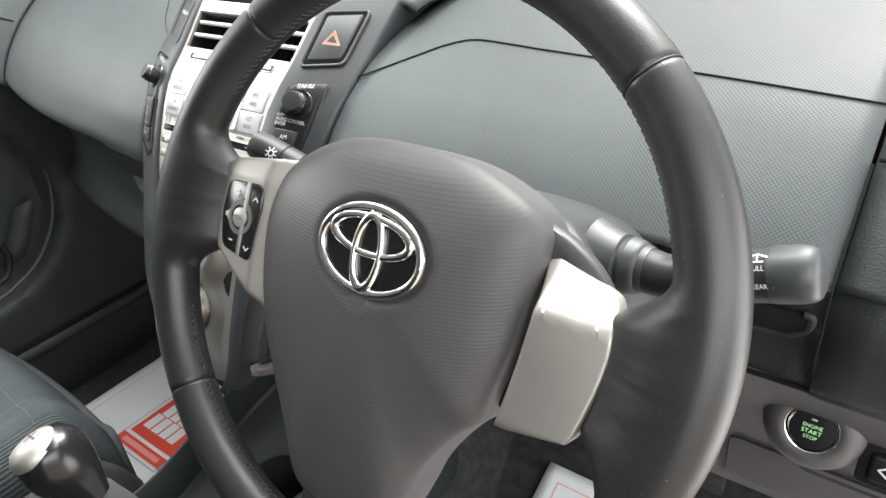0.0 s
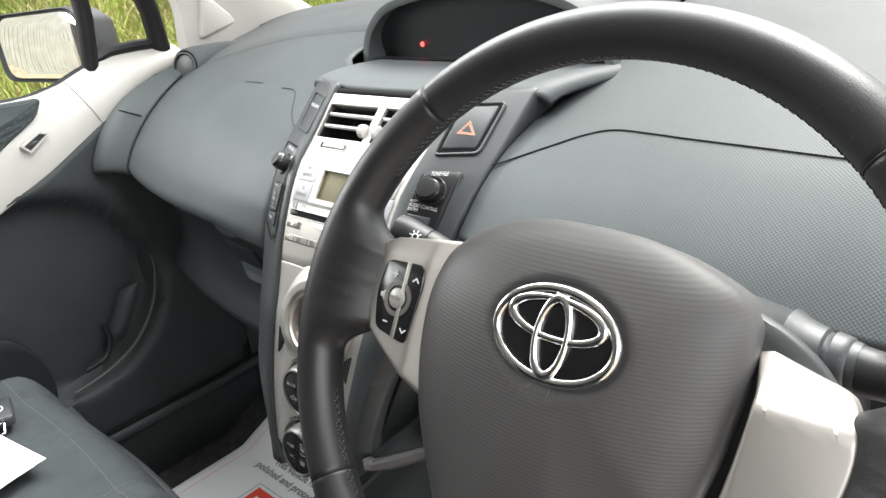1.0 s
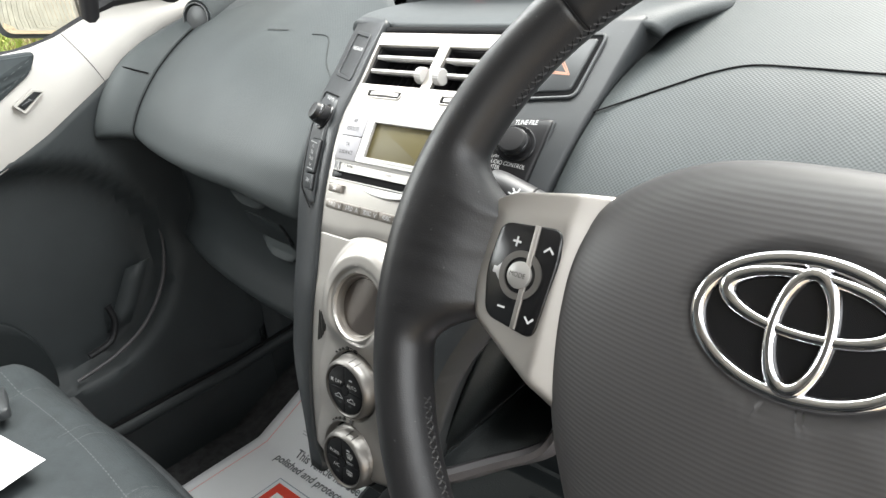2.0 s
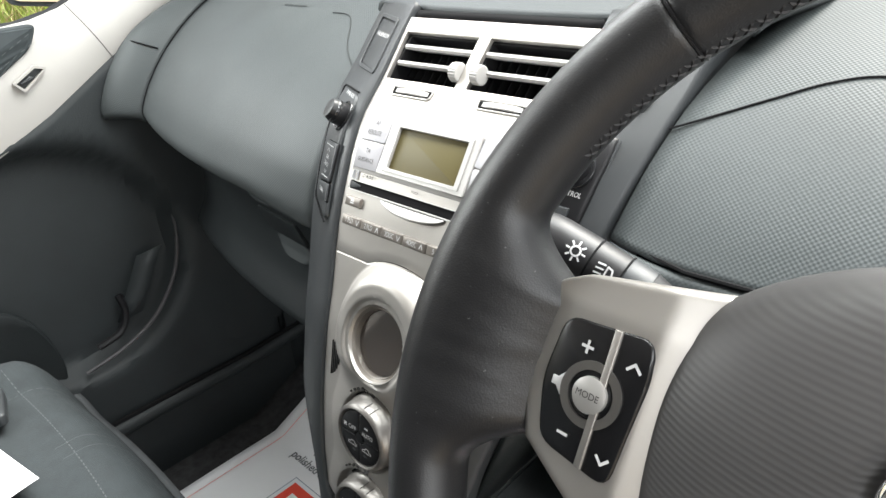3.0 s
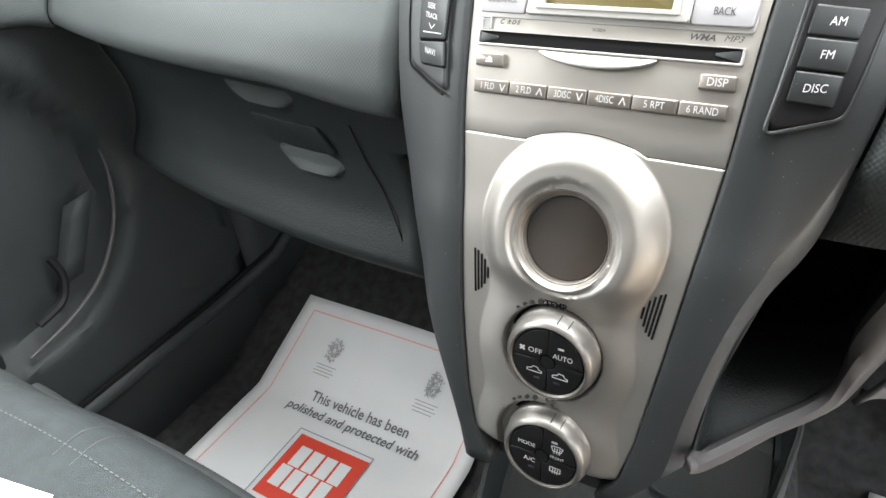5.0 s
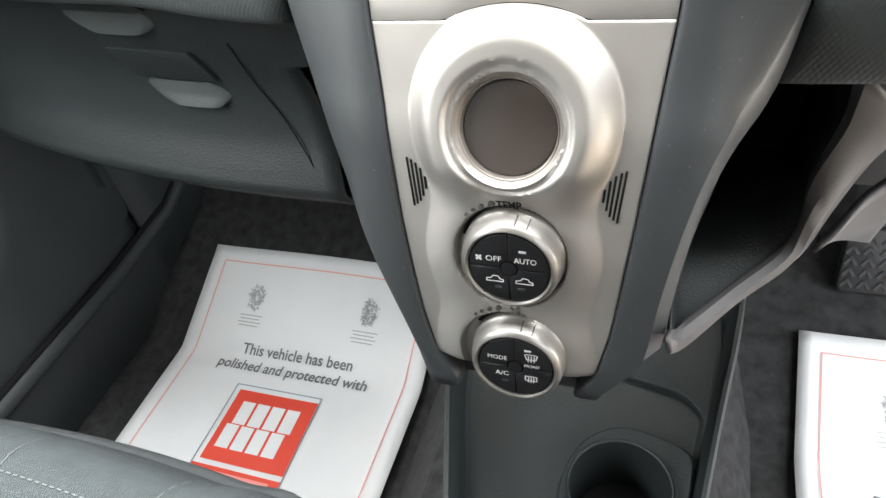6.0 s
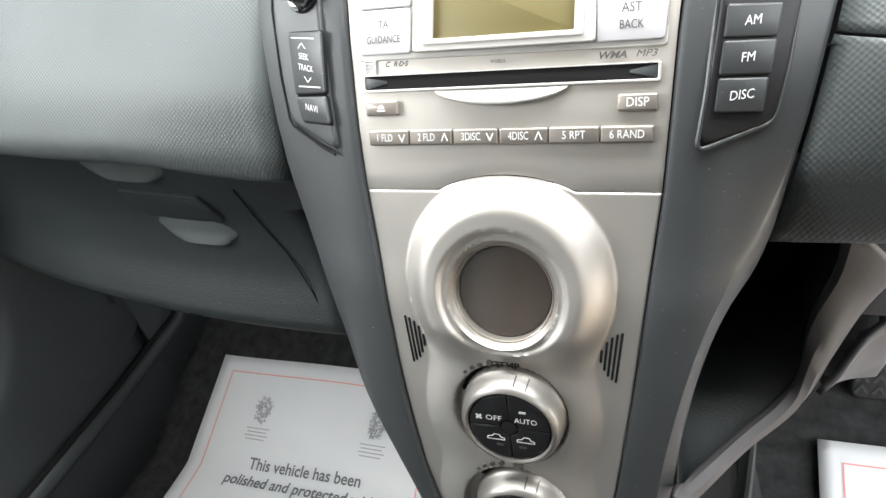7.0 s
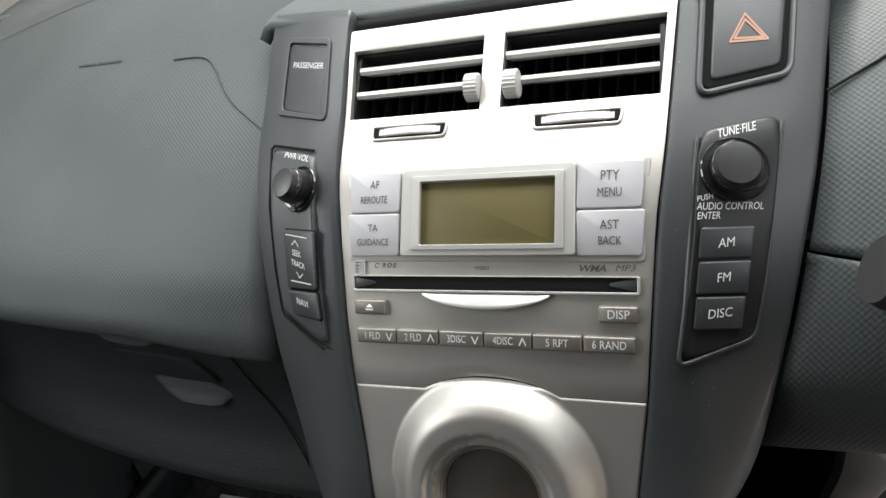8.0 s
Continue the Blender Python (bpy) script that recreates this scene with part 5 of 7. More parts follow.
KN = spline([(0, y, z) for y, z in ((0.060, 0.585), (0.075, 0.560), (0.095, 0.520), (0.110, 0.480), (0.120, 0.440), (0.125, 0.405), (0.135, 0.395), (0.20, 0.395))], 4)
part("knee_panel", sheet(lambda x, p: Vector((x, p.y, p.z + 0.02 * max(0, x - 0.5))), [0.405 + 0.035 * i for i in range(10)], KN), KNEE, dash, "grey knee panel below the dash", solid=-0.004)
km = lambda u, v, w: Vector((u, float(np.interp(v, [0.40, 0.44, 0.48, 0.52, 0.56, 0.585], [0.125, 0.120, 0.110, 0.095, 0.075, 0.060])) - 0.93 * w, v + 0.35 * w))
for u0, u1 in ((0.425, 0.517), (0.523, 0.66)):
    part("knee_lid", plate(rrect((u0 + u1) / 2, 0.4385, u1 - u0, 0.058, 0.008), 0.0, 0.0035, km, 0.0015), KNEE, dash, "flat grey cover")
part("lid_scoop", plate(rounded([(0.575, 0.462), (0.655, 0.462), (0.650, 0.445), (0.600, 0.448)], 0.008), 0.001, 0.0040, km, 0.0005), LOWER, dash)
part("knee_gap", tube([(0.43, 0.0640, 0.5835), (0.50, 0.0615, 0.5835), (0.57, 0.0600, 0.5850), (0.64, 0.0600, 0.5865), (0.72, 0.0600, 0.5880)], 0.0022, 8), VOID, dash)
# start button
sb0 = local_map(lambda u, v, w: km(u, v, w + 0.0070), 0.581, 0.530)
sb = lambda u, v, w: sb0(u * 0.77, v * 0.77, w * 0.85)
start = part("start_button", lathe([(0.0460, -0.010), (0.0440, -0.006), (0.0400, -0.001), (0.0350, 0.0030), (0.0300, 0.0046), (0.0262, 0.0046), (0.0240, 0.0036)], sb, n=48, cap=False), KNEE, dash, "round engine start button")
part("bright_ring", lathe([(0.0240, 0.0038), (0.0226, 0.0030), (0.0208, 0.0006), (0.0202, -0.0010)], sb, n=48, cap=False), CHROME, start, "chrome ring")
part("cap", lathe([(0.0204, 0.001), (0.0200, 0.0046), (0.010, 0.0050), (0.0005, 0.0051)], sb, n=48), GLOSS, start)
words("ENGINE", 0.0052, sb, 0, 0.0035, 0.0053, GREENLED, start, 0.95)
words("START", 0.0060, sb, 0, -0.0022, 0.0053, GREENLED, start, 1.0)
words("STOP", 0.0050, sb, 0, -0.0080, 0.0053, GREENLED, start, 1.0)
part("lamp", plate(rrect(0, 0.0105, 0.005, 0.0018, 0.0005, 2), 0.004, 0.0053, sb, 0.0002), FAINT, start)
sm_ = local_map(km, 0.645, 0.524)
mp = part("mirror_switch_panel", plate(rrect(0, 0, 0.062, 0.052, 0.005), 0.0, 0.004, sm_, 0.001), BLACK, dash, "black switch panel")
part("rocker", plate(rrect(-0.004, -0.010, 0.040, 0.022, 0.004), 0.003, 0.009, sm_, 0.003), BLACK, mp)
part("rocker_mark", stroke([[(-0.018, -0.010), (-0.012, -0.006)], [(-0.018, -0.010), (-0.012, -0.014)], [(-0.008, -0.0135), (-0.008, -0.0065)], [(-0.005, -0.0135), (-0.005, -0.0065)], [(-0.002, -0.0135), (-0.002, -0.0065)]], 0.0013, sm_, 0.0093), LABELW, mp)

# storage pocket beside the stack and the strut that frames it
pocket = thing("storage_pocket", "open dark storage pocket beside the centre stack", "storage")
inner_ = spline([(0.085, -0.050, 0.468), (0.093, -0.040, 0.462), (0.122, -0.005, 0.466), (0.153, 0.030, 0.476), (0.159, 0.050, 0.512), (0.169, 0.060, 0.545), (0.166, 0.055, 0.580)], 5)
under_ = spline([(0.090, -0.055, 0.460), (0.098, -0.045, 0.456), (0.123, -0.010, 0.460), (0.147, 0.012, 0.466), (0.168, 0.031, 0.478), (0.190, 0.060, 0.492), (0.225, 0.085, 0.505)], 5)


def strut(i, k):
    a = inner_[int(i)]
    b = a.lerp(under_[int(i)], 0.6)
    back = Vector((0.002, 0.006, 0.0))
    return (a + back, a, a.lerp(b, 0.12) + Vector((-0.0005, -0.0022, 0.001)), a.lerp(b, 0.5) + Vector((0, -0.003, 0.0012)), a.lerp(b, 0.88) + Vector((0, -0.002, -0.0005)), b, b + Vector((0.006, 0.012, -0.006)))[k]


part("strut", sheet(strut, range(len(inner_)), range(7)), KNEE, pocket, "grey strut curving down to the console", solid=0.003)
# liner sheets added behind the opening, the pocket's shade put into their dark colour
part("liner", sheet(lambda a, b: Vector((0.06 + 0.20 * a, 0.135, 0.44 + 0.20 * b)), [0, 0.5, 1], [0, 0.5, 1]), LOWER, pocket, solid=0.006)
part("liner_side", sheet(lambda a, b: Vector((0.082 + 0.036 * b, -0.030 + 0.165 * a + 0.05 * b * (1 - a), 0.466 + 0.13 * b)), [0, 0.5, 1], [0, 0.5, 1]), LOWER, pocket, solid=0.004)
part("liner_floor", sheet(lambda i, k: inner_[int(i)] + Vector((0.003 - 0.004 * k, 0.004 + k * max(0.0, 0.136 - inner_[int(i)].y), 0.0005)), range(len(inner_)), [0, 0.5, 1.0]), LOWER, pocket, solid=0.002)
part("column_underside", sheet(lambda i, k: under_[int(i)].lerp(Vector((0.168 + 0.0030 * (int(i) - 18), 0.034 + 0.0038 * (int(i) - 18), 0.474 - 0.0034 * (int(i) - 18))), k) + Vector((0.004, 0.012, -0.006)), range(18, len(under_)), [0, 0.25, 0.5, 0.75, 1.0]), KNEE, pocket, "grey column underside", solid=0.004)

# steering column shroud
WC, WT, WS = Vector((0.3561, -0.1184, 0.7111)), radians(27.9), 1.0444
WYAW = radians(1.3)
WN = Vector((math.sin(WYAW) * math.cos(WT), -math.cos(WYAW) * math.cos(WT), math.sin(WT)))
WU = Vector((math.cos(WYAW), math.sin(WYAW), 0))
WV = WN.cross(WU)
TURNED = radians(-1.5)


def WM(u, v, w=0.0):
    c, s = math.cos(TURNED), math.sin(TURNED)
    return WC + WS * ((u * c - v * s) * WU + (u * s + v * c) * WV + w * WN)


col = thing("steering_column", "dark plastic steering column shroud with two stalks", "steering column")


def shroud_loop(w, hu, hl, up, dn, n=40):
    out = []
    for k in range(n):
        a = 2 * math.pi * k / n
        ca, sa = math.cos(a), math.sin(a)
        out.append(WC + (hu if ca > 0 else hl) * math.copysign(abs(ca) ** 0.65, ca) * WU + (up if sa > 0 else dn) * math.copysign(abs(sa) ** 0.65, sa) * WV + w * WN)
    return out


part("shroud", rings(bmesh.new(), [shroud_loop(*q) for q in ((-0.085, 0.092, 0.066, 0.046, 0.05), (-0.064, 0.098, 0.070, 0.050, 0.058), (-0.058, 0.103, 0.072, 0.0535, 0.062), (-0.056, 0.107, 0.074, 0.0565, 0.066), (-0.060, 0.110, 0.077, 0.060, 0.069), (-0.070, 0.107, 0.082, 0.062, 0.072), (-0.085, 0.102, 0.088, 0.0635, 0.075), (-0.11, 0.104, 0.092, 0.0645, 0.075), (-0.135, 0.118, 0.096, 0.0645, 0.075), (-0.155, 0.127, 0.098, 0.0635, 0.075), (-0.20, 0.13, 0.10, 0.045, 0.07))]), CHEEK, col, "rounded column shroud with a hollow front")


def stalk(base, mid, tip, radii, label, flat=0.8):
    base, mid, tip = Vector(base), Vector(mid), Vector(tip)
    path = spline([tuple(base), tuple(base.lerp(mid, 0.6)), tuple(mid), tuple(mid.lerp(tip, 0.5)), tuple(tip)], 5)
    n = len(path)
    rads = [float(np.interp(i / (n - 1), [0, 0.3, 0.45, 0.55, 0.8, 0.93, 1.0], radii)) for i in range(n)]
    return part("stalk", tube(path, rads, 28, flat=flat), STALK, col, label)


ls = stalk((0.290, -0.012, 0.672), (0.212, -0.0225, 0.6985), (0.152, -0.031, 0.722), [0.0095, 0.0090, 0.0092, 0.0124, 0.0128, 0.0128, 0.0112], "light switch stalk", 1.0)
sa = (Vector((0.212, -0.0225, 0.6985)) - Vector((0.152, -0.031, 0.722))).normalized()
sn = Vector((0.05, -0.75, 0.66))
sn = (sn - sa * sn.dot(sa)).normalized()
sv = sn.cross(sa)
sc = Vector((0.173, -0.028, 0.7137))
sm1 = lambda u, v, w: sc + sa * u + sv * v + sn * (0.0130 + w - v * v * 36)
part("ring", tube([sc + sa * 0.0072, sc + sa * 0.0082], 0.0131, 24), VOID, ls)
part("ring", tube([sc + sa * 0.0235, sc + sa * 0.0243], 0.0131, 24), VOID, ls)
part("sleeve", tube([sc + sa * 0.0243, sc + sa * 0.0250, sc + sa * 0.0370, sc + sa * 0.0380], [0.0126, 0.0130, 0.0124, 0.0108], 24), CHEEK, ls)
part("light_mark", stroke([circle(0, 0, 0.0024, n=12) + [(0.0024, 0)]] + [[(0.0034 * math.cos(a), 0.0034 * math.sin(a)), (0.0050 * math.cos(a), 0.0050 * math.sin(a))] for a in [k * math.pi / 4 for k in range(8)]], 0.0009, sm1, 0.0003), LABELW, ls)
sm2 = lambda u, v, w: sm1(u + 0.0160, v - 0.002, w)
part("lamp_mark", stroke([[(0.001, 0.0035), (0.001, -0.0035), (0.0035, -0.0030), (0.0045, 0.0), (0.0035, 0.0030), (0.001, 0.0035)]] + [[(-0.0005, 0.0036 - 0.0024 * k), (-0.004, 0.0031 - 0.0024 * k)] for k in range(4)], 0.0008, sm2, 0.0003), LABELW, ls)
sm3 = lambda u, v, w: sc + sa * (u + 0.046) + sv * v + sn * (0.0095 + w - v * v * 36)
part("turn_mark", stroke([[(-0.005, 0.002), (-0.002, 0.0045), (-0.002, -0.0005), (-0.005, 0.002)], [(0.003, 0.002), (0.0, 0.0045), (0.0, -0.0005), (0.003, 0.002)]], 0.0008, sm3, 0.0006), LABELW, ls)
part("fog_mark", stroke([[(-0.006, -0.0035), (-0.003, -0.0035), (-0.0022, -0.0050), (-0.003, -0.0065), (-0.006, -0.0065)], [(-0.001, -0.0042), (0.001, -0.0042)], [(-0.001, -0.0058), (0.001, -0.0058)]], 0.0007, sm3, 0.0006), LABELW, ls)
rs_ = stalk((0.446, -0.0175, 0.6965), (0.497, -0.0215, 0.7000), (0.566, -0.024, 0.7262), [0.0145, 0.0135, 0.0130, 0.0132, 0.0146, 0.0150, 0.0115], "wiper stalk", 1.0)
ra = Vector((0.031, 0.0, 0.0115)).normalized()
rn = Vector((0, -0.80, 0.60))
rn = (rn - ra * rn.dot(ra)).normalized()
rv = rn.cross(ra)
boot = [Vector((0.447, -0.0175, 0.6966)).lerp(Vector((0.482, -0.0203, 0.6990)), k) for k in (0, 0.2, 0.40, 0.50, 0.54, 0.58, 0.64, 0.76, 0.84, 0.88, 0.92, 1.0)]
part("collar", tube(boot, [0.0250, 0.0215, 0.0190, 0.0182, 0.0162, 0.0162, 0.0176, 0.0168, 0.0162, 0.0146, 0.0146, 0.0138], 28), CHEEK, rs_, "ribbed grey boot at the stalk's base")
cap0, cap1 = Vector((0.547, -0.024, 0.7197)), Vector((0.5690, -0.024, 0.7275))
part("stalk_cap", tube([cap0.lerp(cap1, k) for k in (0, 0.06, 0.6, 0.8, 0.93, 1.0)], [0.0146, 0.0153, 0.0152, 0.0144, 0.0126, 0.0095], 32), CHEEK, rs_, "grey end cap")
sm4 = lambda u, v, w: Vector((0.5408, -0.0239, 0.7172)) + ra * u + (0.0149 + w) * (math.cos(v / 0.0149) * rn + math.sin(v / 0.0149) * rv)
part("wiper_mark", stroke([[(-0.002, 0.0075), (0.003, 0.0095), (0.008, 0.0075)], [(0.000, 0.0050), (0.006, 0.0050)], [(0.003, 0.0050), (0.003, 0.0085)]], 0.0008, sm4, 0.0008), LABELW, rs_)
words("PULL", 0.0036, sm4, 0.003, 0.0015, 0.0008, LABELW, rs_, 0.9)
words("REAR", 0.0036, sm4, 0.004, -0.0075, 0.0010, LABELW, rs_, 0.9)
sm5 = lambda u, v, w: Vector((0.5060, -0.0220, 0.7035)) + ra * u + (0.0134 + w) * (math.cos(v / 0.0134) * rn + math.sin(v / 0.0134) * rv)
part("speed_mark", stroke([[(-0.004, 0.006 - 0.0032 * k), (0.0015, 0.0052 - 0.0032 * k)] for k in range(5)] + [[(0.004, 0.0065 - 0.004 * k), (0.0055, 0.0060 - 0.004 * k)] for k in range(4)], 0.0007, sm5, 0.0006), LABELW, rs_, "pale wiper speed strokes")

# ---- steering wheel ----
wheel = thing("steering_wheel", "black leather three-spoke steering wheel with silver trims", "steering wheel")
RW, RT = 0.1755, 0.0143


def web(deg):
    """How far the leather reaches inward from the rim, over the two spokes."""
    left = sm((deg - 159) / 10) * sm((196 - deg) / 10)
    d = (deg + 180) % 360 - 180
    right = sm((d + 25) / 11) * sm((17 - d) / 10)
    return 0.032 * left ** 1.4 + 0.032 * right ** 1.4


def rim(a, b):
    """a: round the wheel, b: round the rim's section; stitched seams dip in."""
    deg = math.degrees(a) % 360
    r = RT
    for sdeg in (46, 134, 222, 318):
        d = abs(deg - sdeg)
        r -= 0.0011 * math.exp(-(d / 0.35) ** 2)
    for sdeg, sp in ((4, 24), (176, 24)):
        d = abs((deg - sdeg + 180) % 360 - 180)
        r += 0.0016 * math.exp(-(d / sp) ** 2)
    ca, sa = math.cos(b), math.sin(b)
    reach = web(deg) if ca < 0 else 0.0
    dip = 0.017 * (reach / 0.032) * ca * ca
    crease = 0.0004 * (noise.noise((deg * 0.28, b * 2.6 + deg * 0.13, 3.0)) + 0.5 * noise.noise((deg * 0.7 - b * 3.0, b * 6.0, 1.0))) * min(1.0, reach / 0.02)
    rr = RW + (r + reach) * ca
    return WM(rr * math.cos(a), rr * math.sin(a), r * 1.06 * sa - dip + crease)


n1, n2 = 720, 40
bm = bmesh.new()
g = [[bm.verts.new(rim(2 * math.pi * i / n1, 2 * math.pi * j / n2)) for j in range(n2)] for i in range(n1)]
for i in range(n1):
    for j in range(n2):
        bm.faces.new((g[i][j], g[(i + 1) % n1][j], g[(i + 1) % n1][(j + 1) % n2], g[i][(j + 1) % n2]))
rimo = part("rim", bm, LEATHER, wheel, "thick black leather rim")
for a in (46, 134, 222, 318):
    t = radians(a)
    part("seam", tube([WM((RW + (RT - 0.0004) * math.cos(b)) * math.cos(t), (RW + (RT - 0.0004) * math.cos(b)) * math.sin(t), (RT - 0.0004) * 1.06 * math.sin(b)) for b in [math.pi * 2 * k / 24 for k in range(25)]], 0.0006, 5), BLACK, rimo)
# crossed stitching along the inner edge, run by run
def stitches(a0, a1, n):
    bm = bmesh.new()
    for k in range(n):
        a, step = radians(a0 + (a1 - a0) * k / n), radians((a1 - a0) / n)
        for sgn in (0, 1):
            b0, b1 = (2.95, 3.28) if sgn else (3.28, 2.95)
            p, q = rim(a + step * 0.1, b0), rim(a + step * 0.9, b1)
            up = ((p + q) / 2 - WM(RW * math.cos(a), RW * math.sin(a), 0)).normalized()
            d = (q - p).normalized()
            sd = d.cross(up) * 0.00045
            vs = [bm.verts.new(v) for v in (p - sd, p + sd, q + sd, q - sd, (p * 0.8 + q * 0.2) + up * 0.0007, (p * 0.2 + q * 0.8) + up * 0.0007)]
            for f in ((0, 1, 4), (1, 2, 5, 4), (2, 3, 5), (3, 0, 4, 5)):
                bm.faces.new([vs[x] for x in f])
    return bm


for a0, a1 in ((19, 151), (204, 262), (278, 326)):
    part("stitching", stitches(a0, a1, int(abs(a1 - a0) * 0.62)), STITCH, rimo, "dark crossed stitching")

# leather spoke roots
def cushion(outline, w0, w1, dome, steps=7):
    """A padded form with rounded shoulders over an outline."""
    cx = sum(p[0] for p in outline) / len(outline)
    cy = sum(p[1] for p in outline) / len(outline)
    loops = [[WM(u, v, w0) for u, v in outline]]
    for k in range(steps + 1):
        t = k / steps
        ins = dome * (1 - math.cos(t * math.pi / 2))
        w = w0 + (w1 - w0) * math.sin(t * math.pi / 2)
        loops.append([WM(u, v, w) for u, v in inset(outline, ins)])
    return rings(bmesh.new(), loops)


part("lower_spoke", cushion(rounded([(0.036, -0.10), (0.028, -0.145), (0.034, -0.176), (-0.034, -0.176), (-0.028, -0.145), (-0.036, -0.10)], 0.01, 4), -0.03, -0.004, 0.008), CHEEK, wheel, "dark lower spoke")

# airbag cover
half = [(0.0, 0.0745), (0.025, 0.0735), (0.048, 0.0685), (0.070, 0.0565), (0.086, 0.040), (0.0935, 0.018), (0.0935, -0.004), (0.089, -0.030), (0.080, -0.058), (0.068, -0.082), (0.055, -0.104), (0.044, -0.124), (0.034, -0.142), (0.020, -0.150), (0.0, -0.152)]
right_ = [(p.x, p.y) for p in spline([(x, y, 0) for x, y in half], 4)]
cutaway = [(0.0, 0.0745), (0.025, 0.0735), (0.048, 0.0690), (0.0735, 0.0590), (0.0845, 0.0490), (0.0880, 0.0405), (0.0882, 0.0178), (0.0866, -0.0010), (0.0850, -0.0194), (0.0812, -0.0400), (0.0768, -0.0578), (0.0660, -0.0700), (0.0552, -0.0860), (0.0478, -0.1015), (0.0435, -0.1178), (0.036, -0.138), (0.020, -0.150), (0.0, -0.152)]
scooped = [(p.x, p.y) for p in spline([(x, y, 0) for x, y in cutaway], 4)]
hub_o = scooped + [(-x * 1.06, y) for x, y in right_[-2:0:-1]]
LOGO = (0.0028, 0.0151)


def hubpt(k, u, v):
    """k: 1 at the rim of the cover, 0 in the middle."""
    x, y = LOGO[0] * (1 - k) + u * k, (0.006) * (1 - k) + v * k
    w = 0.0165 - 0.0175 * k * k - 0.0130 * (1 - math.sqrt(max(0.0, 1 - k ** 10)))
    d = math.hypot((x - LOGO[0]) / 0.041, (y - LOGO[1]) / 0.030)
    w -= 0.0035 * sm((1.0 - d) / 0.16)
    return WM(x, y, w)


bm = bmesh.new()
ks = [1.0, 0.998, 0.993, 0.985, 0.972, 0.955, 0.93, 0.90, 0.87] + [0.84 - 0.03 * i for i in range(27)]
rings(bm, [[WM(u, v, -0.045) for u, v in hub_o]] + [[hubpt(k, u, v) for u, v in hub_o] for k in ks])
part("airbag_cover", bm, AIRBAG, wheel, "dark grey finely ribbed airbag cover")
airw = lambda u, v, w: WM(u, v, w + 0.0165 - 0.0175 * ((v - 0.006) / 0.158) ** 2)
words("SRS", 0.0080, airw, -0.0068, -0.0885, 0.0004, KNEE, wheel, 1.1, turn=0)
words("AIRBAG", 0.0080, airw, -0.0063, -0.0978, 0.0004, KNEE, wheel, 1.1)
part("airbag_mark", stroke([rrect(-0.0085, -0.1105, 0.009, 0.007, 0.002, 2) + [rrect(-0.0085, -0.1105, 0.009, 0.007, 0.002, 2)[0]]], 0.0010, airw, 0.0004), KNEE, wheel)

# chrome badge: three interlocked rings
bz = lambda u, v, w: WM(LOGO[0] + u, LOGO[1] + v, w + 0.0140)


def ring_band(cx, cy, rx, ry, half, high, w, n=64, taper=0.0):
    """A flat chrome band with bevelled edges round an oval."""
    loops = []
    for k in range(n):
        a = 2 * math.pi * k / n
        nx, ny = ry * math.cos(a), rx * math.sin(a)
        q = math.hypot(nx, ny)
        h = half * (1 + taper * math.cos(2 * a))
        loops.append([bz(cx + rx * math.cos(a) + nx / q * o, cy + ry * math.sin(a) + ny / q * o, w + e) for o, e in ((-h, 0.0), (-h * 0.97, high * 0.45), (-h * 0.72, high * 0.80), (-h * 0.30, high), (h * 0.30, high), (h * 0.72, high * 0.80), (h * 0.97, high * 0.45), (h, 0.0))])
    return rings(bmesh.new(), loops + loops[:1], False, False)


badge = part("badge", lathe([(1, -0.004), (0.99, 0.0005), (0.01, 0.0012)], lambda u, v, w: bz(u * 0.0345, v * 0.0235, w), n=48), GLOSS, wheel, "dark oval badge ground")
part("badge_ring", ring_band(0, 0, 0.0338, 0.0230, 0.0026, 0.0030, 0.0004), CHROME, badge, "chrome oval ring")
part("badge_ring", ring_band(0, 0.0080, 0.0258, 0.0100, 0.0024, 0.0030, 0.0012, taper=0.15), CHROME, badge, "chrome oval ring")
part("badge_ring", ring_band(0, -0.0010, 0.0086, 0.0196, 0.0024, 0.0034, 0.0012, taper=-0.12), CHROME, badge, "chrome oval ring")

# silver trims beside the cover
def bowed(u, v, w):
    w -= 1.6 * (abs(u) - 0.10) ** 2 + (0.3 if u > 0 else 0.5) * max(0.0, (0.0950 if u > 0 else 0.0975) - abs(u))
    return WM(u, v, w - (0.90 if u > 0 else 0.24) * max(0.0, v - (0.0115 if u > 0 else 0.031)))


def trim_form(inner, outer, w1):
    """A satin cover between two edge lines, its rim rounded down."""
    a, b = spline([(u, v, 0) for u, v in inner], 8), spline([(u, v, 0) for u, v in outer], 8)
    n = len(a)
    turn = [0.5 - 0.5 * math.cos(math.pi * k / 44) for k in range(45)]

    def fn(t, s_):
        f = t * (n - 1)
        i = min(int(f), n - 2)
        p = a[i].lerp(a[i + 1], f - i).lerp(b[i].lerp(b[i + 1], f - i), s_)
        drop = max(0.011 * (1 - math.sqrt(max(0.0, 1 - abs(2 * s_ - 1) ** 44))), 0.011 * (1 - math.sqrt(max(0.0, 1 - abs(2 * t - 1) ** 44))))
        return bowed(p.x, p.y, w1 - drop)
    return sheet(fn, turn, turn)


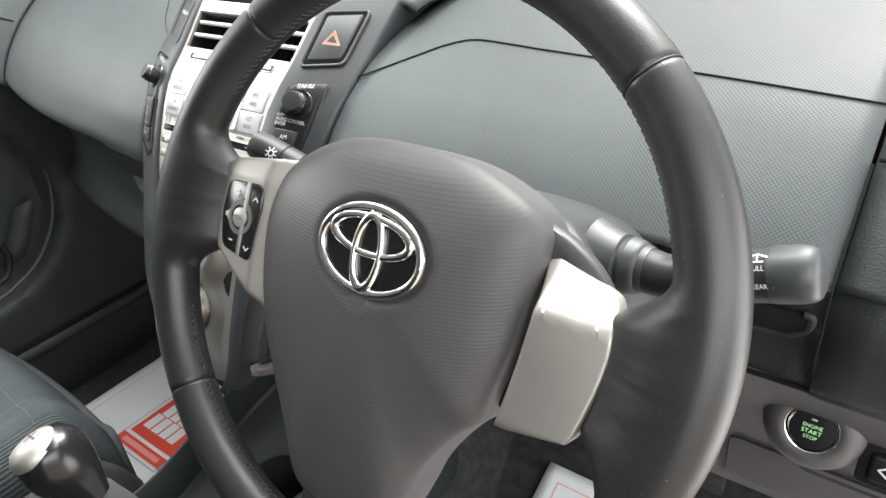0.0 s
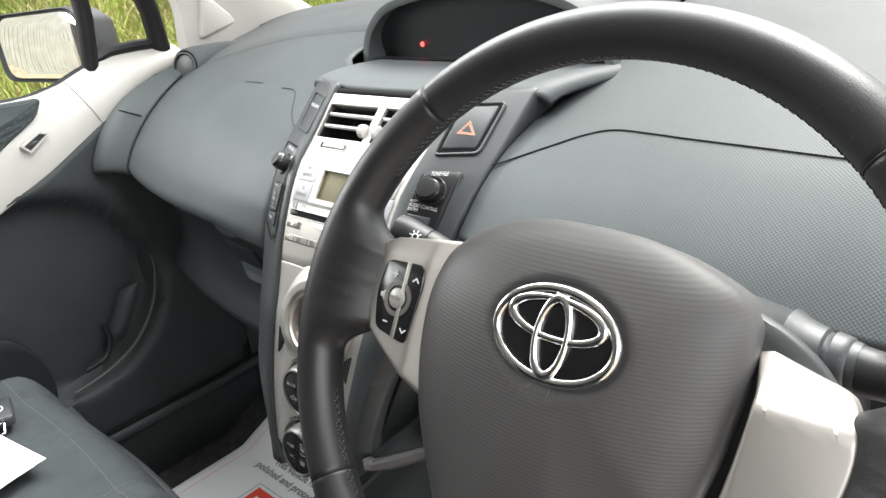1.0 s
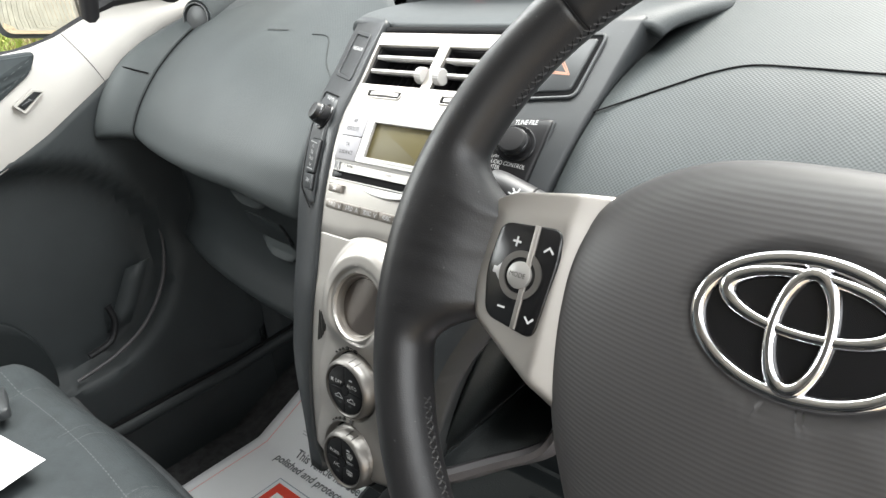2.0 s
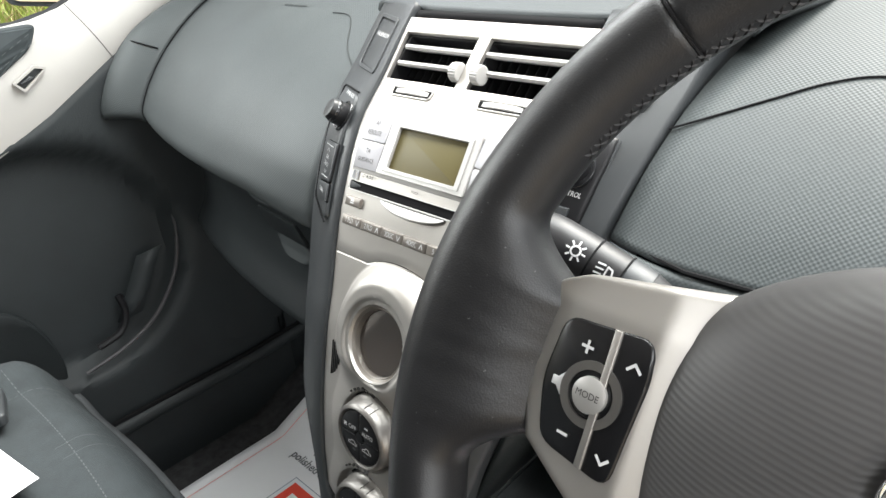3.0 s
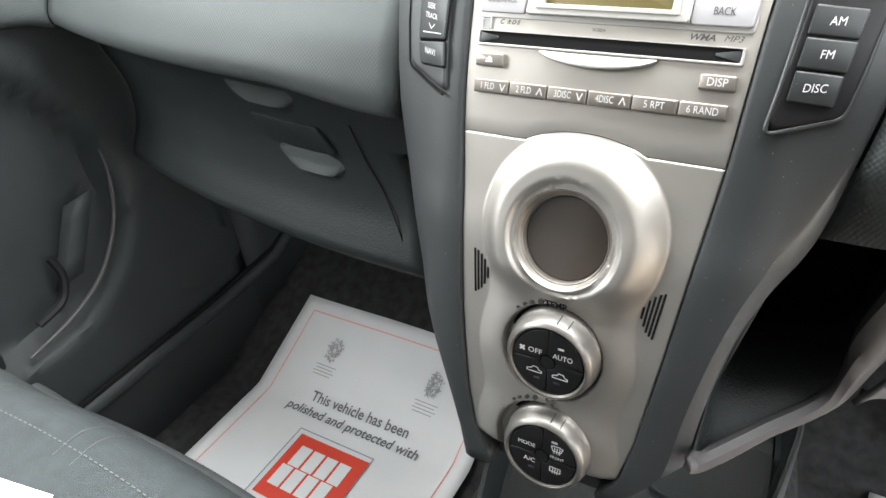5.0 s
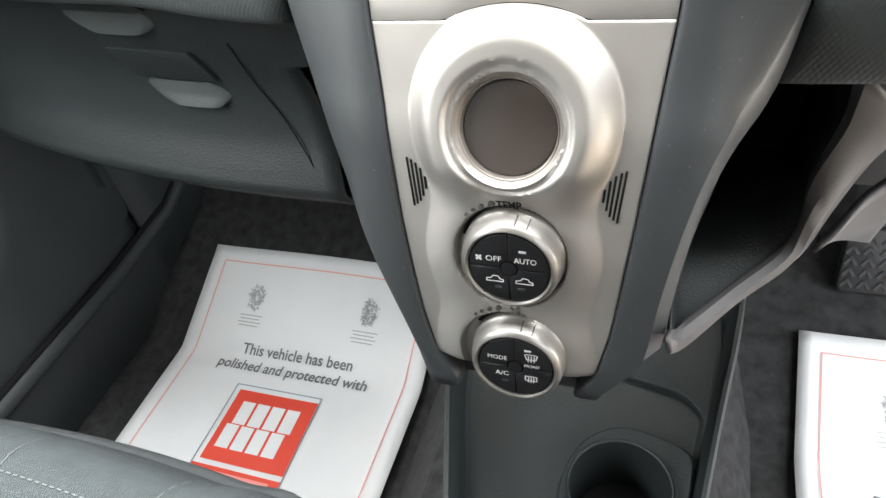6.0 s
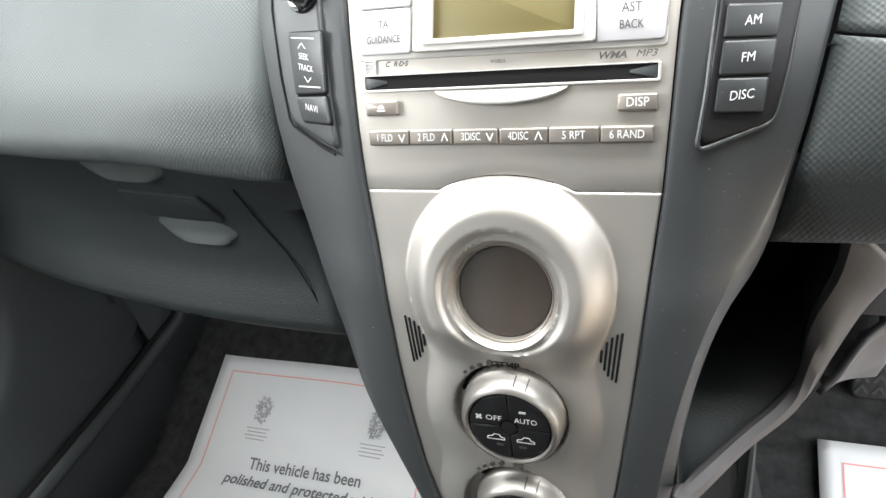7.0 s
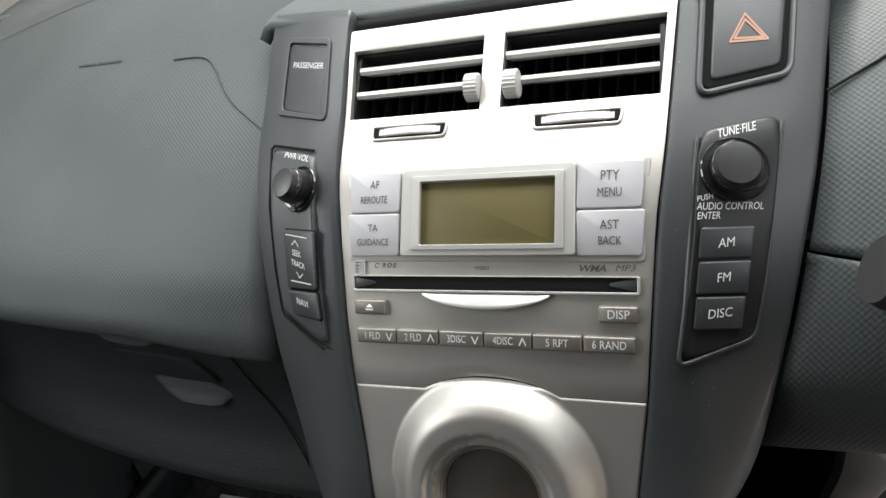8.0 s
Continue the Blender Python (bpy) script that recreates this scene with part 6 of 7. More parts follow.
part("trim", trim_form([(0.0831, 0.0391), (0.0866, 0.0330), (0.0903, 0.0245), (0.0935, 0.0130), (0.0928, -0.0060), (0.0908, -0.0280), (0.0873, -0.0540)], [(0.1250, 0.0279), (0.1298, 0.0251), (0.1336, 0.0180), (0.1364, 0.0020), (0.1345, -0.0180), (0.1300, -0.0395), (0.1262, -0.0462)], 0.0000), SILVER, wheel, "satin silver spoke trim", solid=0.001)
tl = part("trim", trim_form([(-0.0700, 0.0500), (-0.0820, 0.0300), (-0.0860, 0.0100), (-0.0850, -0.0200), (-0.0760, -0.0540)], [(-0.1290, 0.0400), (-0.1420, 0.0325), (-0.1455, 0.0205), (-0.1425, 0.0050), (-0.1335, -0.0205)], 0.0000), SILVER, wheel, "satin silver spoke trim with buttons", solid=0.001)
padm = lambda u, v, w: bowed(u, v, w + 0.0007)
pad = part("button_pad", plate(rounded([(-0.1305, 0.0260), (-0.0980, 0.0285), (-0.0960, 0.0170), (-0.0990, -0.0220), (-0.1275, -0.0180), (-0.1330, 0.0030)], 0.006, 4), -0.002, 0.0012, padm, 0.001), GLOSS, tl, "black button pad")
pin = lambda u, v, w: padm(u + 0.0044, v - 0.0009, w)
part("divider", plate([(-0.1160, -0.0190), (-0.1132, -0.0190), (-0.1132, 0.0285), (-0.1160, 0.0285)], 0.0005, 0.0020, pin, 0.0005), SILVER, pad, "silver divider")
mb = part("mode_button", lathe([(0.0066, 0.0), (0.0064, 0.0026), (0.0052, 0.0032), (0.0005, 0.0036)], local_map(pin, -0.1178, 0.0050), n=32), RADIO, pad, "round silver mode button")
words("MODE", 0.0034, local_map(pin, -0.1178, 0.0050), 0, 0, 0.0038, LABELD, mb, 0.95)
part("ring", frame_plate(circle(-0.1178, 0.0050, 0.0112), circle(-0.1178, 0.0050, 0.0082), 0.0008, 0.0018, pin), DIALMETAL, pad)
marks = [[(-0.1255, 0.0195), (-0.1215, 0.0195)], [(-0.1235, 0.0175), (-0.1235, 0.0215)], [(-0.1250, -0.0110), (-0.1214, -0.0110)], [(-0.1085, 0.0180), (-0.1062, 0.0202), (-0.1040, 0.0180)], [(-0.1095, -0.0120), (-0.1073, -0.0142), (-0.1052, -0.0120)]]
for mk in marks:
    part("pad_mark", stroke([mk], 0.0010, pin, 0.0016), LABELW, pad)
part("speaker_mark", plate([(-0.1328, 0.0060), (-0.1308, 0.0060), (-0.1285, 0.0085), (-0.1285, 0.0005), (-0.1308, 0.0030), (-0.1328, 0.0030)], 0.001, 0.0016, pin, 0.0001), LABELW, pad)
back_o = [(p.x, p.y) for p in spline([(x, y, 0) for x, y in ((0.0, 0.060), (0.045, 0.0585), (0.073, 0.0535), (0.0886, 0.0495), (0.1029, 0.0430), (0.1161, 0.0335), (0.126, 0.020), (0.127, 0.0), (0.118, -0.028), (0.086, -0.050), (0.04, -0.06), (0.0, -0.062))], 3)]
back_o += [(-x * 0.92, y * 0.85) for x, y in back_o[-2:0:-1]]
part("back_cover", rings(bmesh.new(), [[WM(u * k, v * k, w) for u, v in back_o] for k, w in ((0.90, -0.0225), (0.97, -0.0240), (0.992, -0.0265), (1.0, -0.030), (0.99, -0.036), (0.93, -0.044), (0.80, -0.048))]), CHEEK, wheel, "grey plastic back cover of the wheel hub")
part("boss", rings(bmesh.new(), [[WM(r * math.cos(a), r * math.sin(a) * 0.9, w) for a in [2 * math.pi * k / 24 for k in range(24)]] for r, w in ((0.075, -0.02), (0.06, -0.035), (0.05, -0.06))]), BLACK, wheel)


# ---- passenger door ----
door = thing("passenger_door", "closed passenger door with pale upper trim and dark lower panel", "car door")


def sill(y):
    """Height of the window's lower edge along the door."""
    return float(np.interp(y, [-1.0, -0.3, 0.0, 0.05, 0.10, 0.15, 0.27], [0.772, 0.772, 0.772, 0.782, 0.803, 0.822, 0.826]))


def pale_low(y):
    return float(np.interp(y, [-0.40, -0.10, 0.0, 0.13, 0.20, 0.27], [0.555, 0.600, 0.648, 0.725, 0.775, 0.790]))


def trim_pt(y, k):
    hi, lo_ = sill(y), pale_low(y)
    z = lo_ + (hi - lo_) * k
    return Vector((-0.722 - 0.030 * k * k + 0.006 * math.sin(math.pi * k), y, z))


def arm_low(y):
    return float(np.interp(y, [-0.9, -0.05, 0.0, 0.012], [0.62, 0.700, 0.735, 0.765]))


dys = [-0.90 + 0.04 * i for i in range(30)] + [0.285]
part("upper_trim", sheet(trim_pt, [y for y in dys if y > -0.42], [0, 0.03, 0.08, 0.2, 0.35, 0.5, 0.65, 0.8, 0.92, 0.97, 1.0]), PALE, door, "pale grey plastic upper trim", solid=0.012, bevel=0.004)
part("trim_seam", tube([trim_pt(0.105 - 0.035 * (k / 8), k / 8) + Vector((0.001, 0, 0)) for k in range(9)], 0.0005, 5), KNEE, door)
am = lambda u, v, w: Vector((-0.728 - 0.12 * max(0, v - 0.70) + w, u, v))
insert = part("fabric_insert", plate(rounded([(0.022, 0.772), (0.004, 0.742), (-0.075, 0.695), (-0.32, 0.62), (-0.42, 0.60), (-0.42, 0.772)], 0.012, 4), -0.004, 0.010, am, 0.006), FABRIC, door, "dark stitched fabric insert")
for off in (0.010, 0.022):
    st = bmesh.new()
    for k in range(30):
        y = 0.0 - 0.0115 * k
        z = 0.738 + off + (y - 0.004) * 0.52
        v = [Vector((-0.7165 - 0.12 * max(0, z - 0.70), y + a, z + 0.52 * a + b)) for a, b in ((0, -0.0006), (0.006, -0.0006), (0.006, 0.0006), (0, 0.0006))]
        st.faces.new([st.verts.new(q) for q in v])
    part("stitching", st, THREAD, insert)
sw = lambda u, v, w: Vector((-0.7205 - 0.03 * (v - 0.68) + w, u, v))
swp = part("window_switch", frame_plate(rounded([(-0.036, 0.703), (-0.003, 0.722), (0.012, 0.717), (-0.024, 0.690)], 0.002), rounded([(-0.032, 0.7025), (-0.004, 0.7185), (0.007, 0.715), (-0.024, 0.694)], 0.0015), 0.0, 0.010, sw), PALE, door, "window switch in a small well")
part("switch_well", plate(rounded([(-0.034, 0.7025), (-0.003, 0.7205), (0.010, 0.716), (-0.024, 0.692)], 0.002), 0.0, 0.0062, sw, 0.0005), CHEEK, swp)
part("rocker", plate(rounded([(-0.0285, 0.7022), (-0.014, 0.7105), (-0.0065, 0.7060), (-0.022, 0.696)], 0.002), 0.006, 0.0095, sw, 0.002), CHEEK, swp)
# dark lower skin with a dished recess and pull
def skin_pt(y, z):
    x = -0.722
    d = math.hypot((y + 0.06) / 0.20, (z - 0.42) / 0.20)
    x -= 0.045 * sm((1.0 - d) / 0.16)
    return Vector((x + 0.010 * math.sin((z - 0.1) * 5), y, z))


part("lower_skin", sheet(lambda y, k: skin_pt(y, 0.125 + k * (pale_low(y) + 0.004 - 0.125)), [-0.9, -0.7, -0.5] + [-0.40 + 0.016 * i for i in range(43)], [i / 44 for i in range(45)]), DOORDARK, door, "dark grained lower door panel with a dished recess", solid=0.01)
part("door_pull", tube(spline([(-0.726, 0.128, 0.455), (-0.7235, 0.126, 0.42), (-0.7205, 0.112, 0.37), (-0.7185, 0.085, 0.325), (-0.7185, 0.045, 0.285), (-0.7205, -0.01, 0.258), (-0.7225, -0.075, 0.243)], 6), [0.002] * 8 + [0.0032] * 21 + [0.0030] * 8, 10), KNEE, door, "curved grey rim of the door recess")
part("grab_plate", sheet(lambda a, b: Vector((-0.742 + 0.014 * b, 0.028 + 0.030 * a + 0.040 * b, 0.345 + 0.050 * a + 0.01 * b)), [-1, -0.5, 0, 0.5, 1], [0, 0.5, 1]), DOORDARK, door, "grained grab surface", solid=0.004)
part("bottle_holder", lathe([(0.055, -0.006), (0.054, 0.002), (0.050, 0.004), (0.040, 0.002), (0.0005, -0.001)], lambda u, v, w: Vector((-0.742 + w, -0.140 + u * 0.75 - v * 0.30, 0.300 + v * 1.6)), n=36), LOWER, door, "dark oval pocket")
part("pocket_lip", tube(spline([(-0.735, 0.010, 0.345), (-0.730, 0.012, 0.315), (-0.728, -0.005, 0.285), (-0.727, -0.045, 0.275)], 6), 0.006, 8), BLACK, door)
part("speaker_grille", lathe([(0.105, -0.002), (0.104, 0.004), (0.098, 0.006), (0.05, 0.008), (0.0005, 0.009)], lambda u, v, w: Vector((-0.7235 + w, 0.225 + u, 0.265 + v)), n=44), DOORDARK, door, "round dark speaker grille")
part("sill_rail", tube([(-0.716, -0.90, 0.118), (-0.716, -0.2, 0.118), (-0.716, 0.2, 0.12), (-0.708, 0.34, 0.135), (-0.70, 0.45, 0.19)], 0.014, 10), DOORDARK, door)
part("sill_gap", tube([(-0.716, -0.90, 0.1325), (-0.716, -0.2, 0.1325), (-0.715, 0.2, 0.1345), (-0.708, 0.34, 0.149), (-0.70, 0.45, 0.204)], 0.005, 8), VOID, door)
# window frame, divider and panes
part("window_divider", tube([(-0.764, 0.118, 0.755), (-0.758, 0.122, 0.790), (-0.748, 0.131, 0.888), (-0.728, 0.124, 0.985), (-0.66, 0.09, 1.14)], 0.0145, 10), BLACK, door, "black window divider")
part("frame_front", tube([(-0.756, 0.264, 0.780), (-0.752, 0.258, 0.815), (-0.750, 0.254, 0.850), (-0.745, 0.248, 0.890), (-0.738, 0.234, 0.935), (-0.728, 0.211, 0.975), (-0.70, 0.145, 1.05), (-0.655, 0.035, 1.14), (-0.62, -0.09, 1.20)], 0.018, 10), BLACK, door, "black rubber window frame")
part("quarter_seal", tube([(-0.757, 0.118, 0.812), (-0.755, 0.16, 0.828), (-0.753, 0.21, 0.832), (-0.752, 0.262, 0.832)], 0.010, 8), BLACK, door, "black quarter light seal")
part("frame_sill", tube([(-0.760, y, sill(y) - 0.006) for y in (-0.80, -0.4, 0.0, 0.05, 0.10, 0.15, 0.265)], 0.010, 8), BLACK, door, "black window seal")
pn = part("pane", sheet(lambda y, k: Vector((-0.768 + 0.12 * k * k * 1.0, y - 0.10 * k, sill(y) - 0.01 + k * (1.21 - sill(y)))), [-0.78, -0.4, 0.0, 0.06, 0.12], [0, 0.25, 0.5, 0.75, 1.0]), GLASS, door, "clear side window")
pn.visible_shadow = False
part("outer_skin", sheet(lambda y, k: Vector((-0.80 - 0.03 * math.sin(math.pi * k), y, 0.0 + (sill(y) - 0.012) * k)), [-0.80, -0.4, 0.0, 0.05, 0.10, 0.15, 0.30, 0.60], [0, 0.2, 0.4, 0.6, 0.8, 1.0]), BODY, door, "dark painted outer skin", solid=0.01)
shell("wall_front_left", block(-0.80, -0.735, 0.285, 0.66, 0.0, 0.80), DOORDARK, "dark footwell side panel", smooth=False)
shell("trim_kick_panel", sheet(lambda y, z: (-0.712 + 0.10 * max(0, y - 0.30), y, z), [0.285, 0.33, 0.38, 0.44, 0.50, 0.58], [0.0, 0.15, 0.3, 0.45, 0.6]), DOORDARK, "dark plastic kick panel", solid=0.01)

# door mirror
mir = thing("door_mirror", "dark grey door mirror outside the passenger window", "mirror")
mc = Vector((-0.955, 0.125, 0.842))
mn = Vector((0.42, -0.90, 0.03)).normalized()
mu = mn.cross(Vector((0, 0, 1))).normalized() * -1
mv = mn.cross(mu) * -1
if mv.z < 0:
    mv = -mv
mm = lambda u, v, w: mc + u * mu + v * mv + w * mn
glass_o = rounded([(-0.100, -0.058), (0.085, -0.066), (0.100, -0.02), (0.092, 0.045), (0.07, 0.060), (-0.09, 0.055), (-0.105, 0.02)], 0.025, 5)
part("housing", rings(bmesh.new(), [[mm(u * s, v * s, w) for u, v in glass_o] for s, w in ((1.04, -0.004), (1.10, 0.004), (1.13, -0.004), (1.14, -0.03), (1.08, -0.07), (0.9, -0.105), (0.55, -0.125))]), CHEEK, mir, "rounded dark grey housing")
part("mirror_glass", plate(glass_o, -0.006, 0.001, mm, 0.0008), MIRROR, mir, "mirror glass")
part("stem", tube([mm(-0.05, -0.05, -0.04), (-0.86, 0.24, 0.80), (-0.78, 0.26, 0.80)], [0.04, 0.035, 0.035], 10, flat=0.5), BLACK, mir)

# ---- passenger seat ----
seat = thing("passenger_seat", "dark fabric passenger seat with pale stitching", "car seat")


def cushion_top(u, v):
    """u across, v from the front lip to the back."""
    x = -0.405 + 0.255 * u
    y = -0.119 - 0.52 * v - 0.020 * (u * u) * (1 - v)
    z = 0.353 + 0.004 * v - 0.05 * v * (1 - v) * 0.5
    z += 0.022 * sm((abs(u) - 0.60) / 0.25) - 0.07 * max(0, (abs(u) - 0.86) / 0.14) ** 2
    z -= 0.095 * max(0, (0.10 - v) / 0.10) ** 2
    y += 0.012 * math.sin(min(1, max(0, (0.10 - v) / 0.10)) * math.pi / 2)
    return Vector((x, y, z))


us_ = [-1 + 0.05 * i for i in range(41)]
vs_ = [0, 0.01, 0.02, 0.035, 0.05, 0.065, 0.08, 0.1, 0.13, 0.17, 0.22, 0.3, 0.4, 0.55, 0.7, 0.85, 1.0]
part("cushion", sheet(cushion_top, us_, vs_), FABRIC, seat, "ribbed dark fabric cushion", solid=-0.03)
part("cushion_front", sheet(lambda u, k: cushion_top(u, 0) + Vector((0, -0.05 * k, -0.16 * k)), us_, [0, 0.1, 0.3, 0.6, 1.0]), FABRICDARK, seat, solid=-0.01)
for s in (-1, 1):
    part("cushion_side", sheet(lambda v, k: cushion_top(s, v) + Vector((s * 0.015 * math.sin(math.pi * k), 0, -0.16 * k)), vs_, [0, 0.1, 0.3, 0.6, 1.0]), FABRICDARK, seat, solid=-0.01)
for u0 in (-0.62, 0.62, 0.05, -0.05):
    bm = bmesh.new()
    for k in range(60):
        v0 = 0.03 + 0.9 * k / 60 if abs(u0) > 0.1 else 0.02 + 0.12 * k / 60
        w0 = v0 + (0.010 if abs(u0) > 0.1 else 0.0013)
        a, b = cushion_top(u0, v0) + Vector((0, 0, 0.0008)), cushion_top(u0, w0) + Vector((0, 0, 0.0008))
        bm.faces.new([bm.verts.new(q) for q in (a + Vector((-0.0006, 0, 0)), a + Vector((0.0006, 0, 0)), b + Vector((0.0006, 0, 0)), b + Vector((-0.0006, 0, 0)))])
    part("stitching", bm, THREAD, seat, "pale stitching")
bm = bmesh.new()
for k in range(64):
    a = -0.95 + 1.9 * k / 64
    p, q = cushion_top(a, 0.115) + Vector((0, 0, 0.0009)), cushion_top(a + 0.018, 0.115) + Vector((0, 0, 0.0009))
    bm.faces.new([bm.verts.new(v) for v in (p, q, q + Vector((0, 0.0012, 0)), p + Vector((0, 0.0012, 0)))])
part("stitching", bm, THREAD, seat, "pale stitching")
part("backrest", sheet(lambda u, v: Vector((-0.405 + 0.25 * u * (1 - 0.15 * v), -0.66 - 0.24 * v + 0.05 * u * u, 0.30 + 0.60 * v)), us_[::2], [0, 0.1, 0.3, 0.5, 0.7, 0.9, 1.0]), FABRIC, seat, solid=0.10)
part("base", block(-0.60, -0.21, -0.62, -0.21, 0.004, 0.20), BLACK, seat, bevel=0.02)

# key and folded paper on the seat
key = thing("car_key", "black key fob with a metal ring lying on the seat", "key")
kmat = Matrix.Translation((-0.528, -0.228, 0.3635)) @ Matrix.Rotation(radians(-11), 4, "Z")
km2 = lambda u, v, w: kmat @ Vector((u, v, w))
fob = part("fob", plate(rounded([(-0.038, -0.022), (0.030, -0.022), (0.033, 0.020), (-0.036, 0.022)], 0.008, 4), 0.0, 0.014, km2, 0.003), CHEEK, key)
part("fob_mark", frame_plate([(p[0], p[1]) for p in circle(0, 0.004, 0.009, 0.006, 24)], circle(0, 0.004, 0.0075, 0.0047, 24), 0.0138, 0.0146, km2), LABELW, fob, "plain pale oval mark")
part("loop", tube([km2(0.030 + 0.010 * math.cos(a), -0.004 + 0.010 * math.sin(a), 0.010) for a in [2 * math.pi * k / 20 for k in range(21)]], 0.0013, 8), CHROME, key, "metal split ring")
part("clasp", tube([km2(0.040, -0.004, 0.010), km2(0.046, 0.006, 0.012), km2(0.060, 0.004, 0.006), km2(0.062, -0.012, 0.004), km2(0.050, -0.016, 0.006)], 0.0018, 8), CHROME, key, "bright metal clasp")
slip = thing("paper_slip", "folded white paper lying on the seat", "paper")
pm = Matrix.Translation((-0.354, -0.222, 0.3635)) @ Matrix.Rotation(radians(9.5), 4, "Z") @ Matrix.Translation((-0.14, -0.05, 0))
part("sheet", sheet(lambda u, v: pm @ Vector((u, v, 0.004 + 0.003 * (u / 0.14) ** 2 + 0.002 * math.sin(v * 30))), [-0.14 + 0.028 * i for i in range(11)], [-0.05 + 0.01 * i for i in range(11)]), PAPER, slip, solid=0.0006)
part("lower_leaf", sheet(lambda u, v: pm @ Vector((u - 0.01, v - 0.012, 0.0005 + 0.002 * math.sin(u * 20))), [-0.14 + 0.028 * i for i in range(11)], [-0.05 + 0.01 * i for i in range(11)]), PAPER, slip, solid=0.0006)

# ---- floor console ----
tray = thing("console_tray", "dark plastic centre console tray with a cup holder", "console")
TR = [(-0.112, 0.12), (-0.094, 0.02), (-0.070, -0.06), (-0.047, -0.14), (-0.045, -0.42), (0.11, -0.42), (0.117, -0.14), (0.127, -0.06), (0.137, 0.02), (0.149, 0.10), (0.155, 0.17), (0.145, 0.22), (-0.10, 0.22)]
to = rounded(TR, 0.03, 5)
RIM, CUP, CUPR = 0.300, Vector((0.066, -0.046)), 0.0375


def spokes(poly, n=72):
    """A closed outline met by even rays from the cup's middle."""
    out = []
    for k in range(n):
        d = Vector((math.cos(2 * math.pi * k / n), math.sin(2 * math.pi * k / n)))
        best = 0.0
        for i in range(len(poly)):
            a, b = Vector(poly[i]) - CUP, Vector(poly[(i + 1) % len(poly)]) - CUP
            e = b - a
            den = d.x * e.y - d.y * e.x
            if abs(den) > 1e-9:
                t, q = (a.x * e.y - a.y * e.x) / den, (a.x * d.y - a.y * d.x) / den
                if t > 0 and -1e-6 <= q <= 1 + 1e-6:
                    best = max(best, t)
        out.append(CUP + d * best)
    return out


hole = [CUP + CUPR * 1.06 * Vector((math.cos(2 * math.pi * k / 72), math.sin(2 * math.pi * k / 72))) for k in range(72)]
level = lambda pts, z: [(p[0], p[1], z) for p in pts]
part("tray_body", rings(bmesh.new(), [level(to, 0.02), level(to, RIM - 0.006), level(inset(to, 0.002), RIM), level(inset(to, 0.005), RIM), level(inset(to, 0.007), RIM - 0.004), level(inset(to, 0.012), RIM - 0.050), level(inset(to, 0.017), RIM - 0.0535)], False, False), LOWER, tray, "dark tray with raised rim")
part("tray_floor", rings(bmesh.new(), [level(spokes(inset(to, 0.0165)), RIM - 0.053), level(hole, RIM - 0.053)], False, False), LOWER, tray, "smooth tray floor")
deck = spokes(rounded([(0.024, -0.125), (0.0185, -0.045), (0.029, -0.010), (0.058, 0.0125), (0.090, 0.0085), (0.121, -0.002), (0.114, -0.125)], 0.013, 5))
hug = lambda k: [CUP + (Vector(p) - CUP) * k for p in deck]
part("cup_shelf", rings(bmesh.new(), [level(deck, RIM - 0.056), level(deck, RIM - 0.036), level(hug(0.985), RIM - 0.032), level(hug(0.95), RIM - 0.030), level(hole, RIM - 0.030)], False, False), LOWER, tray, "raised deck round the cup holder")
cupm = lambda u, v, w: Vector((CUP.x + u, CUP.y + v, RIM + w))
part("cup_ring", lathe([(CUPR * 1.10, -0.032), (CUPR * 1.09, -0.026), (CUPR * 1.06, -0.0245), (CUPR * 1.02, -0.0255), (CUPR, -0.030), (CUPR * 0.97, -0.095)], cupm, n=56, cap=False), LOWER, tray, "round cup holder lip and wall")
part("cup_floor", lathe([(CUPR * 0.98, -0.094), (0.020, -0.095), (0.0005, -0.095)], cupm, n=40), BLACK, tray)
part("divider", plate(rounded([(0.040, 0.076), (0.106, 0.063), (0.1235, 0.048), (0.1245, 0.014), (0.130, 0.014), (0.141, 0.10), (0.138, 0.16), (0.040, 0.16)], 0.010, 4), RIM - 0.056, RIM - 0.046, lambda u, v, w: Vector((u, v, w)), 0.003), LOWER, tray, "raised step at the tray's corner")

gear = thing("gear_lever", "gear lever with a black and silver knob", "gear lever")
gpath = spline([(0.050, -0.215, 0.27), (0.054, -0.222, 0.36), (0.058, -0.230, 0.43), (0.060, -0.236, 0.455)], 4)
part("gaiter", tube(gpath, [0.062, 0.058, 0.052, 0.046, 0.040, 0.034, 0.030, 0.026, 0.023, 0.020, 0.018, 0.016, 0.015], 20), FABRICDARK, gear, "black gaiter")
gk = Matrix.Translation((0.062, -0.238, 0.485)) @ Matrix.Rotation(radians(-14), 4, "Y") @ Matrix.Rotation(radians(12), 4, "X")
prof = [(0.013, -0.045), (0.016, -0.035), (0.021, -0.020), (0.0255, -0.003), (0.0265, 0.010), (0.0245, 0.022), (0.0200, 0.030), (0.012, 0.0345), (0.0005, 0.036)]
part("knob", rings(bmesh.new(), [[gk @ Vector((r * math.cos(a) * 0.95, r * math.sin(a) * 1.12, h)) for a in [2 * math.pi * k / 32 for k in range(32)]] for r, h in prof]), GLOSS, gear, "glossy black knob")
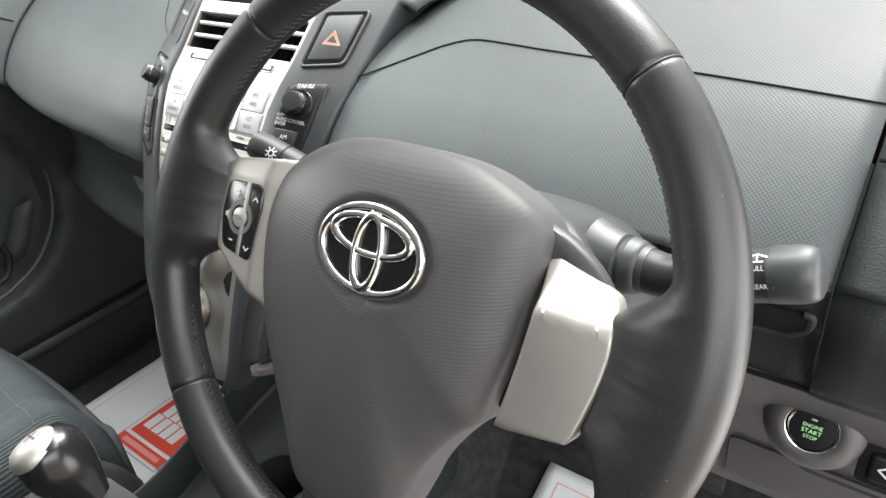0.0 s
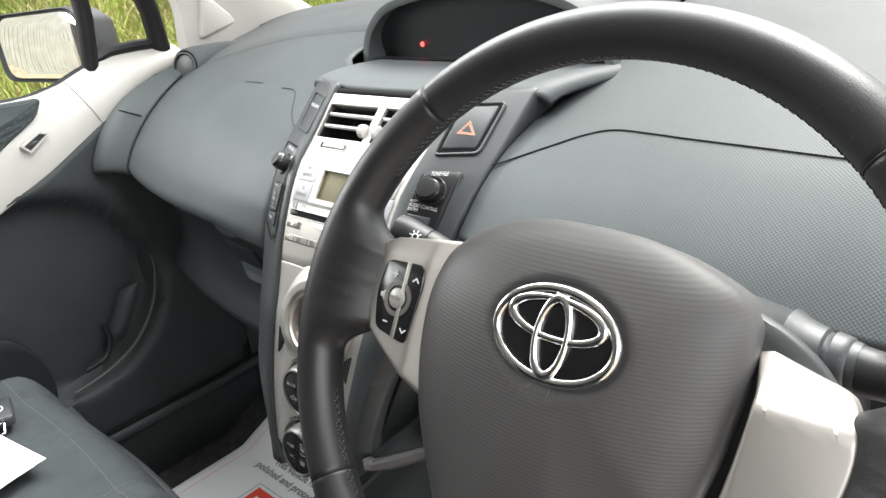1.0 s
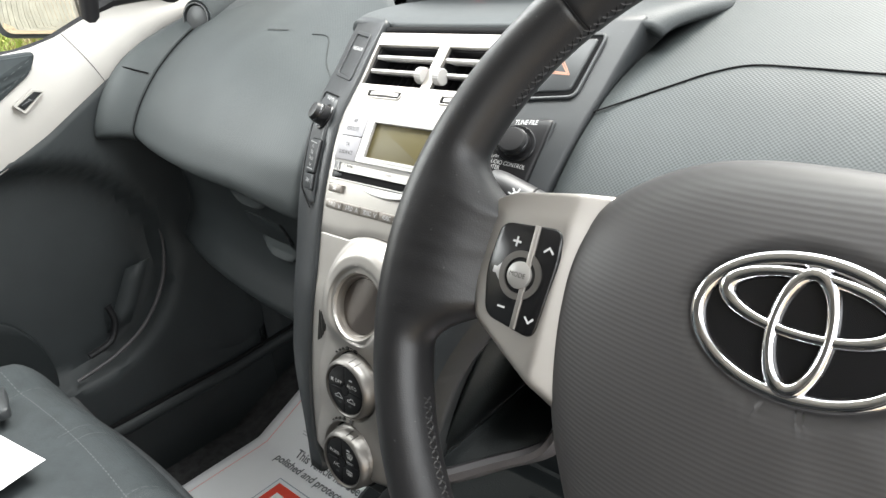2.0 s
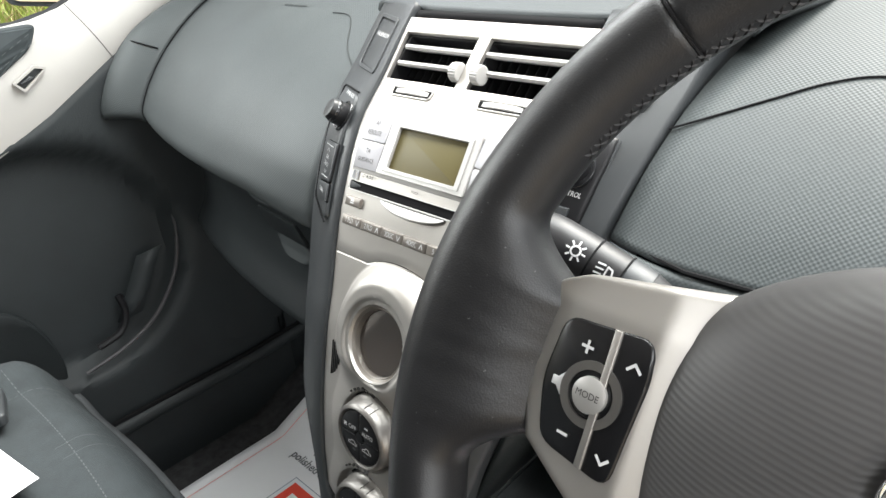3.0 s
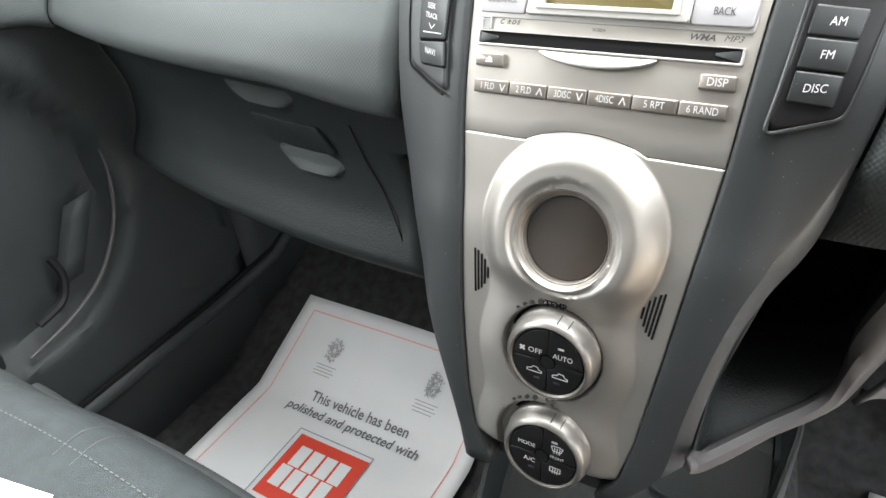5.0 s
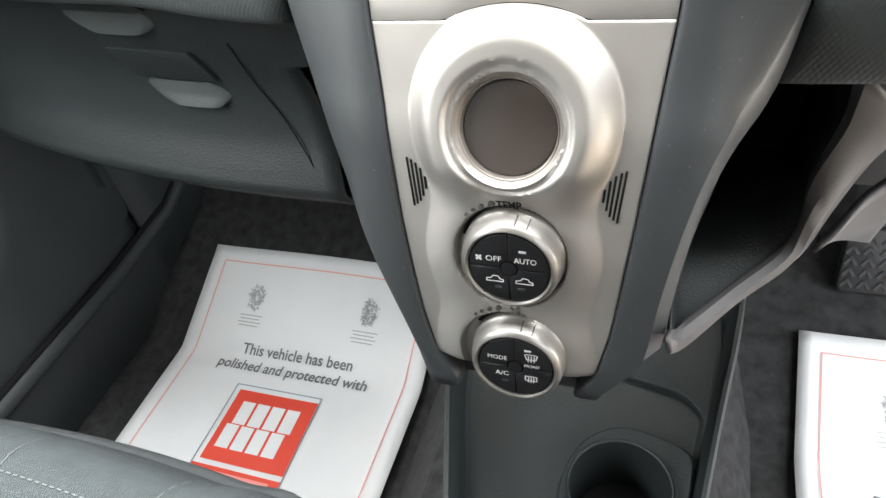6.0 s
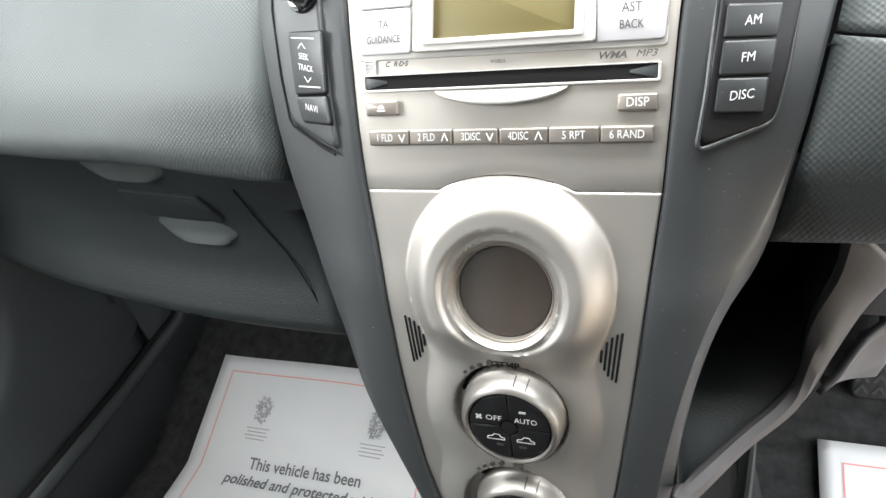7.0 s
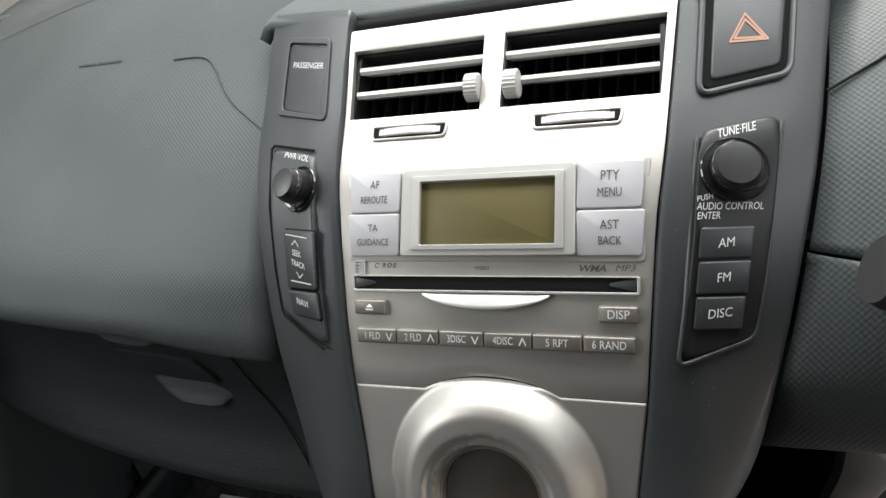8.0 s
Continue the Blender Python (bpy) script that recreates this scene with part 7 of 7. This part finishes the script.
part("knob_cap", rings(bmesh.new(), [[gk @ Vector((r * math.cos(a) * 0.90, r * math.sin(a) * 1.05 - 0.004, h)) for a in [2 * math.pi * k / 32 for k in range(32)]] for r, h in ((0.0222, 0.024), (0.0222, 0.0285), (0.018, 0.0345), (0.010, 0.0375), (0.0005, 0.0385))]), SILVER, gear, "silver cap with gear pattern")
part("gear_pattern", stroke([[(-0.007, -0.006), (-0.007, 0.006)], [(0, -0.006), (0, 0.006)], [(0.007, -0.006), (0.007, 0.006)], [(-0.007, 0), (0.007, 0)]], 0.0014, lambda u, v, w: gk @ Vector((u, v, w)), 0.0392), LABELD, gear)

# ---- paper floor mats ----
def mat_sheet(nm, x0, y0, rot, label, curl):
    ob = thing(nm, label, "paper mat", "paper floor mats")
    W, H = 0.407, 0.480
    c, s = math.cos(radians(rot)), math.sin(radians(rot))

    def at(u, v, w=0.0):
        x, y = x0 + u * c - v * s, y0 + u * s + v * c
        if y > 0.17:
            y = 0.17 + (y - 0.17) * 0.912
        return Vector((x, y, floor_z(y) + 0.003 + w + 0.0015 * math.sin(u * 17 + v * 9)))
    part("sheet", sheet(at, [W * i / 24 for i in range(25)], [H * j / 30 for j in range(31)]), PAPER, ob, solid=0.0006)
    b = 0.026
    fr = [(b, b), (W - b, b), (W - b, H - b), (b, H - b), (b, b)]
    fine = []
    for p, q in zip(fr, fr[1:]):
        fine += [(p[0] + (q[0] - p[0]) * k / 20, p[1] + (q[1] - p[1]) * k / 20) for k in range(20)]
    part("border_line", stroke([fine + [fr[0]]], 0.0016, at, 0.0012), PINK, ob, "thin red border line")
    words("This vehicle has been", 0.0240, at, W / 2, 0.3165, 0.0014, INK, ob, 0.92, bold=0.0004)
    words("polished and protected with", 0.0240, at, W / 2, 0.2900, 0.0014, INK, ob, 0.92, bold=0.0004)
    lg = part("red_square", sheet(lambda u, v: at(0.1400 + u, 0.138 + v, 0.0014), [0.0130 * i for i in range(11)], [0.0112 * i for i in range(11)]), RED, ob, "red printed square")
    part("square_outline", stroke([[(0.1315, 0.101), (0.2715, 0.101), (0.2715, 0.258), (0.1315, 0.258), (0.1315, 0.101)]], 0.0018, at, 0.0013), BLUE, ob)
    for vv, ub in ((0.214, 0.156), (0.176, 0.150)):
        for k in range(4):
            u0 = ub + 0.0245 * k
            part("white_block", stroke([[(u0 + 0.011, vv - 0.012), (u0 + 0.011, vv + 0.012)]], 0.0205, at, 0.0019), PAPER, lg)
    part("red_strip", stroke([[(0.139, 0.1195), (0.264, 0.1195)]], 0.022, at, 0.0014), RED, ob, "red printed strip")
    part("strip_bar", stroke([[(0.150, 0.1195), (0.253, 0.1195)]], 0.010, at, 0.0018), PINK, ob)
    for cx in (0.105, 0.302):
        rnd = random.Random(int(cx * 1000))
        marks_ = []
        for _ in range(120):
            a_, r_ = rnd.uniform(0, 6.28), rnd.uniform(0, 1) ** 0.5
            p_ = (cx + 0.013 * r_ * math.cos(a_), 0.399 + 0.021 * r_ * math.sin(a_))
            b_ = rnd.uniform(0, 6.28)
            marks_.append([p_, (p_[0] + 0.0025 * math.cos(b_), p_[1] + 0.0025 * math.sin(b_)), (p_[0] + 0.0038 * math.cos(b_ + 0.7), p_[1] + 0.0038 * math.sin(b_ + 0.7))])
        part("crest", stroke(marks_, 0.0011, at, 0.0014), FAINT, ob, "faint grey printed emblem")
        part("crest_bars", stroke([[(cx - 0.020 + 0.003 * (k % 2), 0.369 - 0.0055 * k), (cx + 0.020 - 0.004 * (k % 2), 0.369 - 0.0055 * k)] for k in range(4)], 0.0014, at, 0.0013), FAINT, ob)
    return ob


mat_sheet("paper_floor_mat", -0.629, -0.131, 0.0, "white printed paper mat on the passenger floor", 0.0)
mat_sheet("paper_floor_mat", 0.247, -0.151, 0.0, "white printed paper mat on the driver's floor", 0.0)

# pedals
def pedal(x0, x1, z0, z1, label):
    pd = thing("pedal", label, "pedal", "foot pedals")
    pt = lambda u, v, w: Vector((u, 0.370 + 0.45 * (v - z0) - 0.9 * w, v + 0.4 * w))
    part("pad", plate(rounded([(x0, z0), (x1, z0), (x1 - 0.004, z1), (x0 + 0.004, z1)], 0.012, 4), -0.006, 0.008, pt, 0.003), RUBBER, pd, "black rubber pad")
    for r in range(5):
        for c in range(4):
            uc, vc = x0 + 0.012 + (x1 - x0 - 0.024) * c / 3, z0 + 0.012 + (z1 - z0 - 0.024) * r / 4
            part("tread", stroke([[(uc - 0.006, vc - 0.004), (uc, vc + 0.004), (uc + 0.006, vc - 0.004)]], 0.0035, pt, 0.0092), CHEEK, pd)
    part("lever", tube([pt((x0 + x1) / 2, (z0 + z1) / 2, -0.006), (0.5 * (x0 + x1), 0.50, z1 + 0.10), (0.5 * (x0 + x1), 0.52, 0.40)], 0.012, 8), BLACK, pd)


pedal(0.283, 0.363, 0.090, 0.168, "black rubber clutch pedal with a chevron tread")
pedal(0.415, 0.495, 0.090, 0.168, "black rubber brake pedal with a chevron tread")

# ---- every thing's origin at its base ----
for ob in list(scene.objects):
    if ob.type == "EMPTY" and not ob.parent:
        pts = [v.co for ch in ob.children_recursive if ch.type == "MESH" for v in ch.data.vertices]
        if pts:
            lo3 = Vector((sum(p.x for p in pts) / len(pts), sum(p.y for p in pts) / len(pts), min(p.z for p in pts)))
            ob.location = lo3
            for ch in ob.children:
                ch.matrix_parent_inverse = Matrix.Translation(-lo3)
